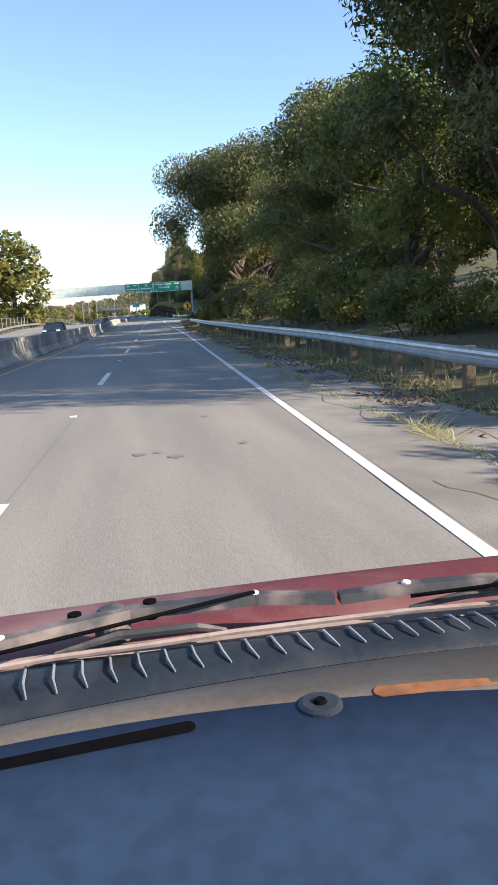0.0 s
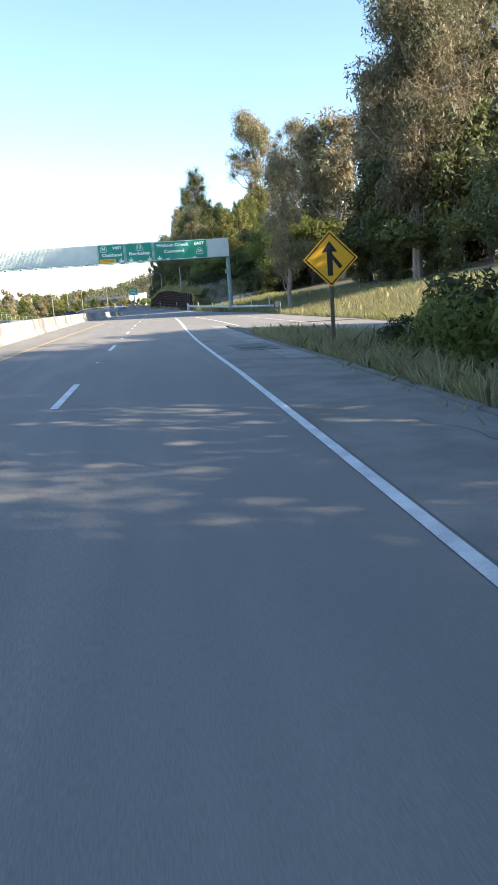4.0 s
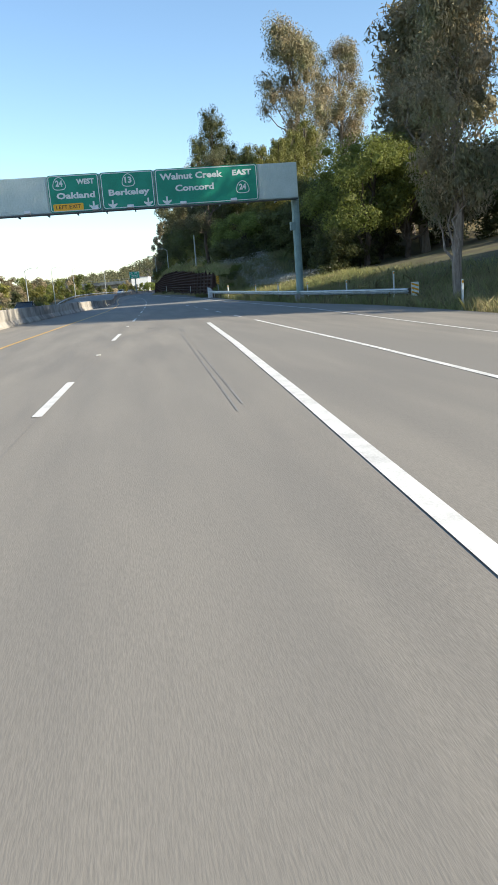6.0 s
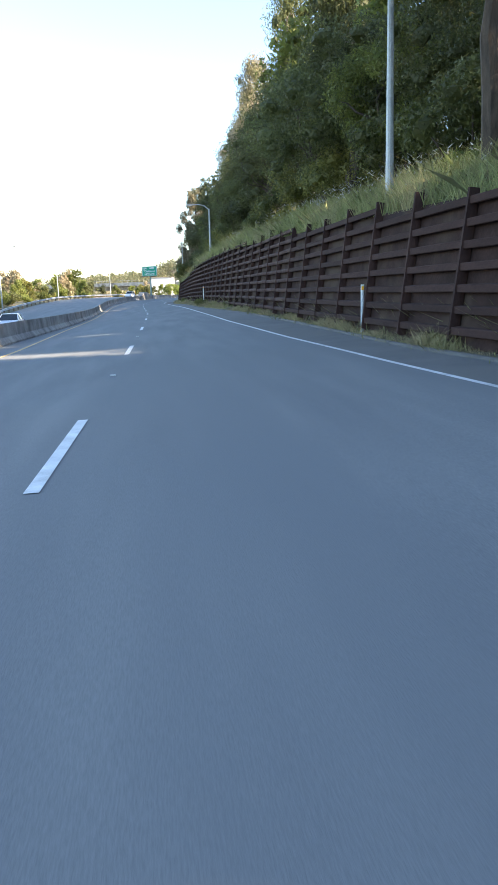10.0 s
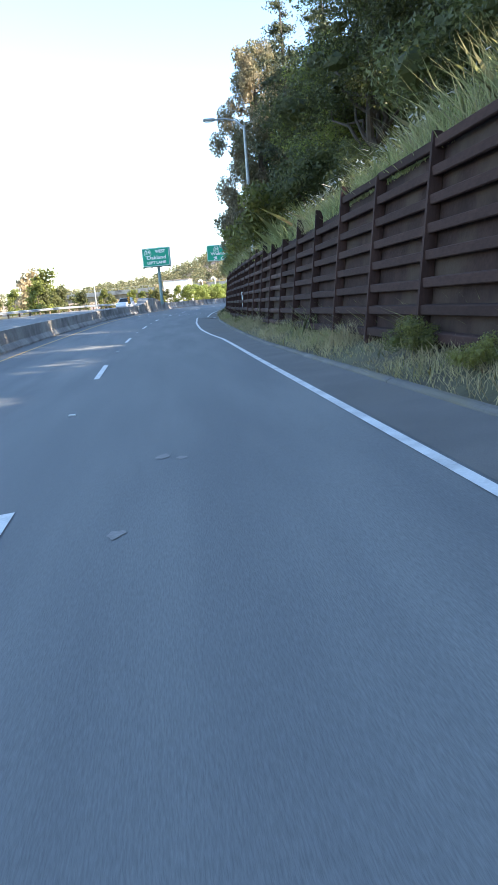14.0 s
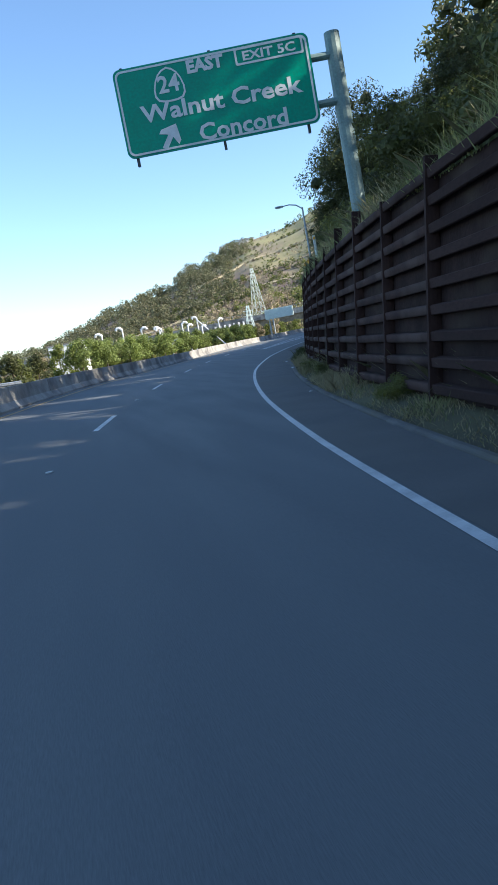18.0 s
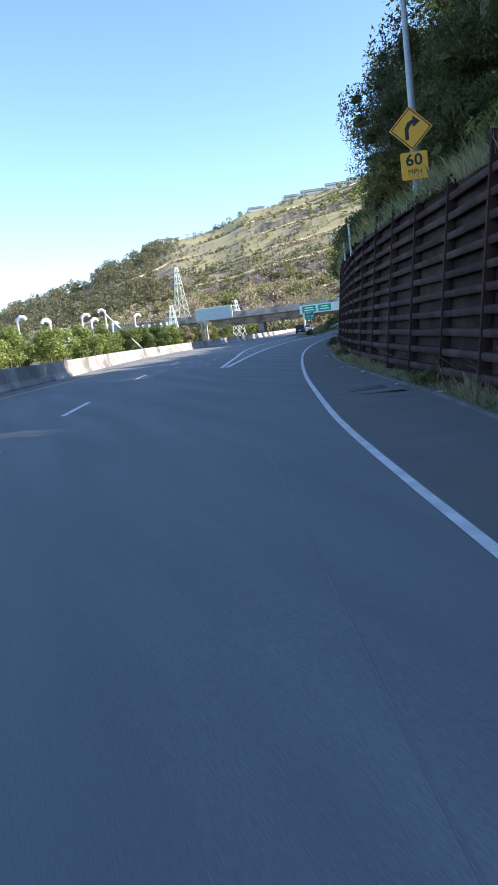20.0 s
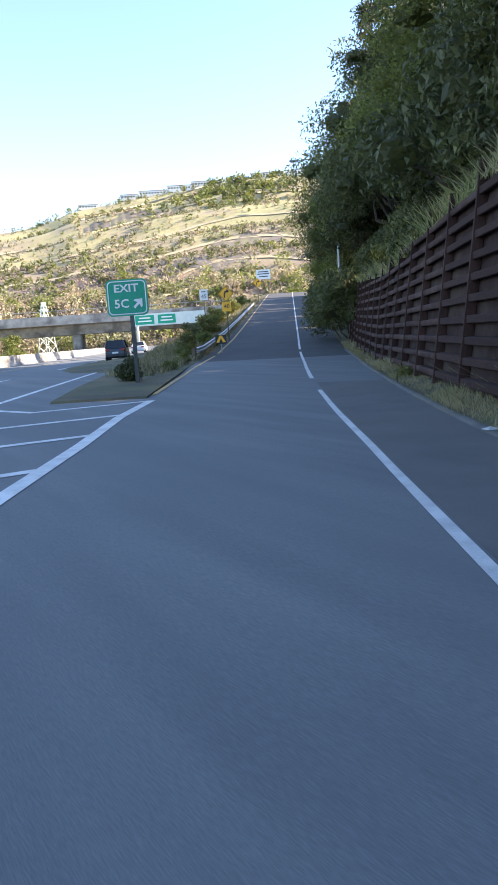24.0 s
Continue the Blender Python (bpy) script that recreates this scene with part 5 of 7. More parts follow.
# trees on the bank above the wall
plant("euca_big", 250, 8.2, 0.97, 0, 1.12)
for s, d, k in ((262, 17.0, 0.52), (257, 14.2, 0.45), (269, 15.5, 0.58)):
    plant("euca", s, d, k, 2, 1.3)
for s, d, k in ((259, 11.5, 0.62), (268, 9.5, 0.66)):
    plant("oak", s, d, k, 0)
for s, d, k, v in ((241, 15.6, 0.86, 0), (246, 18.9, 0.86, 1), (250, 21.9, 0.86, 0), (256, 25, 0.9, 0), (249, 15.6, 0.66, 1), (262, 22, 0.8, 1)):
    plant("cypress", s, d, k, v)
plant("oak", 264, 10.0, 0.55)
for s, d, k in ((233, 20, 0.7), (237, 19.5, 0.66), (229, 21, 0.7)):
    plant("oak", s, d, k, 0)
for s, d, k in ((216, 17, 0.4), (221, 18.5, 0.45), (226, 17.5, 0.45), (231, 17, 0.5), (236, 17.5, 0.5)):
    plant("far", s, d, k, 1)
for s, d, k, v in ((228.6, 8.2, 0.5, 0), (227.4, 9.0, 0.6, 1), (226.0, 8.4, 0.45, 0), (228.8, 9.6, 0.7, 0)):
    plant("shrub", s, d, k, v)
for s in range(266, 400, 8):
    plant("oak", s + pr.uniform(-2, 2), (12.5 if 298 < s < 336 else 12.3 if s >= 336 else 10.0) + pr.uniform(-1.0, 1.2), pr.uniform(0.75, 1.05) * (0.8 if 298 < s < 336 else 0.7 if s < 298 else 1.0))
    plant("oak_back", s + pr.uniform(-3, 3), 18 + pr.uniform(-2, 3), pr.uniform(1.0, 1.3) * (0.8 if s < 298 else 1.0))
for s in range(291, 380, 19):
    plant("euca", s, 15 + pr.uniform(-2, 2), pr.uniform(0.75, 0.95))
for s, d, k, v in ((376, 11.5, 0.62, 0), (385, 9.8, 0.68, 1), (398, 8.8, 0.68, 1), (402, 10.5, 0.76, 0), (407, 12.5, 0.7, 1), (415, 14.5, 0.74, 0)):
    plant("conif", s, d, k, v, 1.2)
for s in range(232, 700, 6):
    d0 = float(wall_d(min(s, 600)))
    plant("brush", s + pr.uniform(-2, 2), d0 + pr.uniform(3.4, 5.0), pr.uniform(1.1, 1.7) * (0.6 if 396 < s < 446 else 1.0), pr.choice((0, 0, 1)))
    if not 488 < s < 553:
        plant("far", s + pr.uniform(-3, 3), d0 + pr.uniform(8, 13) + (3 if 396 < s < 446 else 0), pr.uniform(0.55, 0.75) * (0.75 if 396 < s < 446 else 1.0), 1)
for s in (172, 179, 186, *range(217, 262, 7)):
    plant("far", s + pr.uniform(-3, 3), pr.uniform(21, 26) + (7 if s < 200 else 0), pr.uniform(0.5, 0.7), 1)
    plant("far", s + pr.uniform(-3, 3), pr.uniform(32, 40), pr.uniform(0.8, 1.0), 1)
for s in range(300, 566, 5):
    if pr.random() < 0.35:
        plant("brush", s + pr.uniform(-2, 2), float(wall_d(s)) - pr.uniform(0.2, 0.5), pr.uniform(0.2, 0.36), pr.choice((0, 1, 1)))
plant("far", 150, -26.4, 2.4, 2, 1.2)
plant("tan", 391.5, 7.9, 1.15, 0, 0.98)
plant("shrub", 358, 5.0, 1.35, 2)
plant("shrub", 360.5, 5.3, 1.1, 2)
plant("shrub", 383, 5.6, 1.5, 2)
for s, d, k in ((402, 5.6, 1.3), (405, 5.4, 1.2), (408, 5.5, 1.4), (411, 5.3, 1.3), (414, 5.2, 1.2), (398, 6.5, 1.5), (420, 6.3, 1.3), (426, 6.0, 1.1)):
    plant("brush", s, d, k, 0 if s % 2 else 1)
for s in range(406, 600, 8):
    if 480 < s < 556:
        continue
    plant("oak", s + pr.uniform(-2, 2), (16.5 if s < 440 else 14.5 if s < 474 else 11.5) + pr.uniform(-1, 2.5), pr.uniform(0.6, 0.85) * (0.62 if s < 474 else 1.0))
    plant("oak_back", s + pr.uniform(-3, 3), 20 + pr.uniform(-2, 3), pr.uniform(0.9, 1.2))
plant("oak", 484, 10.6, 0.8, 0)
plant("oak", 490, 11.2, 0.95, 2)
plant("oak", 477, 12.0, 1.0, 1)
for s, d, k in ((480, 8.4, 0.42), (483.5, 8.4, 0.48), (488, 8.0, 0.58), (492, 8.6, 0.45)):
    plant("oak", s, d, k, 0)
plant("cypress", 554, 8.2, 0.98, 0, 0.95)
plant("cypress", 560, 9.6, 1.0, 1)
for s, d, k in ((537, 6.2, 1.6), (542, 6.0, 1.8), (547, 5.9, 1.9), (562, 6.4, 2.1), (568, 6.2, 2.0)):
    plant("brush", s, d, k, 0 if s % 3 else 1)
for s, d, k in ((550, 7.0, 0.5), (553.5, 6.8, 0.56), (557.5, 7.0, 0.6)):
    plant("oak", s, d, k, 0)
for s, d, k, v in ((572, 7.4, 0.72, 2), (579, 7.6, 0.85, 0), (586, 7.2, 0.82, 1), (593, 6.8, 0.86, 2), (600, 6.4, 0.8, 0), (607, 6.2, 0.72, 1), (615, 6.4, 0.7, 2)):
    plant("oak", s, d, k, v)
for s, d, k in ((555, 8.2, 0.9), (566, 9.0, 0.9)):
    plant("oak", s, d, k, 2)
for s in np.arange(492, 606, 2.6):
    plant("shrub", s + pr.uniform(-1, 1), float(wall_d(s)) + 0.7 + pr.uniform(0.2, 1.3), pr.uniform(0.55, 1.25), pr.choice((0, 1, 1, 2)))
for s in range(490, 545, 4):
    plant("shrub", s + pr.uniform(-1, 1), float(wall_d(s)) + pr.uniform(2.6, 5.5), pr.uniform(1.2, 1.8), pr.choice((0, 1)))
plant("conif_lit", 596, 10.5, 1.0, 0)
for s, d, k in ((590, 6.2, 2.2), (594, 5.7, 2.3), (598, 5.5, 2.3), (602, 5.4, 2.1), (606, 5.6, 2.0)):
    plant("brush", s, d, k, 0 if s % 4 else 1)
for s, d, k in ((574, 10.5, 0.9), (582, 10.5, 1.0), (590, 9.0, 0.9), (603, 9.5, 0.95), (611, 9.0, 1.0), (620, 9.5, 0.9), (630, 9.5, 0.85), (641, 10, 0.8)):
    plant("conif", s, d, k)
for s in range(560, 700, 7):
    plant("oak_back", s + pr.uniform(-2, 2), 9.3 + pr.uniform(-0.8, 1.5), pr.uniform(0.5, 0.75), pr.choice((1, 2)))
for s in range(604, 640, 4):
    plant("shrub", s + pr.uniform(-1, 1), float(wall_d(s)) + 1.4 + pr.uniform(0, 0.8), pr.uniform(0.7, 1.25))
for s in range(600, 700, 6):
    plant("shrub", s + pr.uniform(-2, 2), 6.2 + pr.uniform(-0.3, 1.0), pr.uniform(0.9, 1.6))
for s in (250, 275, 288, 318, 333, 352, 366, 440, 452, 463, 472, 520):
    plant("shrub", s + pr.uniform(-3, 3), float(wall_d(s)) + pr.uniform(2.0, 4.5), pr.uniform(0.5, 0.9))
for s, d in ((305, 3.9), (300, 3.8), (232, 6.0), (238, 5.8)):
    plant("brush", s, d, 0.36, 1)
# beyond the far carriageway
for s in range(-20, 420, 9):
    b = float(barrier_d(s)) - 17
    plant("far_back", s + pr.uniform(-3, 3), b - pr.uniform(4, 9), pr.uniform(0.45, 0.8) * (1.5 if 95 < s < 150 else 1.0))
    plant("far_back", s + pr.uniform(-4, 4), b - pr.uniform(14, 30), pr.uniform(0.6, 1.0))
for s in range(-20, 420, 6):
    plant("shrub", s + pr.uniform(-2, 2), float(barrier_d(s)) - 17 - pr.uniform(0.5, 3), pr.uniform(0.9, 1.6), pr.choice((0, 1, 2)))
for s in range(420, 700, 6):
    plant("far_back", s + pr.uniform(-3, 3), float(barrier_d(s)) - 17.5 - pr.uniform(0, 4), pr.uniform(0.4, 0.62), pr.choice((0, 0, 1)))
for s in range(420, 900, 16):
    plant("far_back", s + pr.uniform(-5, 5), float(barrier_d(s)) - 60 - pr.uniform(0, 60), pr.uniform(0.8, 1.5))
for s in range(372, 500, 7):
    plant("far_back", s + pr.uniform(-3, 3), float(barrier_d(s)) - pr.uniform(36, 62), pr.uniform(0.7, 1.35), pr.choice((0, 3, 3)))
for s in range(504, 600, 5):
    plant("far", s + pr.uniform(-1.5, 1.5), float(barrier_d(s)) - 15.2 - pr.uniform(0, 1.5), pr.uniform(0.5, 0.64), 4, 1.15)
for x, y, k in ((68.5, 612, 0.62), (74, 618, 0.7), (79, 633, 0.75), (58, 606, 0.5)):
    plant("far", 0, 0, k, 3, m=pose(x, y, 0, 0, 0, x * 7))
# the planted bank of the ramp
for s, d, k, v in ((569, -5.6, 0.55, 1), (577, -5.3, 0.35, 0), (583, -5.4, 0.4, 2), (588, -6.0, 0.5, 0), (594, -6.6, 0.7, 2), (599, -5.8, 0.7, 0), (605, -7.5, 0.9, 1), (612, -7.0, 0.9, 2), (620, -8.0, 1.1, 0), (630, -8.0, 1.0, 2), (640, -9.0, 1.2, 0), (652, -8, 1.2, 2), (665, -9, 1.3, 1), (680, -8, 1.3, 0)):
    plant("shrub", s, d, k, v)
for v in [o for k in STOCK.values() for o in k if o.name not in used]:
    for o in (*v.children_recursive, v):
        bpy.data.objects.remove(o)

# trees and scrub on the far hill
def scrub(name, spots, length, material, seed, per, label):
    r = np.random.default_rng(seed)
    P = np.repeat(np.array([p[:3] for p in spots]), per, axis=0)
    R = np.repeat(np.array([p[3] for p in spots]), per)[:, None]
    n = len(P)
    q = r.normal(size=(n, 3))
    q /= np.linalg.norm(q, axis=1)[:, None]
    c = P + q * R * np.array([1, 1, 1.15]) * r.uniform(0.5, 1, (n, 1)) + np.array([0, 0, 1]) * R * 0.8
    t, b = r.normal(size=(n, 3)), r.normal(size=(n, 3))
    t /= np.linalg.norm(t, axis=1)[:, None]
    b /= np.linalg.norm(b, axis=1)[:, None]
    k = length * R
    v = np.stack([c - t * k, c + b * k * 0.6, c + t * k, c - b * k * 0.6], 1).reshape(-1, 3)
    return tagged(new(name, mesh_np(name, v, np.arange(n * 4).reshape(-1, 4), material)), label, "scrub", kind="stuff")


hr = random.Random(9)
brown, green, grey, tall = [], [], [], []
TRACKS = ((4, -58, 395, 452), (2, -58, 438, 505), (-2, -56, 492, 560), (-8, -52, 560, 612), (-16, -30, 625, 650), (0, -40, 350, 410))
for i in range(26000):
    yw, r = hr.uniform(8, -62), 330 + 340 * hr.random() ** 1.15
    p = hill_point(r, yw)
    k = noise.noise(Vector((p[0] * 0.018, p[1] * 0.018, 4.0))) + (0.42 if r < 500 else 0.2 if r < 560 else -0.05)
    if k < hr.uniform(-0.3, 0.1):
        continue
    if any(y1 < yw < y0 and -10 < r - (r0 + (r1 - r0) * (yw - y0) / (y1 - y0) + 7 * math.sin(yw * 0.35)) < 3.5 for y0, y1, r0, r1 in TRACKS):
        continue
    q, up = hr.random(), (r - 330) / 340
    if up > 0.55 and hr.random() < 0.55:
        continue
    (grey if q < 0.42 - 0.34 * up else brown if q < 0.74 - 0.3 * up else green).append((*p, (hr.uniform(0.6, 1.7) if q < 0.93 else hr.uniform(1.6, 2.8)) * (1.25 if up < 0.3 else 1.0)))
# rows of shrubs along the terraces
for y0, y1, r0, r1 in TRACKS:
    for i in range(170):
        u = hr.random()
        yw, r = y0 + (y1 - y0) * u, r0 + (r1 - r0) * u
        p = hill_point(r + 7 * math.sin(yw * 0.35) - hr.uniform(8, 15), yw)
        (green if hr.random() < 0.55 else brown).append((*p, hr.uniform(0.8, 2.0)))
# woods at the foot
foot_green, foot_grey = [], []
for i in range(2300):
    yw = hr.uniform(14, -60)
    p = hill_point(322 + 105 * hr.random() ** 1.2, yw)
    (foot_green if hr.random() < 0.3 else foot_grey).append((*p, hr.uniform(1.8, 4.8)))
# groves
for i in range(260):
    green.append((*hill_point(hr.uniform(575, 668), hr.gauss(-32.5, 2.6)), hr.uniform(1.8, 3.8)))
for i in range(120):
    green.append((*hill_point(hr.uniform(440, 520), hr.gauss(-9, 2.5)), hr.uniform(1.5, 3.0)))
for i in range(900):
    yw = hr.uniform(60, -14) if i % 2 else hr.uniform(14, -13)
    p = hill_point(hr.uniform(430, 640) if -12 < yw < 14 and i % 3 else hr.uniform(620, 720), yw)
    tall.append((p[0], p[1], p[2] + 1.5, hr.uniform(3.0, 6.0)))
for i in range(90):
    p = hill_point(hr.uniform(690, 706), hr.uniform(-10, -44))
    green.append((*p, hr.uniform(1.5, 3.0)))
darker = [q for i, q in enumerate(green) if i % 2]
green = green[::2]
scrub("hill_shrubs", darker, 0.42, M["leaf_dark"], 5, 22, "dark green shrubs scattered over the far hill")
scrub("hill_scrub", brown, 0.42, M["brush_tan"], 1, 20, "dry brown scrub scattered over the far hill")
scrub("hill_bushes", green, 0.42, M["leaf_green"], 2, 22, "green bushes scattered over the far hill")
scrub("hill_brush", grey, 0.42, M["scrub_grey"], 4, 20, "grey leafless brush on the far hill")
scrub("foot_trees", foot_green, 0.2, M["leaf_green"], 6, 66, "green trees crowded at the foot of the hill")
scrub("foot_brush", foot_grey, 0.2, M["brush_tan"], 7, 60, "grey-brown eucalyptus scrub at the foot of the hill")
scrub("hill_trees", tall, 0.17, M["leaf_gum"], 3, 150, "wooded skyline of the far hill")


# ---------------- grass ----------------
def grass(name, spots, h, material, seed, label, width=0.02, lean_k=0.35, cat="grass"):
    """Blades at rows of world points; h is the height at each."""
    r = np.random.default_rng(seed)
    P = np.asarray(spots, float)
    n = len(P)
    a = r.uniform(0, 2 * math.pi, n)
    H = (np.asarray(h) * r.uniform(0.5, 1.25, n))[:, None]
    side = np.stack([np.cos(a), np.sin(a), 0 * a], 1) * (width * r.uniform(0.7, 1.6, n))[:, None]
    ln = r.normal(size=(n, 3)) * lean_k
    ln[:, 2] = 1
    mid = P + ln * H * 0.55
    tip = P + ln * H + np.stack([r.normal(size=n), r.normal(size=n), -0.2 * np.ones(n)], 1) * H * 0.2
    v = np.stack([P - side, P + side, mid + side * 0.8, tip, mid - side * 0.8], 1).reshape(-1, 3)
    return tagged(new(name, mesh_np(name, v, np.arange(n * 5).reshape(-1, 5), material)), label, cat, kind="stuff")


gr = np.random.default_rng(21)


def scatter(n, s0, s1, dlo, dhi, patch=0.25, power=1.0):
    s = gr.uniform(s0, s1, n * 2)
    lo = np.array([float(dlo(x)) for x in s])
    hi = np.array([float(dhi(x)) for x in s])
    d = lo + (hi - lo) * gr.random(len(s)) ** power
    keep = np.sin(s * 1.7 + np.sin(s * 0.37) * 3) * np.sin(d * 2.3 + s * 0.2) + gr.uniform(-1, 1, len(s)) > -patch
    s, d = s[keep][:n], d[keep][:n]
    z = ground_z(s, d) - 0.1
    return rd(s, d, z), s, d


p, s, d = scatter(70000, 228, 596, lambda x: pave_d(x) + 0.16, lambda x: wall_d(x) + 0.05, 0.3, 0.8)
tuft = 0.09 + 0.36 * np.clip(np.sin(s * 0.9 + 2 * np.sin(s * 0.23)) * np.sin(s * 0.31 + 1) + 0.25, 0, 1)
grass("verge_grass", p, tuft, M["straw"], 1, "dry yellow weeds at the foot of the wall", 0.005, 0.55)
p, s, d = scatter(4200, 228, 596, lambda x: wall_d(x) - 0.7, lambda x: wall_d(x) + 0.05, 0.2)
tuft = 0.12 + 0.5 * np.clip(np.sin(s * 0.71) * np.sin(s * 0.173 + 2) + 0.1, 0, 1)
grass("verge_weeds", p, tuft, M["grass"], 2, "green weeds at the foot of the wall", 0.008)
p, s, d = scatter(85000, 224, 560, lambda x: wall_d(x) + 0.4, lambda x: wall_d(x) + 7.5, 0.7, 1.5)
grass("bank_grass", p, 0.75, M["grass"], 3, "tall green grass on the bank above the wall", 0.011)
p, s, d = scatter(34000, 224, 560, lambda x: wall_d(x) + 0.3, lambda x: wall_d(x) + 2.0, 0.3)
grass("bank_dry_grass", p, 0.6, M["dry_grass"], 4, "dry grass hanging over the wall", 0.012, 0.7)
p, s, d = scatter(45000, 136, 226, lambda x: ground_edge(x) - 0.4, lambda x: ground_edge(x) + 12, 0.6, 1.4)
grass("slope_grass", p, 0.6, M["grass"], 5, "green and straw grass on the slope", 0.01)
p, s, d = scatter(52000, 198, 236, lambda x: (ground_edge(x) if x < 222 else wall_d(x) + 0.7) - 0.1, lambda x: 19.0, 0.5, 1.2)
grass("meadow_grass", p, 0.72, M["grass"], 14, "tall yellow-green grass on the sunny bank behind the rail", 0.009, 0.45)
p, s, d = scatter(22000, 134, 226, lambda x: ground_edge(x) - 0.3, lambda x: ground_edge(x) + 8, 0.4)
grass("slope_dry_grass", p, 0.7, M["dry_grass"], 6, "straw-coloured grass on the slope", 0.01)
p, s, d = scatter(8000, -5, 98, lambda x: pave_d(x) + 0.4, lambda x: pave_d(x) + 4, 0.0, 0.7)
grass("rail_weeds", p, 0.22, M["dry_grass"], 7, "dry weeds and leaf litter below the guard rail", 0.01)
p, s, d = scatter(9000, -5, 110, lambda x: pave_d(x) - 0.3, lambda x: pave_d(x) + 1.2, -0.25)
grass("shoulder_weeds", p, 0.22, M["grass"], 8, "low green weeds in the cracked shoulder", 0.007, 0.7)
p, s, d = scatter(16000, 572, 700, lambda x: -5.0, lambda x: max(float(main_d(x)) + 1.6, -13.0), 0.4)
grass("ramp_bank_grass", p, 0.5, M["dry_grass"], 9, "straw grass on the bank beside the ramp", 0.018)
p, s, d = scatter(12000, 93, 128, lambda x: pave_d(x) + 0.25, lambda x: min(ramp_left(x) - 0.25, 11), 0.4, 1.6)
grass("island_grass", p, 0.42, M["grass"], 11, "green weeds on the island before the ramp", 0.008)
p, s, d = scatter(8000, 93, 127, lambda x: pave_d(x) + 0.2, lambda x: min(ramp_left(x) - 0.2, 9), 0.2, 1.6)
grass("island_straw", p, 0.55, M["dry_grass"], 12, "tall straw stalks on the island", 0.01)
p, s, d = scatter(80000, 226, 598, lambda x: wall_d(x) + 0.35, lambda x: wall_d(x) + 1.7, 0.5)
p[:, 2] = np.maximum(p[:, 2], rd(s, d, wall_top(s) - 0.15 + road_z(s))[:, 2])
grass("wall_fringe", p, (0.62 + 0.45 * np.clip(np.sin(s * 0.55) * np.sin(s * 0.19 + 1), 0, 1)) * np.interp(s, (380, 420, 530, 560), (1, 0.5, 0.5, 0.8)), M["grass"], 13, "long pale grass leaning over the wall's top", 0.0075, 0.5)
p, s, d = scatter(5200, 3, 92, lambda x: np.interp(x, (0, 8, 14, 22, 55, 95), (3.05, 3.02, 2.76, 2.68, 2.54, 2.54)), lambda x: np.interp(x, (0, 8, 14, 22, 55, 95), (3.25, 3.22, 2.96, 2.86, 2.7, 2.7)), -0.42)
p[:, 2] = rd(s, d, 0.0)[:, 2]
grass("seam_weeds", p, 0.06 + 0.13 * np.clip(np.sin(s * 1.3) * np.sin(s * 0.41 + 1), 0, 1), M["grass"], 17, "low green weeds growing along the seam of the shoulder", 0.006, 1.1)
p, s, d = scatter(9000, 2, 92, lambda x: pave_d(x) - 0.9, lambda x: pave_d(x) + 0.9, -0.3)
p[:, 2] = rd(s, d, 0.012)[:, 2]
grass("leaf_litter", p, 0.05, M["leaf_litter"], 18, "brown fallen leaves and twigs below the guard rail", 0.022, 2.2, "leaf litter")
# white flower heads
fp, s, d = scatter(1100, 224, 246, lambda x: wall_d(x) + 2.0, lambda x: wall_d(x) + 7.5, 0.1)
fp2, s, d = scatter(1500, 326, 376, lambda x: wall_d(x) + 0.8, lambda x: wall_d(x) + 4, 0.1)
fp3, s, d = scatter(900, 248, 300, lambda x: wall_d(x) + 1, lambda x: wall_d(x) + 5, 0.3)
fp4, s, d = scatter(6500, 214, 234, lambda x: 12.4 - 0.19 * (x - 214), lambda x: 17.5 - 0.25 * (x - 214), 0.5)
fp = np.concatenate([fp, fp2, fp3, fp4])
fp[:, 2] += gr.uniform(0.5, 1.15, len(fp))
grass("white_flowers", fp, 0.1, M["flower"], 10, "pale umbel flowers among the bank grass", 0.021, 1.4, "flowers")

# ---------------- road details ----------------
gore_r = table((486, -1.7), (498, -1.8), (507, -2.0), (515, -2.2), (532, -2.5), (548, -2.76), (552, -2.92), (556, -3.2), (560, -3.25))
line_strip("gore_line", 489.5, 560, gore_r, 0.22, M["paint"], "broad white line along the gore")
line_strip("gore_line", 489.5, 640, main_d, 0.2, M["paint"], "broad white line along the gore")
for k in range(-1, 18):
    s = 502.6 + 3.25 * k
    w = float(gore_r(s)) - float(main_d(s))
    e = s + 0.3 * w + 0.15
    a, b, c = rd(e, float(main_d(e)) + 0.1, 0.008), rd(s, float(main_d(s)) + 0.42 * w, 0.008), rd(s + 0.42 * w, float(gore_r(s + 0.42 * w)) - 0.1, 0.008)
    w = rd(s + 0.3, 0) - rd(s, 0)
    V = np.array([a, b, c, a + w, b + w, c + w])
    tagged(new("chevron", mesh_np("chevron", V, [(0, 1, 4, 3), (1, 2, 5, 4)], M["paint"])), "white chevron bar in the gore", "road marking", kind="structure")


def outline(name, pts, width, material, label):
    """A thin closed or open painted line through places (s, d)."""
    bm = bmesh.new()
    P = [Vector(rd(s, d, 0.009).tolist()) for s, d in pts]
    for a, b in zip(P, P[1:]):
        t = (b - a).normalized()
        nrm = Vector((-t.y, t.x, 0)) * width / 2
        a, b = a - t * width / 2, b + t * width / 2
        bm.faces.new([bm.verts.new(q) for q in (a - nrm, b - nrm, b + nrm, a + nrm)])
    return tagged(new(name, bm_mesh(name, bm, material)), label, "road marking", kind="structure")


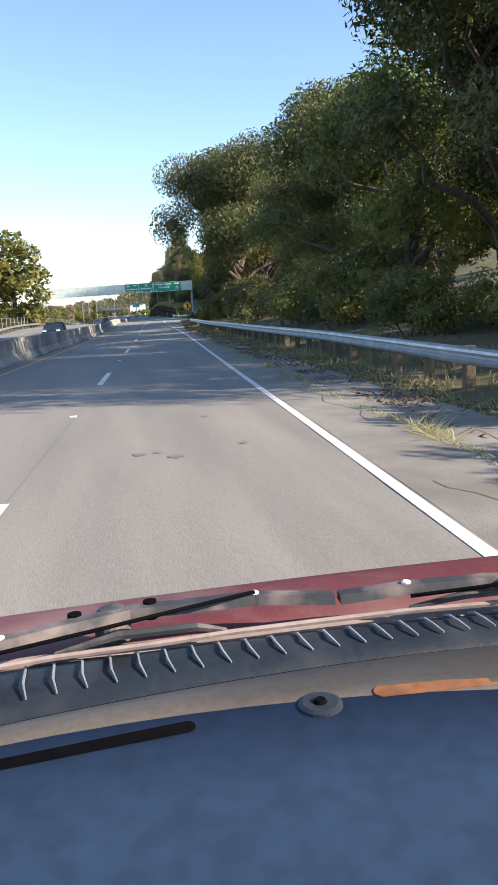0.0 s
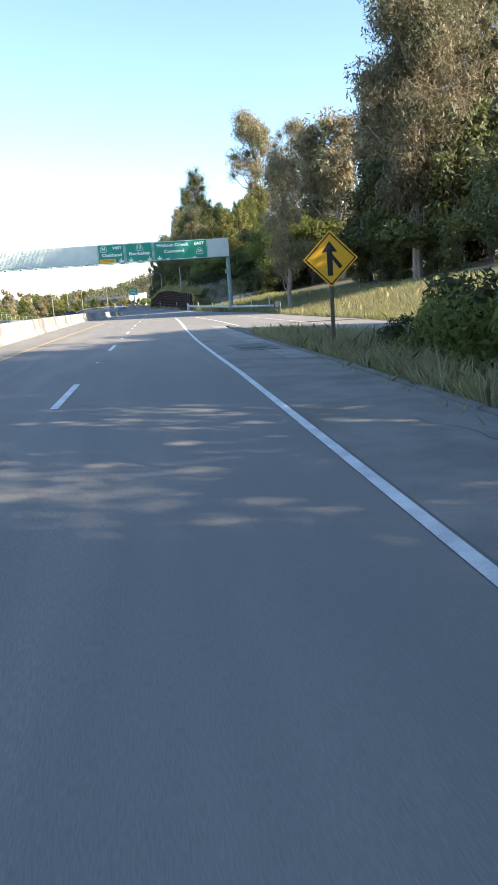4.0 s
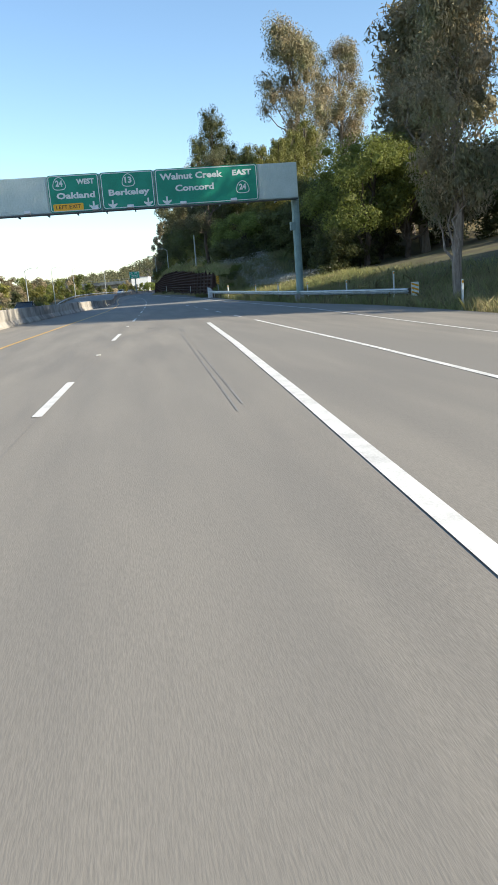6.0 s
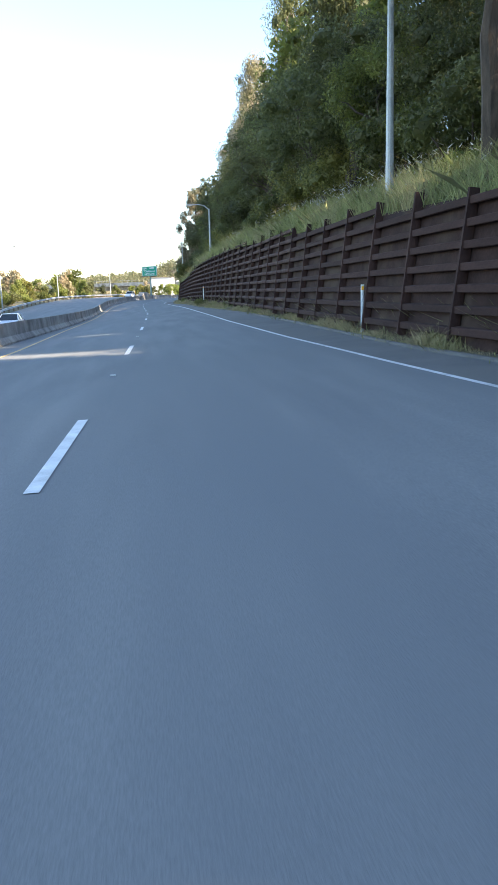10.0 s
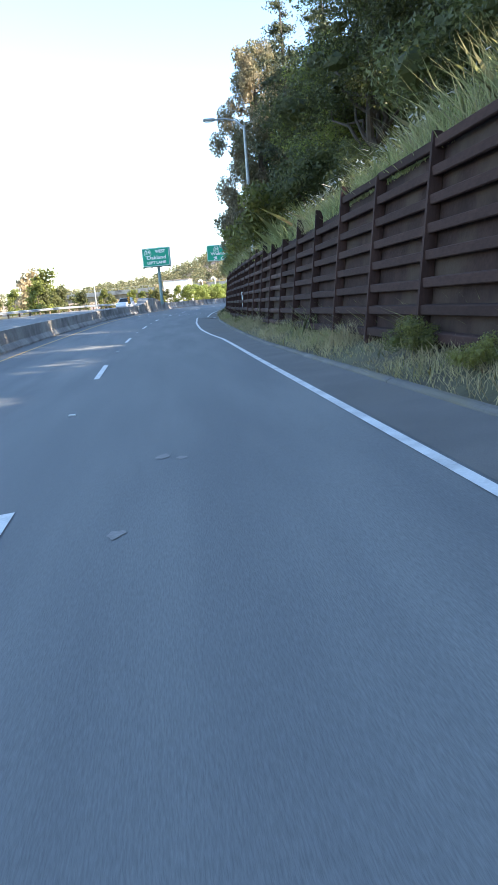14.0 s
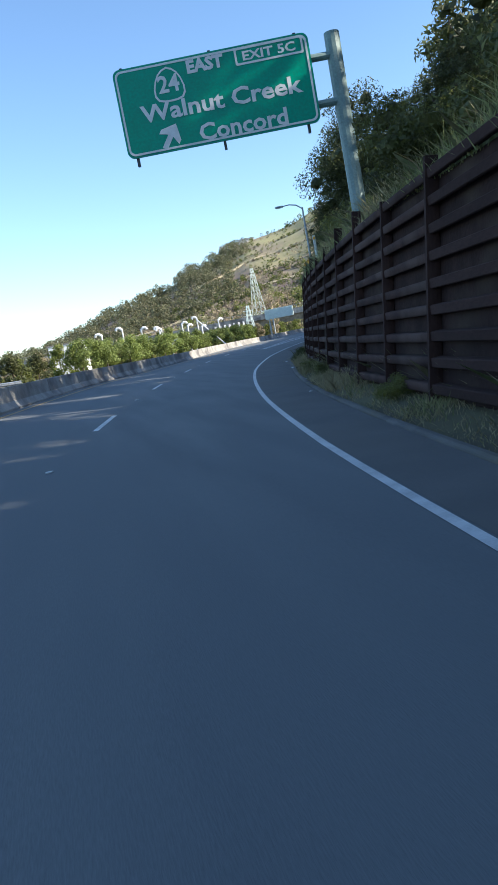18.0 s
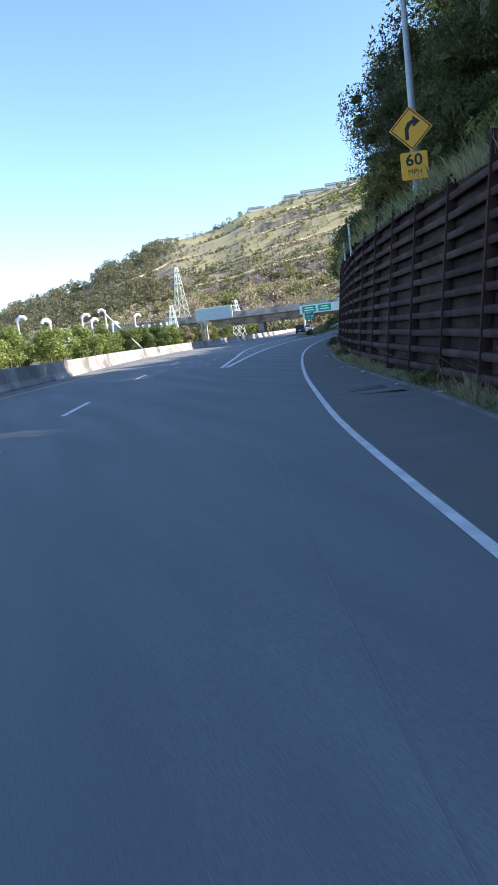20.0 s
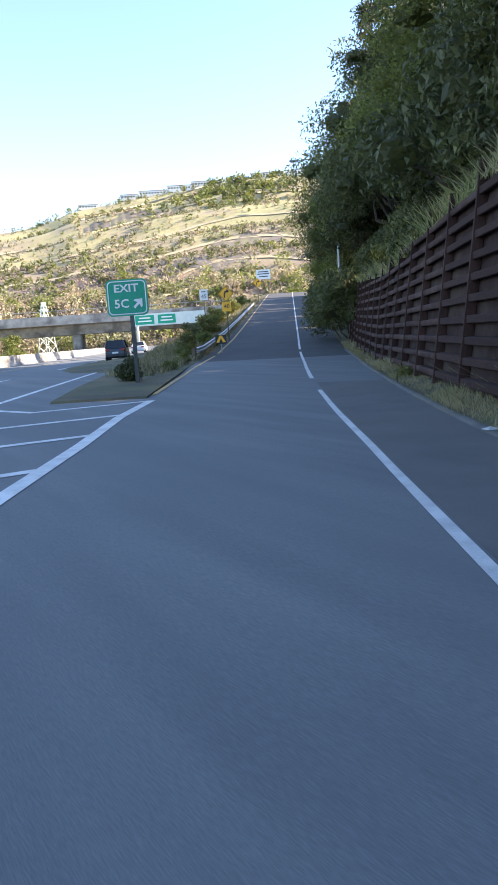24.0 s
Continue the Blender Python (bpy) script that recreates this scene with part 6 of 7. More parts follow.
M["patch"] = mat("pale_patch", (0.28, 0.27, 0.255), (0.235, 0.228, 0.218), 0.85, scale=3, fine=30)


def loop(s, d, L=1.9, w=1.75, mt="seal"):
    c = 0.35
    p = [(s, d - w / 2 + c), (s + c, d - w / 2), (s + L - c, d - w / 2), (s + L, d - w / 2 + c), (s + L, d + w / 2 - c), (s + L - c, d + w / 2), (s + c, d + w / 2), (s, d + w / 2 - c), (s, d - w / 2 + c)]
    outline("detector_loop", p, 0.05, M[mt], "pale sealed saw cut of a traffic detector loop")


for s, d in ((398.0, -0.15), (404.3, -0.15), (399.6, -4.4), (405.8, -4.4)):
    loop(s, d)
outline("loop_lead", [(402.2, -3.4), (402.6, -2.1), (401.6, 1.5), (401.6, 2.4)], 0.045, M["seal"], "pale sealed saw cut between the detector loops")
outline("loop_lead", [(399.9, 0.7), (401.3, 1.3)], 0.045, M["seal"], "pale sealed saw cut between the detector loops")
outline("loop_lead", [(401.5, -5.2), (402.6, -2.1), (405.8, -3.4)], 0.045, M["seal"], "pale sealed saw cut between the detector loops")
loop(216.2, 0.55, mt="patch")
loop(216.2, -3.0)
for s in (508, 511.5):
    outline("loop_lead", [(s, -1.2), (s + 0.6, 1.6)], 0.02, M["patch"], "pale sealed saw cut across the lane")
for s, d in ((494.6, -4.35), (500.9, -4.85)):
    loop(s, d)

M["skid"] = mat("tyre_skid", (0.169, 0.163, 0.156), (0.234, 0.227, 0.216), 0.8, scale=1.5, fine=30, stretch=(2, 0.4, 1))
for s0, s1, da, db, w in ((214.5, 229, -1.57, -1.92, 0.2), (214.5, 229.5, 0.29, 0.09, 0.2), (148.4, 164.7, 0.8, 0.57, 0.03), (149, 158, 0.92, 0.78, 0.03), (166.2, 168, 0.74, 0.66, 0.04), (166.4, 168, 0.64, 0.58, 0.03), (166, 168, -0.7, -0.6, 0.045)):
    ribs = ((-0.36, 0.2, 0.0), (-0.12, 0.22, 0.9), (0.12, 0.22, 0.35), (0.36, 0.2, 1.3)) if w > 0.1 else ((0, 1, 0),)
    for off, k, cut in ribs:
        line_strip("skid_mark", s0 + cut, s1 - cut * 1.5, table((s0, da + off * w), (s1, db + off * w)), w * k, M["skid"], "dark tyre skid mark on the lane", z=0.005)
line_strip("paving_joint", 452, 500, table((452, 0.62), (461.7, 0.46), (465.3, 0.28), (473, -0.2), (478, -0.67), (500, -1.6)), 0.009, M["skid"], "worn joint in the paving", z=0.004)
line_strip("lane_joint", -60, 235, lambda s: dash_d(s) + 0.03, 0.008, M["skid"], "tarred joint between the lanes", z=0.004)
M["stain"] = mat("oil_stain", (0.145, 0.14, 0.135), (0.19, 0.185, 0.178), 0.7, scale=3, fine=30)
sr = random.Random(14)


def blot(s, d, r, material, label):
    bm = bmesh.new()
    n = 14
    bm.faces.new([bm.verts.new(rd(s + r * (1 + 0.35 * sr.uniform(-1, 1)) * math.sin(6.283 * k / n) * 1.5, d + r * (1 + 0.35 * sr.uniform(-1, 1)) * math.cos(6.283 * k / n), 0.006).tolist()) for k in range(n)])
    tagged(new("stain", bm_mesh("stain", bm, material)), label, "road stain", kind="structure")


for s, d, r in ((170, -0.5, 0.11), (170.2, -0.2, 0.1), (170.8, 1.25, 0.1), (170.6, 1.6, 0.09), (167.5, -0.55, 0.1), (169, 0.3, 0.06), (168.5, -0.1, 0.05), (8.2, -0.3, 0.07), (8.0, 0.1, 0.08), (8.3, -0.1, 0.05), (8.6, 0.9, 0.06), (11, 0.6, 0.05)):
    blot(s, d, r, M["stain"], "dark oil drip stain on the lane")
for s, d, r in ((329.4, -0.2, 0.07), (329.2, -0.02, 0.05), (327, -0.55, 0.06), (349.5, -0.3, 0.04), (520, 0.2, 0.04)):
    blot(s, d, r, M["patch"], "pale scuff on the asphalt")
# raised pavement markers
for k in range(-3, 32):
    s = 6.3 + 14.63 * k + 5.5
    bm = bmesh.new()
    box(bm, (0.11, 0.1, 0.02), at(s, float(dash_d(s)), 0.012), 0.006)
    tagged(new("pavement_marker", bm_mesh("pavement_marker", bm, M["paint"])), "small white raised pavement marker", "road marking", kind="structure")

# cracks and patches in the shoulder
cr = random.Random(8)
for k in range(30):
    s, d = 3 + 3.3 * k, 2.5 + cr.uniform(0, 1.0)
    pts = [(s, d)]
    for i in range(9):
        pts.append((pts[-1][0] + cr.uniform(0.15, 0.55), pts[-1][1] + cr.uniform(-0.16, 0.17)))
    outline("crack", pts, 0.011, M["tar"], "dark thin crack in the shoulder")
for s0, s1, ef, mt, label in ((-60, 141, edge_d, "shoulder", "cracked weathered shoulder paving"), (234, 566, edge2_d, "shoulder_dark", "darker shoulder paving beside the lane")):
    rows = [rd(s, np.linspace(float(ef(s)) + 0.09, float(pave_d(s)) - 0.01, 4), 0.004) for s in np.arange(s0, s1, 2.0)]
    strip("shoulder", rows, M[mt], label, "shoulder")

# drain with grate, beside the wall
def storm_drain(s, d):
    ob = empty("storm_drain", at(s, d, 0.006), "storm drain with an iron grate in a concrete apron", "storm drain", kind="structure")
    bm = bmesh.new()
    box(bm, (1.3, 3.4, 0.014), pose(0.25, 1.0, 0.0))
    part("apron", bm, M["kerb"], ob)
    for k in range(14):
        bm = bmesh.new()
        box(bm, (0.025, 0.9, 0.012), pose(-0.2 + 0.06 * k, 0.6, 0.018))
        part("grate_bar", bm, M["dark_steel"], ob)
    bm = bmesh.new()
    box(bm, (0.92, 0.98, 0.008), pose(0.19, 0.6, 0.008))
    part("pit", bm, M["sign_black"], ob)


storm_drain(382.4, 2.05)
storm_drain(471.4, 2.75)
storm_drain(536.2, 1.95)
storm_drain(116.8, 2.85)


rows = [rd(s, np.linspace(float(pave_d(s)) + 0.12, float(ramp_left(s)) - 0.02, 4), 0.05) for s in np.arange(125, 141.1, 1.0)]
strip("gutter", [rd(s, np.linspace(float(pave_d(s)) - 0.85, float(pave_d(s)) - 0.02, 3), 0.0) for s in np.arange(112, 141.1, 1.0)], M["gutter"], "pale worn concrete gutter beside the ramp island", "gutter", zoff=0.012)
strip("island_nose", rows, M["kerb"], "cracked pale concrete nose of the ramp island", "traffic island")


# ---------------- guard rails ----------------
W_BEAM = [(0.0, -0.155), (-0.07, -0.12), (-0.08, -0.07), (-0.015, -0.02), (-0.015, 0.02), (-0.08, 0.07), (-0.07, 0.12), (0.0, 0.155), (0.02, 0.155), (-0.05, 0.11), (-0.055, 0.075), (0.008, 0.025), (0.008, -0.025), (-0.055, -0.075), (-0.05, -0.11), (0.02, -0.155)]


def guard_rail(s0, s1, dfun, zfun, label, side=1, step=3.81, height=0.57):
    ob = empty("guard_rail", Matrix(), label, "guard rail")
    ss = np.arange(s0, s1, step)
    for a in ss:
        b = min(a + step, s1)
        bm = bmesh.new()
        secs = []
        for s in np.linspace(a, b, 3):
            c = rd(s, float(dfun(s)), float(zfun(s)) + height)
            u = (rd(s, 1.0) - rd(s, 0.0)) * side
            secs.append([Vector((c + u * x).tolist()) + Vector((0, 0, z)) for x, z in W_BEAM])
        part("rail", loft(bm, secs), M["galv"], ob)
    for s in np.arange(s0 + 0.3, s1, step / 2):
        bm = bmesh.new()
        box(bm, (0.18, 0.2, height + 0.5), at(s, float(dfun(s)) + side * 0.2, float(zfun(s)) + (height + 0.5) / 2 - 0.35), 0.01)
        part("post", bm, M["post_wood"], ob)
    return ob


zero = lambda s: 0.0
guard_rail(-18, 92.5, table((-20, 6.0), (11, 5.25), (24, 5.1), (40, 4.5), (65, 4.0), (92, 4.1)), zero, "weathered galvanised guard rail on wooden posts below the trees")
rail2 = table((179, 13.8), (185, 11.9), (190, 10.2), (196, 9.2), (212, 7.7), (217, 7.2), (223, 6.75), (229, 6.45))
guard_rail(180, 228.3, rail2, lambda s: 0.08, "galvanised guard rail in front of the grassy slope")
guard_rail(586, 660, lambda s: -4.95, lambda s: float(road_z(s)), "galvanised guard rail along the climbing exit ramp", -1)
guard_rail(-40, 480, lambda s: float(barrier_d(s)) - 14.4, zero, "far guard rail beyond the opposite carriageway", -1, 7.62)

# block and marker at the wall's end
blk = empty("end_block", at(228.7, 6.5, 0), "white-painted concrete block at the start of the wall", "concrete block", kind="structure")
bm = bmesh.new()
plate(bm, [(-0.3, -0.1), (0.55, -0.1), (0.55, 0.62), (0.25, 0.75), (-0.05, 1.15), (-0.3, 1.2)], 0.7)
part("block", bm, M["white"], blk)
mk = empty("hazard_marker", at(226.0, 7.15, 0), "black and yellow striped hazard marker on a post", "road sign")
p = part("plate", plate(bmesh.new(), rounded(0.34, 0.95, 0.03, 0, 1.95), 0.012), M["sign_black"], mk)
for k in range(5):
    z = 1.52 + 0.19 * k
    part("stripe", plate(bmesh.new(), [(-0.16, z + 0.12), (0.16, z - 0.06), (0.16, z + 0.04), (-0.16, z + 0.22)], 0.004, Matrix.Translation((0, -0.006, 0))), M["sign_yellow"], p)
bm = bmesh.new()
box(bm, (0.07, 0.07, 2.3), pose(0, 0.06, 1.15))
part("post", bm, M["pole"], mk)


def delineator(m, h=1.2, wood=False, label="white plastic delineator post in the verge"):
    ob = empty("delineator", m, label, "delineator")
    bm = bmesh.new()
    loft(bm, [[Vector((x, y, z)) for x, y in ((-0.05, 0.0), (-0.02, -0.02), (0.02, -0.02), (0.05, 0.0), (0.0, 0.02))] for z in (-0.3, h)])
    part("post", bm, M["sign_white"], ob)
    bm = bmesh.new()
    box(bm, (0.07, 0.006, 0.1), pose(0, -0.027, h - 0.1))
    part("reflector", bm, M["sign_yellow"], ob)
    return ob


for s, d, h in ((181.7, 13.2, 1.7), (187, 11.8, 1.4), (192.5, 10.4, 1.4), (199, 9.4, 1.4), (206, 8.6, 1.4), (217, 7.3, 1.4), (251.7, 5.55, 1.3), (305.5, 4.4, 1.5), (366, 4.05, 1.5), (170.3, 12.6, 1.3)):
    delineator(at(s, d, float(ground_z(s, d)) - 0.05), h)
em = empty("rail_end_marker", at(179.7, 13.75, 0), "orange and white striped marker at the rail's end", "road sign")
p = part("plate", plate(bmesh.new(), rounded(0.42, 0.75, 0.04, 0, 0.75), 0.02), M["sign_white"], em)
for k in range(3):
    z = 0.42 + 0.22 * k
    part("stripe", plate(bmesh.new(), [(-0.2, z + 0.14), (0.2, z), (0.2, z + 0.1), (-0.2, z + 0.24)], 0.004, Matrix.Translation((0, -0.006, 0))), M["sign_yellow"], p)
bm = bmesh.new()
box(bm, (0.15, 0.15, 1.1), pose(0, 0.12, 0.45), 0.01)
part("post", bm, M["post_wood"], em)
# thin white markers standing on top of the wall
for s in (406, 438, 489, 494):
    delineator(at(s, float(wall_d(s)) + 0.45, float(wall_top(s)) - 0.2), 1.1, label="thin white marker post on the wall's top")
# striped marker in front of the sign post housing, and the marker at the ramp's nose
hm = empty("hazard_marker", at(408, float(barrier_d(408)) - 0.05, 0.9), "black and yellow striped hazard marker on the barrier", "road sign")
p = part("plate", plate(bmesh.new(), rounded(0.32, 0.8, 0.03, 0, 0.75), 0.012), M["sign_black"], hm)
for k in range(4):
    z = 0.42 + 0.19 * k
    part("stripe", plate(bmesh.new(), [(-0.15, z - 0.03), (0.15, z + 0.12), (0.15, z + 0.21), (-0.15, z + 0.06)], 0.004, Matrix.Translation((0, -0.006, 0))), M["sign_yellow"], p)
bm = bmesh.new()
box(bm, (0.06, 0.06, 1.1), pose(0, 0.05, 0.5))
part("post", bm, M["pole"], hm)
chev = empty("chevron_marker", at(592, -4.0, float(road_z(592)) - 0.2), "black and yellow chevron marker at the ramp's edge", "road sign")
p = part("plate", plate(bmesh.new(), rounded(0.75, 0.6, 0.03, 0, 1.1), 0.012), M["sign_black"], chev)
part("stripe", plate(bmesh.new(), [(-0.33, 0.9), (-0.12, 0.9), (0.0, 1.2), (0.12, 0.9), (0.33, 0.9), (0.08, 1.36), (-0.08, 1.36)], 0.004, Matrix.Translation((0, -0.006, 0))), M["sign_yellow"], p)
bm = bmesh.new()
box(bm, (0.07, 0.07, 1.3), pose(0, 0.06, 0.55))
part("post", bm, M["pole"], chev)
sp = empty("speed_sign", at(629, -9.2, float(ground_z(629, -9.2)) - 0.2), "small white 45 speed sign on a post", "road sign")
p = part("plate", plate(bmesh.new(), rounded(0.95, 1.25, 0.05, 0, 4.2), 0.012), M["sign_white"], sp)
lettering("45", 0.46, 0, 3.8, -0.006, p, M["sign_black"], 0.62)
part("writing_bar", plate(bmesh.new(), rounded(0.5, 0.1, 0.02, 0, 4.55), 0.004, Matrix.Translation((0, -0.006, 0))), M["sign_black"], p)
bm = bmesh.new()
box(bm, (0.08, 0.08, 4.8), pose(0, 0.06, 2.3))
part("post", bm, M["post_wood"], sp)
# nose of the gore: a low island of broken earth with kerbs
bm = bmesh.new()
edge = [(561.0, -3.5), (560.5, -6.0), (567, -7.0), (576, -8.0), (590, -9.4), (590, -4.9), (577, -4.5)]
top = [bm.verts.new(rd(s, d, 0.06 + float(road_z(s)) * 0.6).tolist()) for s, d in edge]
low = [bm.verts.new(rd(s + (-0.3 if s < 562 else 0), d, -0.05).tolist()) for s, d in edge]
bm.faces.new(top)
for k in range(len(edge)):
    bm.faces.new((top[k], low[k], low[(k + 1) % len(edge)], top[(k + 1) % len(edge)]))
tagged(new("gore_island", bm_mesh("gore_island", bm, M["soil"])), "low earth island with broken kerb at the gore", "traffic island", kind="structure")
lr = random.Random(31)
for k in range(26):
    s = lr.uniform(380, 560)
    bm = bmesh.new()
    r = bmesh.ops.create_icosphere(bm, subdivisions=1, radius=lr.uniform(0.05, 0.13))["verts"]
    for v in r:
        v.co = Vector((v.co.x * lr.uniform(0.7, 1.5), v.co.y * lr.uniform(0.7, 1.4), abs(v.co.z) * 0.6))
    ob = new("litter", bm_mesh("litter", bm, M["litter"]))
    ob.matrix_world = at(s, float(pave_d(s)) - lr.uniform(-0.3, 0.35), 0.0 if s < 500 else 0.01, lr.uniform(0, 360))
    tagged(ob, "crumpled white litter beside the kerb", "litter")


# ---------------- distance: overpass, substation, pylons, board, houses ----------------
def frame_at(x, y, z, yaw):
    return pose(x, y, z, 0, 0, yaw)


ov = empty("overpass", frame_at(156, 745, -1.3, -27) @ Matrix.Diagonal((1.86, 1.86, 1.86, 1)), "grey concrete highway overpass on round columns", "bridge", kind="structure")
bm = bmesh.new()
loft(bm, [[Vector((x, y, z)) for y, z in ((-5.5, 5.9), (-5.5, 5.3), (-4.0, 5.1), (-3.2, 3.7), (3.2, 3.7), (4.0, 5.1), (5.5, 5.3), (5.5, 5.9))] for x in (-150, -40, 30, 60)])
part("deck", bm, M["concrete"], ov)
for y in (-5.35, 5.35):
    bm = bmesh.new()
    box(bm, (210, 0.25, 0.8), pose(-45, y, 6.3))
    part("parapet", bm, M["concrete"], ov)
for x in np.arange(-148, 60, 2.4):
    bm = bmesh.new()
    box(bm, (0.08, 0.08, 0.9), pose(x, -5.35, 7.1))
    part("railing_post", bm, M["pole"], ov)
bm = bmesh.new()
box(bm, (210, 0.06, 0.06), pose(-45, -5.35, 7.5))
part("rail", bm, M["pole"], ov)
for x in (-72, -36, -9, 14):
    for y in (-2.2, 2.2):
        bm = bmesh.new()
        tube(bm, [(x, y, -0.5), (x, y, 3.9)], 0.75, 14)
        part("column", bm, M["concrete"], ov)
bm = bmesh.new()
loft(bm, [[Vector((x, y, z)) for y, z in ((-7, -0.5), (-7, 0.2), (-4, 3.8), (4, 3.8), (7, 0.2), (7, -0.5))] for x in (17, 24)])
part("abutment", bm, M["concrete"], ov)
os2 = empty("overhead_sign", frame_at(159, 728, -0.9, -27) @ Matrix.Diagonal((1.5, 1.5, 1.5, 1)), "row of green and white guide signs on the bridge approach", "road sign")
board = part("sign_panel", plate(bmesh.new(), rounded(14.0, 2.3, 0.12, 0.3, 6.1), 0.06), M["panel_pale"], os2)
for x, w in ((-4.2, 3.6), (0.0, 3.4)):
    p = part("green_panel", plate(bmesh.new(), rounded(w, 1.7, 0.1, x, 6.1), 0.02, Matrix.Translation((0, -0.024, 0))), M["sign_green"], board)
for x, z, w in ((-4.2, 6.45, 2.2), (-4.2, 5.85, 2.6), (0.0, 6.45, 2.0), (0.0, 5.85, 2.4)):
    part("writing_bar", plate(bmesh.new(), rounded(w, 0.25, 0.03, x, z), 0.006, Matrix.Translation((0, -0.034, 0))), M["sign_white"], board)
bm = bmesh.new()
tube(bm, [(-5.7, 0.4, -0.2), (-5.7, 0.4, 7.2)], 0.25, 10)
part("post", bm, M["white"], os2)
bm = bmesh.new()
box(bm, (13.8, 0.3, 0.4), pose(0.2, 0.4, 6.1))
part("beam", bm, M["pole"], os2)

bb = empty("blank_sign_back", frame_at(71, 599, 0.35, -30), "pale ribbed back of a large sign on two posts", "road sign")
bm = bmesh.new()
box(bm, (7.6, 0.3, 2.5), pose(0, 0, 6.0), 0.02)
p = part("sign_back", bm, M["panel_pale"], bb)
for x in np.arange(-3.7, 3.75, 0.3):
    bm = bmesh.new()
    box(bm, (0.06, 0.06, 2.4), pose(x, -0.17, 6.0))
    part("rib", bm, M["panel_pale"], p)
for x in (-2.9, -1.9):
    bm = bmesh.new()
    tube(bm, [(x, 0.2, -0.3), (x, 0.2, 5.0)], 0.2, 10)
    part("post", bm, M["pole"], bb)


def pylon(x, y, h, w, yaw, z=-0.5):
    ob = empty("pylon", frame_at(x, y, z, yaw), "pale steel lattice power pylon", "pylon", "power pylons")
    lv = [0, 0.2, 0.38, 0.54, 0.68, 0.8, 0.9, 1.0]
    wid = lambda u: w * (1 - 0.82 * u)
    for sx in (-1, 1):
        for sy in (-1, 1):
            bm = bmesh.new()
            tube(bm, [(sx * wid(0) / 2, sy * wid(0) / 2, 0), (sx * wid(1) / 2, sy * wid(1) / 2, h)], 0.13, 5)
            part("leg", bm, M["panel_pale"], ob)
    for a, b in zip(lv, lv[1:]):
        for f in ((-1, -1, 1, -1), (1, -1, 1, 1), (1, 1, -1, 1), (-1, 1, -1, -1)):
            bm = bmesh.new()
            tube(bm, [(f[0] * wid(a) / 2, f[1] * wid(a) / 2, a * h), (f[2] * wid(b) / 2, f[3] * wid(b) / 2, b * h)], 0.07, 4)
            tube(bm, [(f[2] * wid(a) / 2, f[3] * wid(a) / 2, a * h), (f[0] * wid(b) / 2, f[1] * wid(b) / 2, b * h)], 0.07, 4)
            part("brace", bm, M["panel_pale"], ob)
    for z, L in ((0.72, 5), (0.86, 4)):
        bm = bmesh.new()
        tube(bm, [(-L / 2, 0, z * h), (L / 2, 0, z * h)], 0.1, 5)
        part("cross_arm", bm, M["panel_pale"], ob)


pylon(142, 880, 33, 7.5, 10, 11.0)
pylon(138, 774, 17.5, 4.6, 20)
pylon(87, 693, 14, 4.0, 0)


# white gantries of the substation
def column(m, h, bend, label="white painted steel mast with a round hood"):
    ob = empty("substation_mast", m, label, "mast", "masts of the substation")
    bm = bmesh.new()
    tube(bm, [(0, 0, -0.5), (0, 0, h)], [0.17, 0.13], 10)
    part("mast", bm, M["white"], ob)
    bm = bmesh.new()
    tube(bm, [(0, 0, h - 0.25), (0, 0, h + 0.15), (bend * 0.5, 0, h + 0.5), (bend, 0, h + 0.45), (bend * 1.25, 0, h + 0.1)], [0.16, 0.25, 0.28, 0.26, 0.22], 12)
    part("hood", bm, M["white"], ob)
    return ob


mr = random.Random(4)
for x, y, h in ((45.9, 580.1, 7.8), (52.0, 585.9, 6.7), (26.1, 547.3, 6.9), (30, 552, 6.4), (34.5, 558, 6.0), (40, 566, 6.6), (22, 541, 6.2), (42.5, 574, 6.2), (36, 572, 6.8), (49, 592, 6.0)):
    column(frame_at(x, y, 0, mr.uniform(-20, 20)), h, mr.choice((-0.9, 0.9)))
bm = bmesh.new()
tube(bm, [(45.9, 580.1, 7.6), (50.5, 572.5, 0.3)], 0.13, 8)
tagged(new("raking_strut", bm_mesh("raking_strut", bm, M["white"])), "white raking steel strut of the substation", "strut")
def busbar_frame(m, w):
    """A low steel frame that carries busbars on ribbed insulators."""
    ob = empty("substation", m, "pale steel busbar frame with insulators in the substation", "substation", "busbar frames")
    for y in (0, 3.2):
        for z in (4.0, 4.9):
            bm = bmesh.new()
            box(bm, (w, 0.22, 0.22), pose(0, y, z))
            part("beam", bm, M["panel_pale"], ob)
        for x in np.linspace(-w / 2, w / 2, 4):
            bm = bmesh.new()
            box(bm, (0.25, 0.25, 5.6), pose(x, y, 2.2))
            part("upright", bm, M["panel_pale"], ob)
        for x in np.linspace(-w / 2 + 0.6, w / 2 - 0.6, 7):
            bm = bmesh.new()
            tube(bm, [(x, y, 5.0 + 0.12 * k) for k in range(10)], [0.2 if k % 2 else 0.09 for k in range(10)], 8)
            part("insulator", bm, M["house"], ob)
    return ob


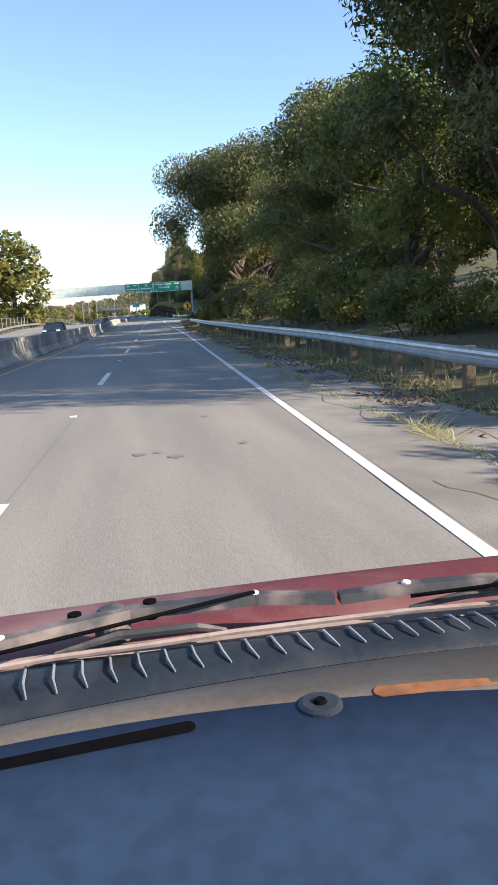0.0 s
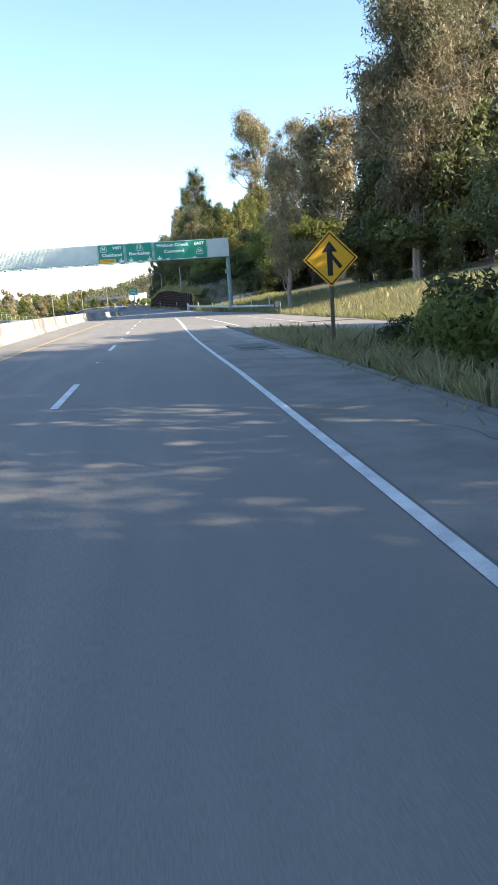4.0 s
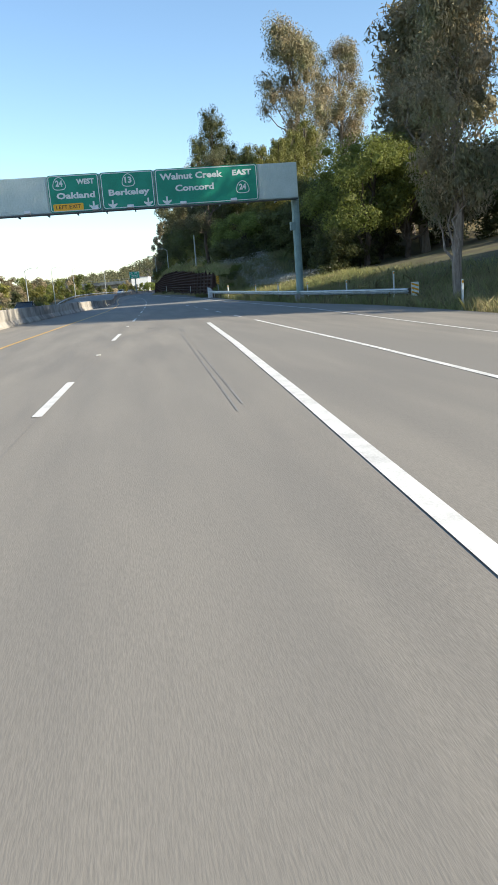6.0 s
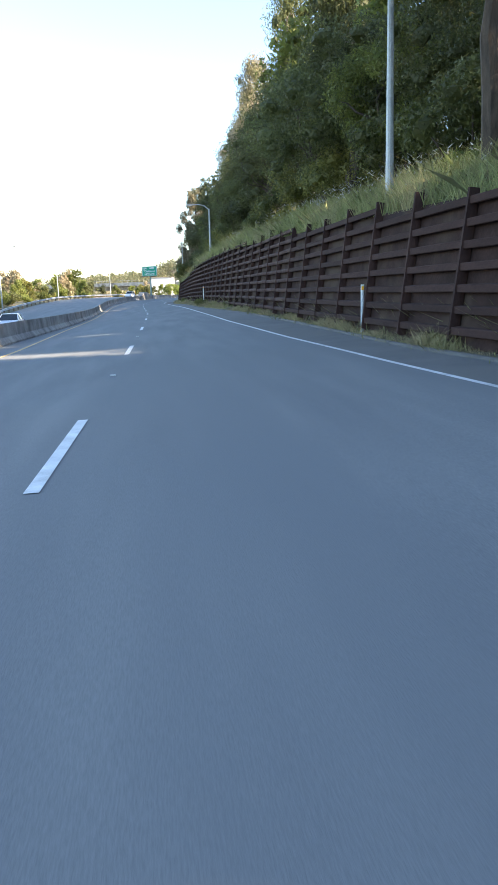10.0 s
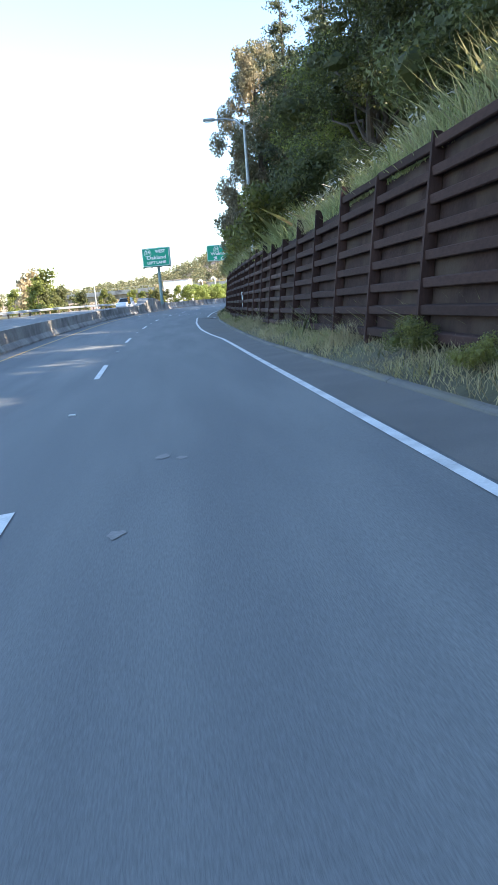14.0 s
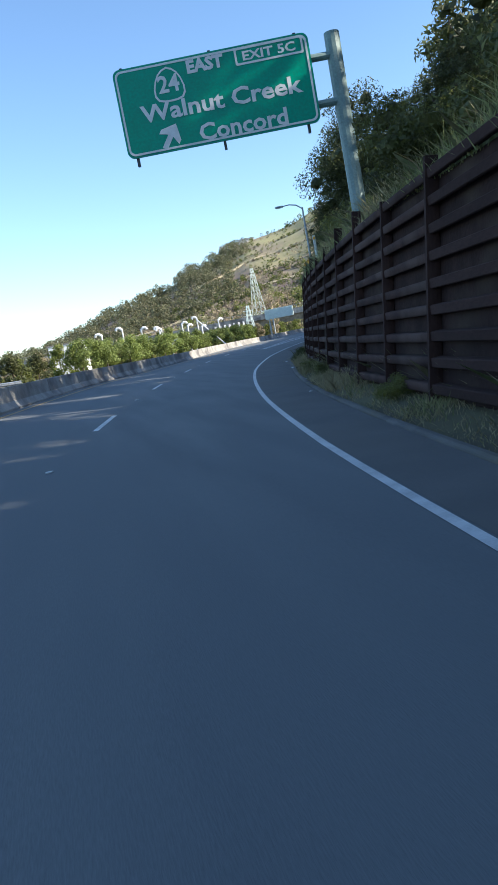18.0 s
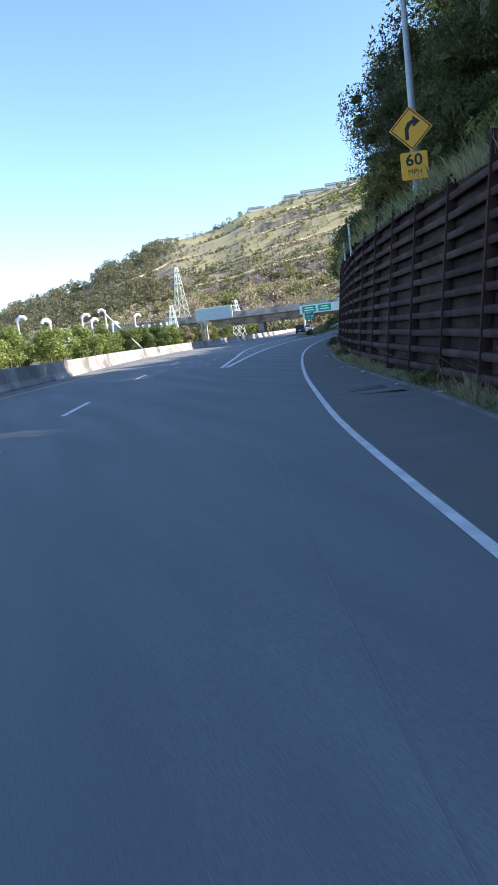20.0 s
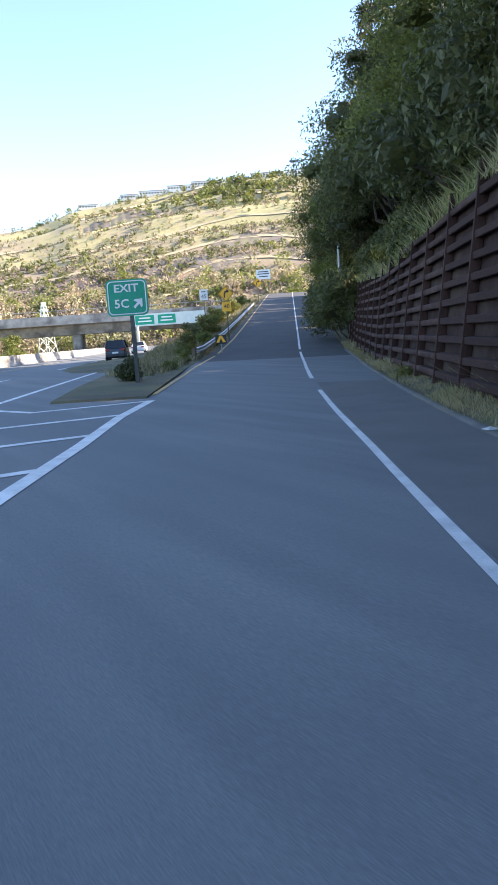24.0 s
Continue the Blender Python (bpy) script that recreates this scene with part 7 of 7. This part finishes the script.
busbar_frame(frame_at(63, 624, 0.3, -18), 9.5)
busbar_frame(frame_at(52, 655, 0.3, -12), 12.0)
def block_house(m, w, d, h, label, cat="building", wall="house", floors=2, windows=True):
    ob = empty("building", m, label, cat)
    bm = bmesh.new()
    box(bm, (w, d, h + 3), pose(0, 0, h / 2 - 1.5))
    part("wall", bm, M[wall], ob)
    bm = bmesh.new()
    box(bm, (w + 0.8, d + 0.8, 0.4), pose(0, 0, h + 0.2), 0.05)
    part("roof", bm, M["roof"], ob)
    if windows:
        for f in range(floors):
            for x in np.arange(-w / 2 + 1.5, w / 2 - 0.8, 2.6):
                bm = bmesh.new()
                box(bm, (1.4, 0.12, 1.3), pose(x, -d / 2 - 0.02, (f + 0.55) * h / floors))
                part("window", bm, M["glass"], ob)
    return ob


block_house(frame_at(18, 690, 0, -10), 12, 12, 11, "plain white windowless substation building", "building", "white", 1, False)
for yw, w in ((-12.8, 15), (-14.2, 10), (-21.5, 10), (-24.5, 9), (-26.2, 14), (-28.2, 13), (-30.2, 16), (-32.4, 18), (-34.8, 16), (-37, 14), (-39.5, 16), (-42, 15), (-45, 16)):
    p = hill_point(706, yw)
    block_house(frame_at(p[0], p[1], p[2] - 2.6, yw), w * 1.7, 9, mr.uniform(5.5, 8.5), "pale house on the hill's crest", "house")

# tracks cut along the terraces of the hill
M["track"] = mat("dirt_track", (0.45, 0.375, 0.24), (0.33, 0.28, 0.17), 0.95, scale=0.1, fine=1)
for y0, y1, r0, r1 in TRACKS:
    V = []
    yy = np.linspace(y0, y1, 90)
    for yw, r in zip(yy, np.linspace(r0, r1, 90) + 7 * np.sin(yy * 0.35)):
        i = int(np.clip(np.searchsorted(rads, r), 1, len(rads) - 2))
        u = np.clip((r - rads[i - 1]) / (rads[i] - rads[i - 1]), 0, 1)
        j = int(np.argmin(abs(yaws - yw)))
        for q in (0, 1):
            a = HV[i - 1, j] * (1 - u) + HV[i, j] * u
            V.append((a[0] - q * 3.4 * math.sin(radians(yw)), a[1] + q * 3.4 * math.cos(radians(yw)), a[2] + 0.6 + q * 1.7))
    i = np.arange(89)[:, None] * 2
    tagged(new("hill_track", mesh_np("hill_track", V, np.concatenate([i, i + 1, i + 3, i + 2], 1), M["track"])), "pale dirt track along a hill terrace", "track", kind="structure")

# dark bands of bare scree on the hill
for y0, y1, r0, w in ((-20.8, -28.6, 575, 24), (-30, -36, 470, 16), (-14, -22, 500, 12), (-24, -33, 428, 13)):
    yy = np.linspace(y0, y1, 40)
    rows = []
    for k, yw in enumerate(yy):
        wide = w * math.sin(math.pi * (k + 0.6) / 40.2) ** 0.6
        rows.append([hill_point(r0 + 5 * math.sin(k * 0.4) + u * wide, yw) + np.array([0, 0, 0.45]) for u in (0, 0.25, 0.5, 0.75, 1)])
    strip("hill_scree", rows, M["scree"], "dark bare scree below a hill terrace", "scree")

# slender poles and fence beyond the far carriageway
for s, d in ((300, -24), (352, -23.5), (407, -25), (455, -27)):
    street_lamp(at(s, d, -0.2, 180), 9.5, 2.2, "slender street lamp beyond the far carriageway")
fence = empty("wire_fence", Matrix(), "pale chain-link fence posts beyond the far road", "fence")
for s in np.arange(100, 330, 4.0):
    bm = bmesh.new()
    tube(bm, [rd(s, float(barrier_d(s)) - 16.5, -0.2).tolist(), rd(s, float(barrier_d(s)) - 16.5, 1.9).tolist()], 0.05, 6)
    part("post", bm, M["galv"], fence)
for z in (0.4, 1.1, 1.85):
    bm = bmesh.new()
    tube(bm, [rd(s, float(barrier_d(s)) - 16.5, z).tolist() for s in np.arange(100, 330, 8.0)], 0.02, 4)
    part("wire", bm, M["galv"], fence)


# ---------------- vehicles ----------------
def car(name, m, paint, label, L=4.6, W=1.8, Hh=1.45, suv=False, group="cars on the freeway"):
    ob = empty(name, m, label, "car", group)
    k = 1.15 if suv else 1.0
    prof = [(-L / 2, 0.42, 0.62), (-L / 2 + 0.05, 0.32, 0.9 * k), (-L / 2 + 0.55, 0.28, 0.98 * k), (-0.6, 0.26, 0.98 * k), (L / 2 - 1.3, 0.26, 0.95 * k), (L / 2 - 0.3, 0.28, 0.82 * k), (L / 2, 0.4, 0.6)]
    bm = bmesh.new()
    secs = []
    for y, z0, z1 in prof:
        w = W / 2 * (0.9 if abs(y) > L / 2 - 0.2 else 1.0)
        secs.append([Vector(q) for q in ((-w * 0.92, y, z0), (-w, y, z0 + 0.12), (-w, y, (z0 + z1) / 2), (-w * 0.94, y, z1), (w * 0.94, y, z1), (w, y, (z0 + z1) / 2), (w, y, z0 + 0.12), (w * 0.92, y, z0))])
    body = part("body", loft(bm, secs), M[paint], ob)
    zb = 0.96 * k
    y0, y1 = (-L / 2 + 0.35, 0.95) if suv else (-L / 2 + 0.75, 0.95)
    yr, yf, zt = y0 + (0.3 if suv else 0.55), y1 - 0.8, Hh * k - 0.05
    wl, wu, zl = W * 0.46, W * 0.36, zb - 0.02
    panes = [("rear_window", ((-wl, y0, zl), (wl, y0, zl), (wu, yr, zt), (-wu, yr, zt)), (0, 0.03, 0)), ("windscreen", ((-wl, y1, zl), (wl, y1, zl), (wu, yf, zt), (-wu, yf, zt)), (0, -0.03, 0))]
    for sx in (-1, 1):
        panes.append(("side_window", ((sx * wl, y0, zl), (sx * wl, -0.15, zl), (sx * wu, -0.15, zt), (sx * wu, yr, zt)), (-0.03 * sx, 0, 0)))
        panes.append(("side_window", ((sx * wl, -0.15, zl), (sx * wl, y1, zl), (sx * wu, yf, zt), (sx * wu, -0.15, zt)), (-0.03 * sx, 0, 0)))
    for pane, corners, inward in panes:
        bm = bmesh.new()
        loft(bm, [[Vector(q) for q in corners], [Vector(q) + Vector(inward) for q in corners]])
        part(pane, bm, M["glass"], ob)
    bm = bmesh.new()
    box(bm, (W * 0.74, (y1 - y0) - (0.95 if suv else 1.25), 0.06), pose(0, (y0 + y1) / 2 - 0.12, Hh * k - 0.03), 0.02)
    part("roof", bm, M[paint], ob)
    for sx in (-1, 1):
        for a, b, c, d in ((y0, y0 + (0.3 if suv else 0.55), zb, Hh * k - 0.04), (y1, y1 - 0.8, zb, Hh * k - 0.04), (-0.15, -0.15, zb, Hh * k - 0.04)):
            bm = bmesh.new()
            tube(bm, [(sx * W * 0.465, a, c), (sx * W * 0.365, b, d)], 0.04, 5)
            part("pillar", bm, M[paint], ob)
        for y in (-L / 2 + 0.85, L / 2 - 0.9):
            bm = bmesh.new()
            tube(bm, [(sx * (W / 2 - 0.2), y, 0.32), (sx * (W / 2 + 0.01), y, 0.32)], 0.32, 18)
            wh = part("wheel", bm, M["tyre"], ob)
            bm = bmesh.new()
            tube(bm, [(sx * (W / 2 - 0.02), y, 0.32), (sx * (W / 2 + 0.025), y, 0.32)], 0.2, 12)
            part("rim", bm, M["pole"], wh)
        bm = bmesh.new()
        box(bm, (0.34, 0.08, 0.16), pose(sx * W * 0.36, -L / 2 + 0.02, 0.82 * k), 0.02)
        part("tail_lamp", bm, M["tail_lamp"], ob)
        bm = bmesh.new()
        box(bm, (0.36, 0.1, 0.14), pose(sx * W * 0.34, L / 2 - 0.12, 0.68 * k), 0.02)
        part("headlight", bm, M["sign_white"], ob)
    bm = bmesh.new()
    box(bm, (0.5, 0.02, 0.14), pose(0, -L / 2 - 0.005, 0.72))
    part("plate_bar", bm, M["sign_white"], ob)
    return ob


car("dark_car", at(604, -14.0, 0.0, 8), "car_dark", "dark blue hatchback driving away in the through lane", 4.2, 1.75, 1.5, True)
car("white_suv", at(440, -16.0, 0.0, 180), "car_white", "white sport utility car on the opposite carriageway", 4.7, 1.85, 1.5, True)
car("white_car", at(299, -13.0, 0.0, 180), "car_white", "white car on the opposite carriageway", 4.7, 1.8, 1.5)
car("dark_car", at(219, -13.3, 0.0, 180), "car_dark", "dark car on the opposite carriageway", 4.6, 1.8, 1.42)
car("blue_car", at(72, -9.5, 0.0, 180), "car_dark", "dark blue car on the opposite carriageway", 4.6, 1.8, 1.42)
car("white_car", at(640, -19.5, 0.0, 6), "car_white", "white car passing below the bridge", 4.6, 1.8, 1.5)


# ---------------- the red car at the start of the drive ----------------
M["rib_grey"] = mat("cowl_rib", (0.3, 0.32, 0.36), (0.18, 0.2, 0.23), 0.45, scale=4, fine=40)
M["slot_black"] = mat("slot_black", (0.006, 0.006, 0.008), (0.004, 0.004, 0.005), 0.95, scale=4, fine=40, spec=0.02)
# orange sunlight in the right slot, put into its base colour
M["slot_sunlit"] = mat("sunlit_orange_slot", (0.3, 0.12, 0.04), (0.17, 0.065, 0.025), 0.9, scale=30, fine=90)
M["cowl_plastic"] = mat("cowl_plastic", (0.02, 0.027, 0.038), (0.013, 0.018, 0.026), 0.5, scale=6, fine=90, bump=0.05, c=(0.036, 0.042, 0.05), cscale=8, spec=0.25)
# the blue of the reflected sky is put into the dashboard's base colour
M["dash_plastic"] = mat("dash_plastic", (0.027, 0.048, 0.09), (0.025, 0.045, 0.084), 0.8, scale=1.5, fine=40, bump=0.008, spec=0.12)
M["dash_lip"] = mat("dash_lip", (0.1, 0.084, 0.068), (0.065, 0.056, 0.047), 0.6, scale=5, fine=120, bump=0.04)
M["wiper_grey"] = mat("dusty_wiper_steel", (0.05, 0.052, 0.056), (0.028, 0.029, 0.031), 0.6, scale=12, fine=70, c=(0.2, 0.16, 0.14), cscale=14)
M["dusty_trim"] = mat("dusty_pinkish_trim", (0.34, 0.27, 0.24), (0.22, 0.17, 0.155), 0.7, scale=9, fine=60)
M["bonnet_red"] = mat("dusty_red_car_paint", (0.16, 0.05, 0.052), (0.11, 0.03, 0.034), 0.5, scale=5, fine=120, c=(0.22, 0.13, 0.115), cscale=3, spec=0.2)


def front_car(m):
    ob = empty("red_car", m, "dark red open car with grey wipers and a dusty black dashboard", "car")
    CX = 0.1
    far = lambda x: 1.123 + 0.052 * x + 0.013 * x * x
    cowl_far = lambda x: 0.918 + 0.028 * x - 0.036 * x * x
    cowl_near = lambda x: 0.808 + 0.122 * x - 0.153 * x * x
    dash_far = lambda x: 0.715 + 0.124 * x - 0.162 * x * x
    lip_near = lambda x: 0.653 + 0.043 * x - 0.3 * x * x

    def sheet(name, curves, zs, x0, x1, material, parent, thick=0.03, label="", n=25):
        """A sheet between curves that cross the car, each at its height, with a thickness of its own."""
        bm = bmesh.new()
        secs = []
        for f, z in zip(curves, zs):
            top = [Vector((x, f(x), z - 0.02 * ((x - CX) / 0.8) ** 2)) for x in np.linspace(x0, x1, n)]
            secs.append(top + [v - Vector((0, 0, thick)) for v in reversed(top)])
        made = part(name, loft(bm, secs), material, parent, label)
        smooth(made.data)
        return made

    def shifted(f, d):
        return lambda x: f(x) + d

    sheet("bonnet", (shifted(cowl_far, 0.015), lambda x: (cowl_far(x) + far(x)) / 2, shifted(far, -0.03), far, shifted(far, 0.12), shifted(far, 0.3), shifted(far, 0.5)), (1.088, 1.094, 1.094, 1.09, 1.04, 0.93, 0.76), -0.74, 0.94, M["bonnet_red"], ob, 0.04, "dark red bonnet, pinkish with dust")
    cowl = sheet("cowl_panel", (cowl_near, shifted(cowl_near, 0.03), shifted(cowl_far, -0.025), cowl_far), (1.085, 1.1, 1.103, 1.095), -0.7, 0.9, M["cowl_plastic"], ob, 0.03, "black ribbed plastic cowl")
    for k in range(46):
        x = -0.66 + 0.034 * k
        bm = bmesh.new()
        a, b = cowl_near(x) + 0.03, cowl_far(x + 0.012) - 0.012
        tube(bm, [(x + 0.012, a, 1.101), (x + 0.004, a + 0.35 * (b - a), 1.1055), (x, b - 0.012, 1.105), (x - 0.004, b, 1.1)], [0.0012, 0.0019, 0.0019, 0.001], 5)
        part("rib", bm, M["rib_grey"], cowl)
    sheet("trim_strip", (shifted(cowl_far, 0.002), shifted(cowl_far, 0.008), shifted(cowl_far, 0.014)), (1.1, 1.106, 1.1), -0.7, 0.9, M["dusty_trim"], ob, 0.012, "thin dusty edge of the cowl")
    seal = sheet("windscreen_seal", (shifted(dash_far, -0.002), shifted(dash_far, 0.006), shifted(dash_far, 0.016), shifted(dash_far, 0.022)), (1.128, 1.133, 1.133, 1.1), -0.62, 0.82, M["slot_black"], ob, 0.02, "black rubber windscreen seal")
    dash = sheet("dashboard", (lambda x: -0.15, lambda x: 0.2, shifted(lip_near, -0.14), lip_near), (1.02, 1.1, 1.146, 1.15), -0.62, 0.82, M["dash_plastic"], ob, 0.1, "dusty black dashboard top, the sky's blue reflection painted in")
    sheet("lip", (shifted(lip_near, 0.001), shifted(lip_near, 0.02), shifted(dash_far, -0.01), dash_far), (1.15, 1.153, 1.146, 1.125), -0.62, 0.82, M["dash_lip"], dash, 0.02, "paler brownish front lip of the dashboard")

    def dash_z(x, y):
        """Height of the dashboard's top or of its lip."""
        q = y - lip_near(x)
        return (1.15 + 0.004 * max(q, -0.14) / 0.14 if q < 0 else 1.15 + 0.15 * min(q, 0.02)) - 0.02 * ((x - CX) / 0.8) ** 2

    def slot(x0, x1, y0, y1, w, material, label):
        """A long vent with rounded ends, let into the dashboard."""
        bm = bmesh.new()
        dx, dy = x1 - x0, y1 - y0
        L, a = math.hypot(dx, dy), math.atan2(dy, dx)
        ring = []
        for u, v in rounded(L, w, w * 0.49, 0, 0, 6):
            x, y = (x0 + x1) / 2 + u * math.cos(a) - v * math.sin(a), (y0 + y1) / 2 + u * math.sin(a) + v * math.cos(a)
            ring.append(Vector((x, y, dash_z(x, y))))
        loft(bm, [[p + Vector((0, 0, dz)) for p in ring] for dz in (-0.01, 0.0012)])
        return part("vent", bm, material, dash, label)

    slot(-0.36, 0.05, 0.585, 0.634, 0.017, M["slot_black"], "black slot vent")
    slot(0.222, 0.56, 0.651, 0.642, 0.015, M["slot_sunlit"], "slot vent with orange sunlight painted in")
    bm = bmesh.new()
    tube(bm, [(0.168, 0.642, 1.145), (0.168, 0.642, 1.1515), (0.168, 0.642, 1.1535), (0.168, 0.642, 1.1525)], [0.022, 0.021, 0.017, 0.009], 24)
    sensor = part("sensor", bm, M["cowl_plastic"], dash, "round light sensor in a shallow dish")
    bm = bmesh.new()
    tube(bm, [(0.168, 0.642, 1.152), (0.168, 0.642, 1.156)], [0.0075, 0.005], 16)
    part("lens", bm, M["slot_black"], sensor)
    # two wipers lying at rest, each with its arm, blade, bridge and screws
    for pivot, arm_pts, blade_pts in (
            ((-0.045, 0.935), ((-0.3, 0.85), (-0.175, 0.882), (-0.097, 0.905), (-0.02, 0.93), (0.142, 0.94), (0.245, 0.924)), ((-0.34, 0.86), (-0.113, 0.894), (0.013, 0.9), (0.1, 0.909), (0.215, 0.912))),
            ((0.52, 0.9), ((0.252, 0.922), (0.342, 0.917), (0.447, 0.907), (0.58, 0.885), (0.72, 0.86)), ((0.2, 0.912), (0.342, 0.914), (0.466, 0.906), (0.62, 0.88), (0.76, 0.85)))):
        bm = bmesh.new()
        n = len(arm_pts)
        loft(bm, [[Vector((x + ox, y + oy, 1.132 + 0.008 * math.sin(math.pi * k / (n - 1)) + oz)) for ox, oy, oz in ((0, -0.013, 0), (0, -0.009, 0.012), (0, 0.009, 0.012), (0, 0.013, 0))] for k, (x, y) in enumerate(arm_pts)])
        arm = part("wiper_arm", bm, M["wiper_grey"], ob, "dusty dark grey wiper arm")
        bm = bmesh.new()
        tube(bm, [(x, y - 0.012, 1.117) for x, y in blade_pts], 0.0042, 6)
        part("wiper_blade", bm, M["dusty_trim"], arm)
        bm = bmesh.new()
        mid = blade_pts[len(blade_pts) // 2]
        tube(bm, [(blade_pts[1][0], blade_pts[1][1] - 0.01, 1.12), (mid[0] - 0.05, mid[1] - 0.004, 1.13), (mid[0] + 0.05, mid[1] - 0.004, 1.13), (blade_pts[-2][0], blade_pts[-2][1] - 0.01, 1.12)], [0.003, 0.006, 0.006, 0.003], 6)
        part("bridge", bm, M["wiper_grey"], arm)
        bm = bmesh.new()
        tube(bm, [(*pivot, 1.11), (*pivot, 1.146), (*pivot, 1.152)], [0.024, 0.022, 0.015], 18)
        part("pivot", bm, M["wiper_grey"], arm)
        for ox, oy in ((-0.045, -0.012), (0.05, 0.006)):
            bm = bmesh.new()
            tube(bm, [(pivot[0] + ox, pivot[1] + oy, 1.13), (pivot[0] + ox, pivot[1] + oy, 1.154)], 0.009, 12)
            part("hole", bm, M["slot_black"], arm)
        bm = bmesh.new()
        a, b = Vector((*arm_pts[1], 1.15)), Vector((*arm_pts[-2], 1.153))
        tube(bm, [a + Vector((0, -0.018, -0.012)), a.lerp(b, 0.35) + Vector((0, -0.024, -0.004)), a.lerp(b, 0.7) + Vector((0, -0.018, 0)), b + Vector((0, -0.006, 0))], 0.0028, 6)
        part("linkage_rod", bm, M["slot_black"], arm)
        for k in (1, n - 2):
            x, y = arm_pts[k]
            top = 1.144 + 0.008 * math.sin(math.pi * k / (n - 1))
            bm = bmesh.new()
            tube(bm, [(x, y, top - 0.002), (x, y, top + 0.002), (x, y, top + 0.0035)], [0.0062, 0.0062, 0.0035], 12)
            part("screw", bm, M["sign_white"], arm, "bright screw head")
    bm = bmesh.new()
    prof = [(-2.5, 0.35, 0.75), (-2.35, 0.28, 0.9), (-1.0, 0.25, 0.95), (0.7, 0.25, 0.98), (1.2, 0.25, 0.95), (1.6, 0.28, 0.74), (1.72, 0.36, 0.55)]
    secs = []
    for y, z0, z1 in prof:
        w = 0.86 if -2.3 < y < 1.5 else 0.78
        secs.append([Vector((CX + q, y, z)) for q, z in ((-w * 0.92, z0), (-w, z0 + 0.12), (-w, z1 - 0.12), (-w * 0.95, z1), (w * 0.95, z1), (w, z1 - 0.12), (w, z0 + 0.12), (w * 0.92, z0))])
    part("body", loft(bm, secs), M["bonnet_red"], ob)
    for sx in (-1, 1):
        for y in (-1.6, 1.0):
            bm = bmesh.new()
            tube(bm, [(CX + sx * 0.66, y, 0.32), (CX + sx * 0.88, y, 0.32)], 0.32, 20)
            wh = part("wheel", bm, M["tyre"], ob)
            bm = bmesh.new()
            tube(bm, [(CX + sx * 0.84, y, 0.32), (CX + sx * 0.895, y, 0.32)], 0.2, 14)
            part("rim", bm, M["pole"], wh)
        bm = bmesh.new()
        box(bm, (0.3, 0.08, 0.16), pose(CX + sx * 0.58, 1.68, 0.6), 0.03)
        part("headlight", bm, M["sign_white"], ob)
    return ob


front_car(at(0.0, 0.0, 0.0))
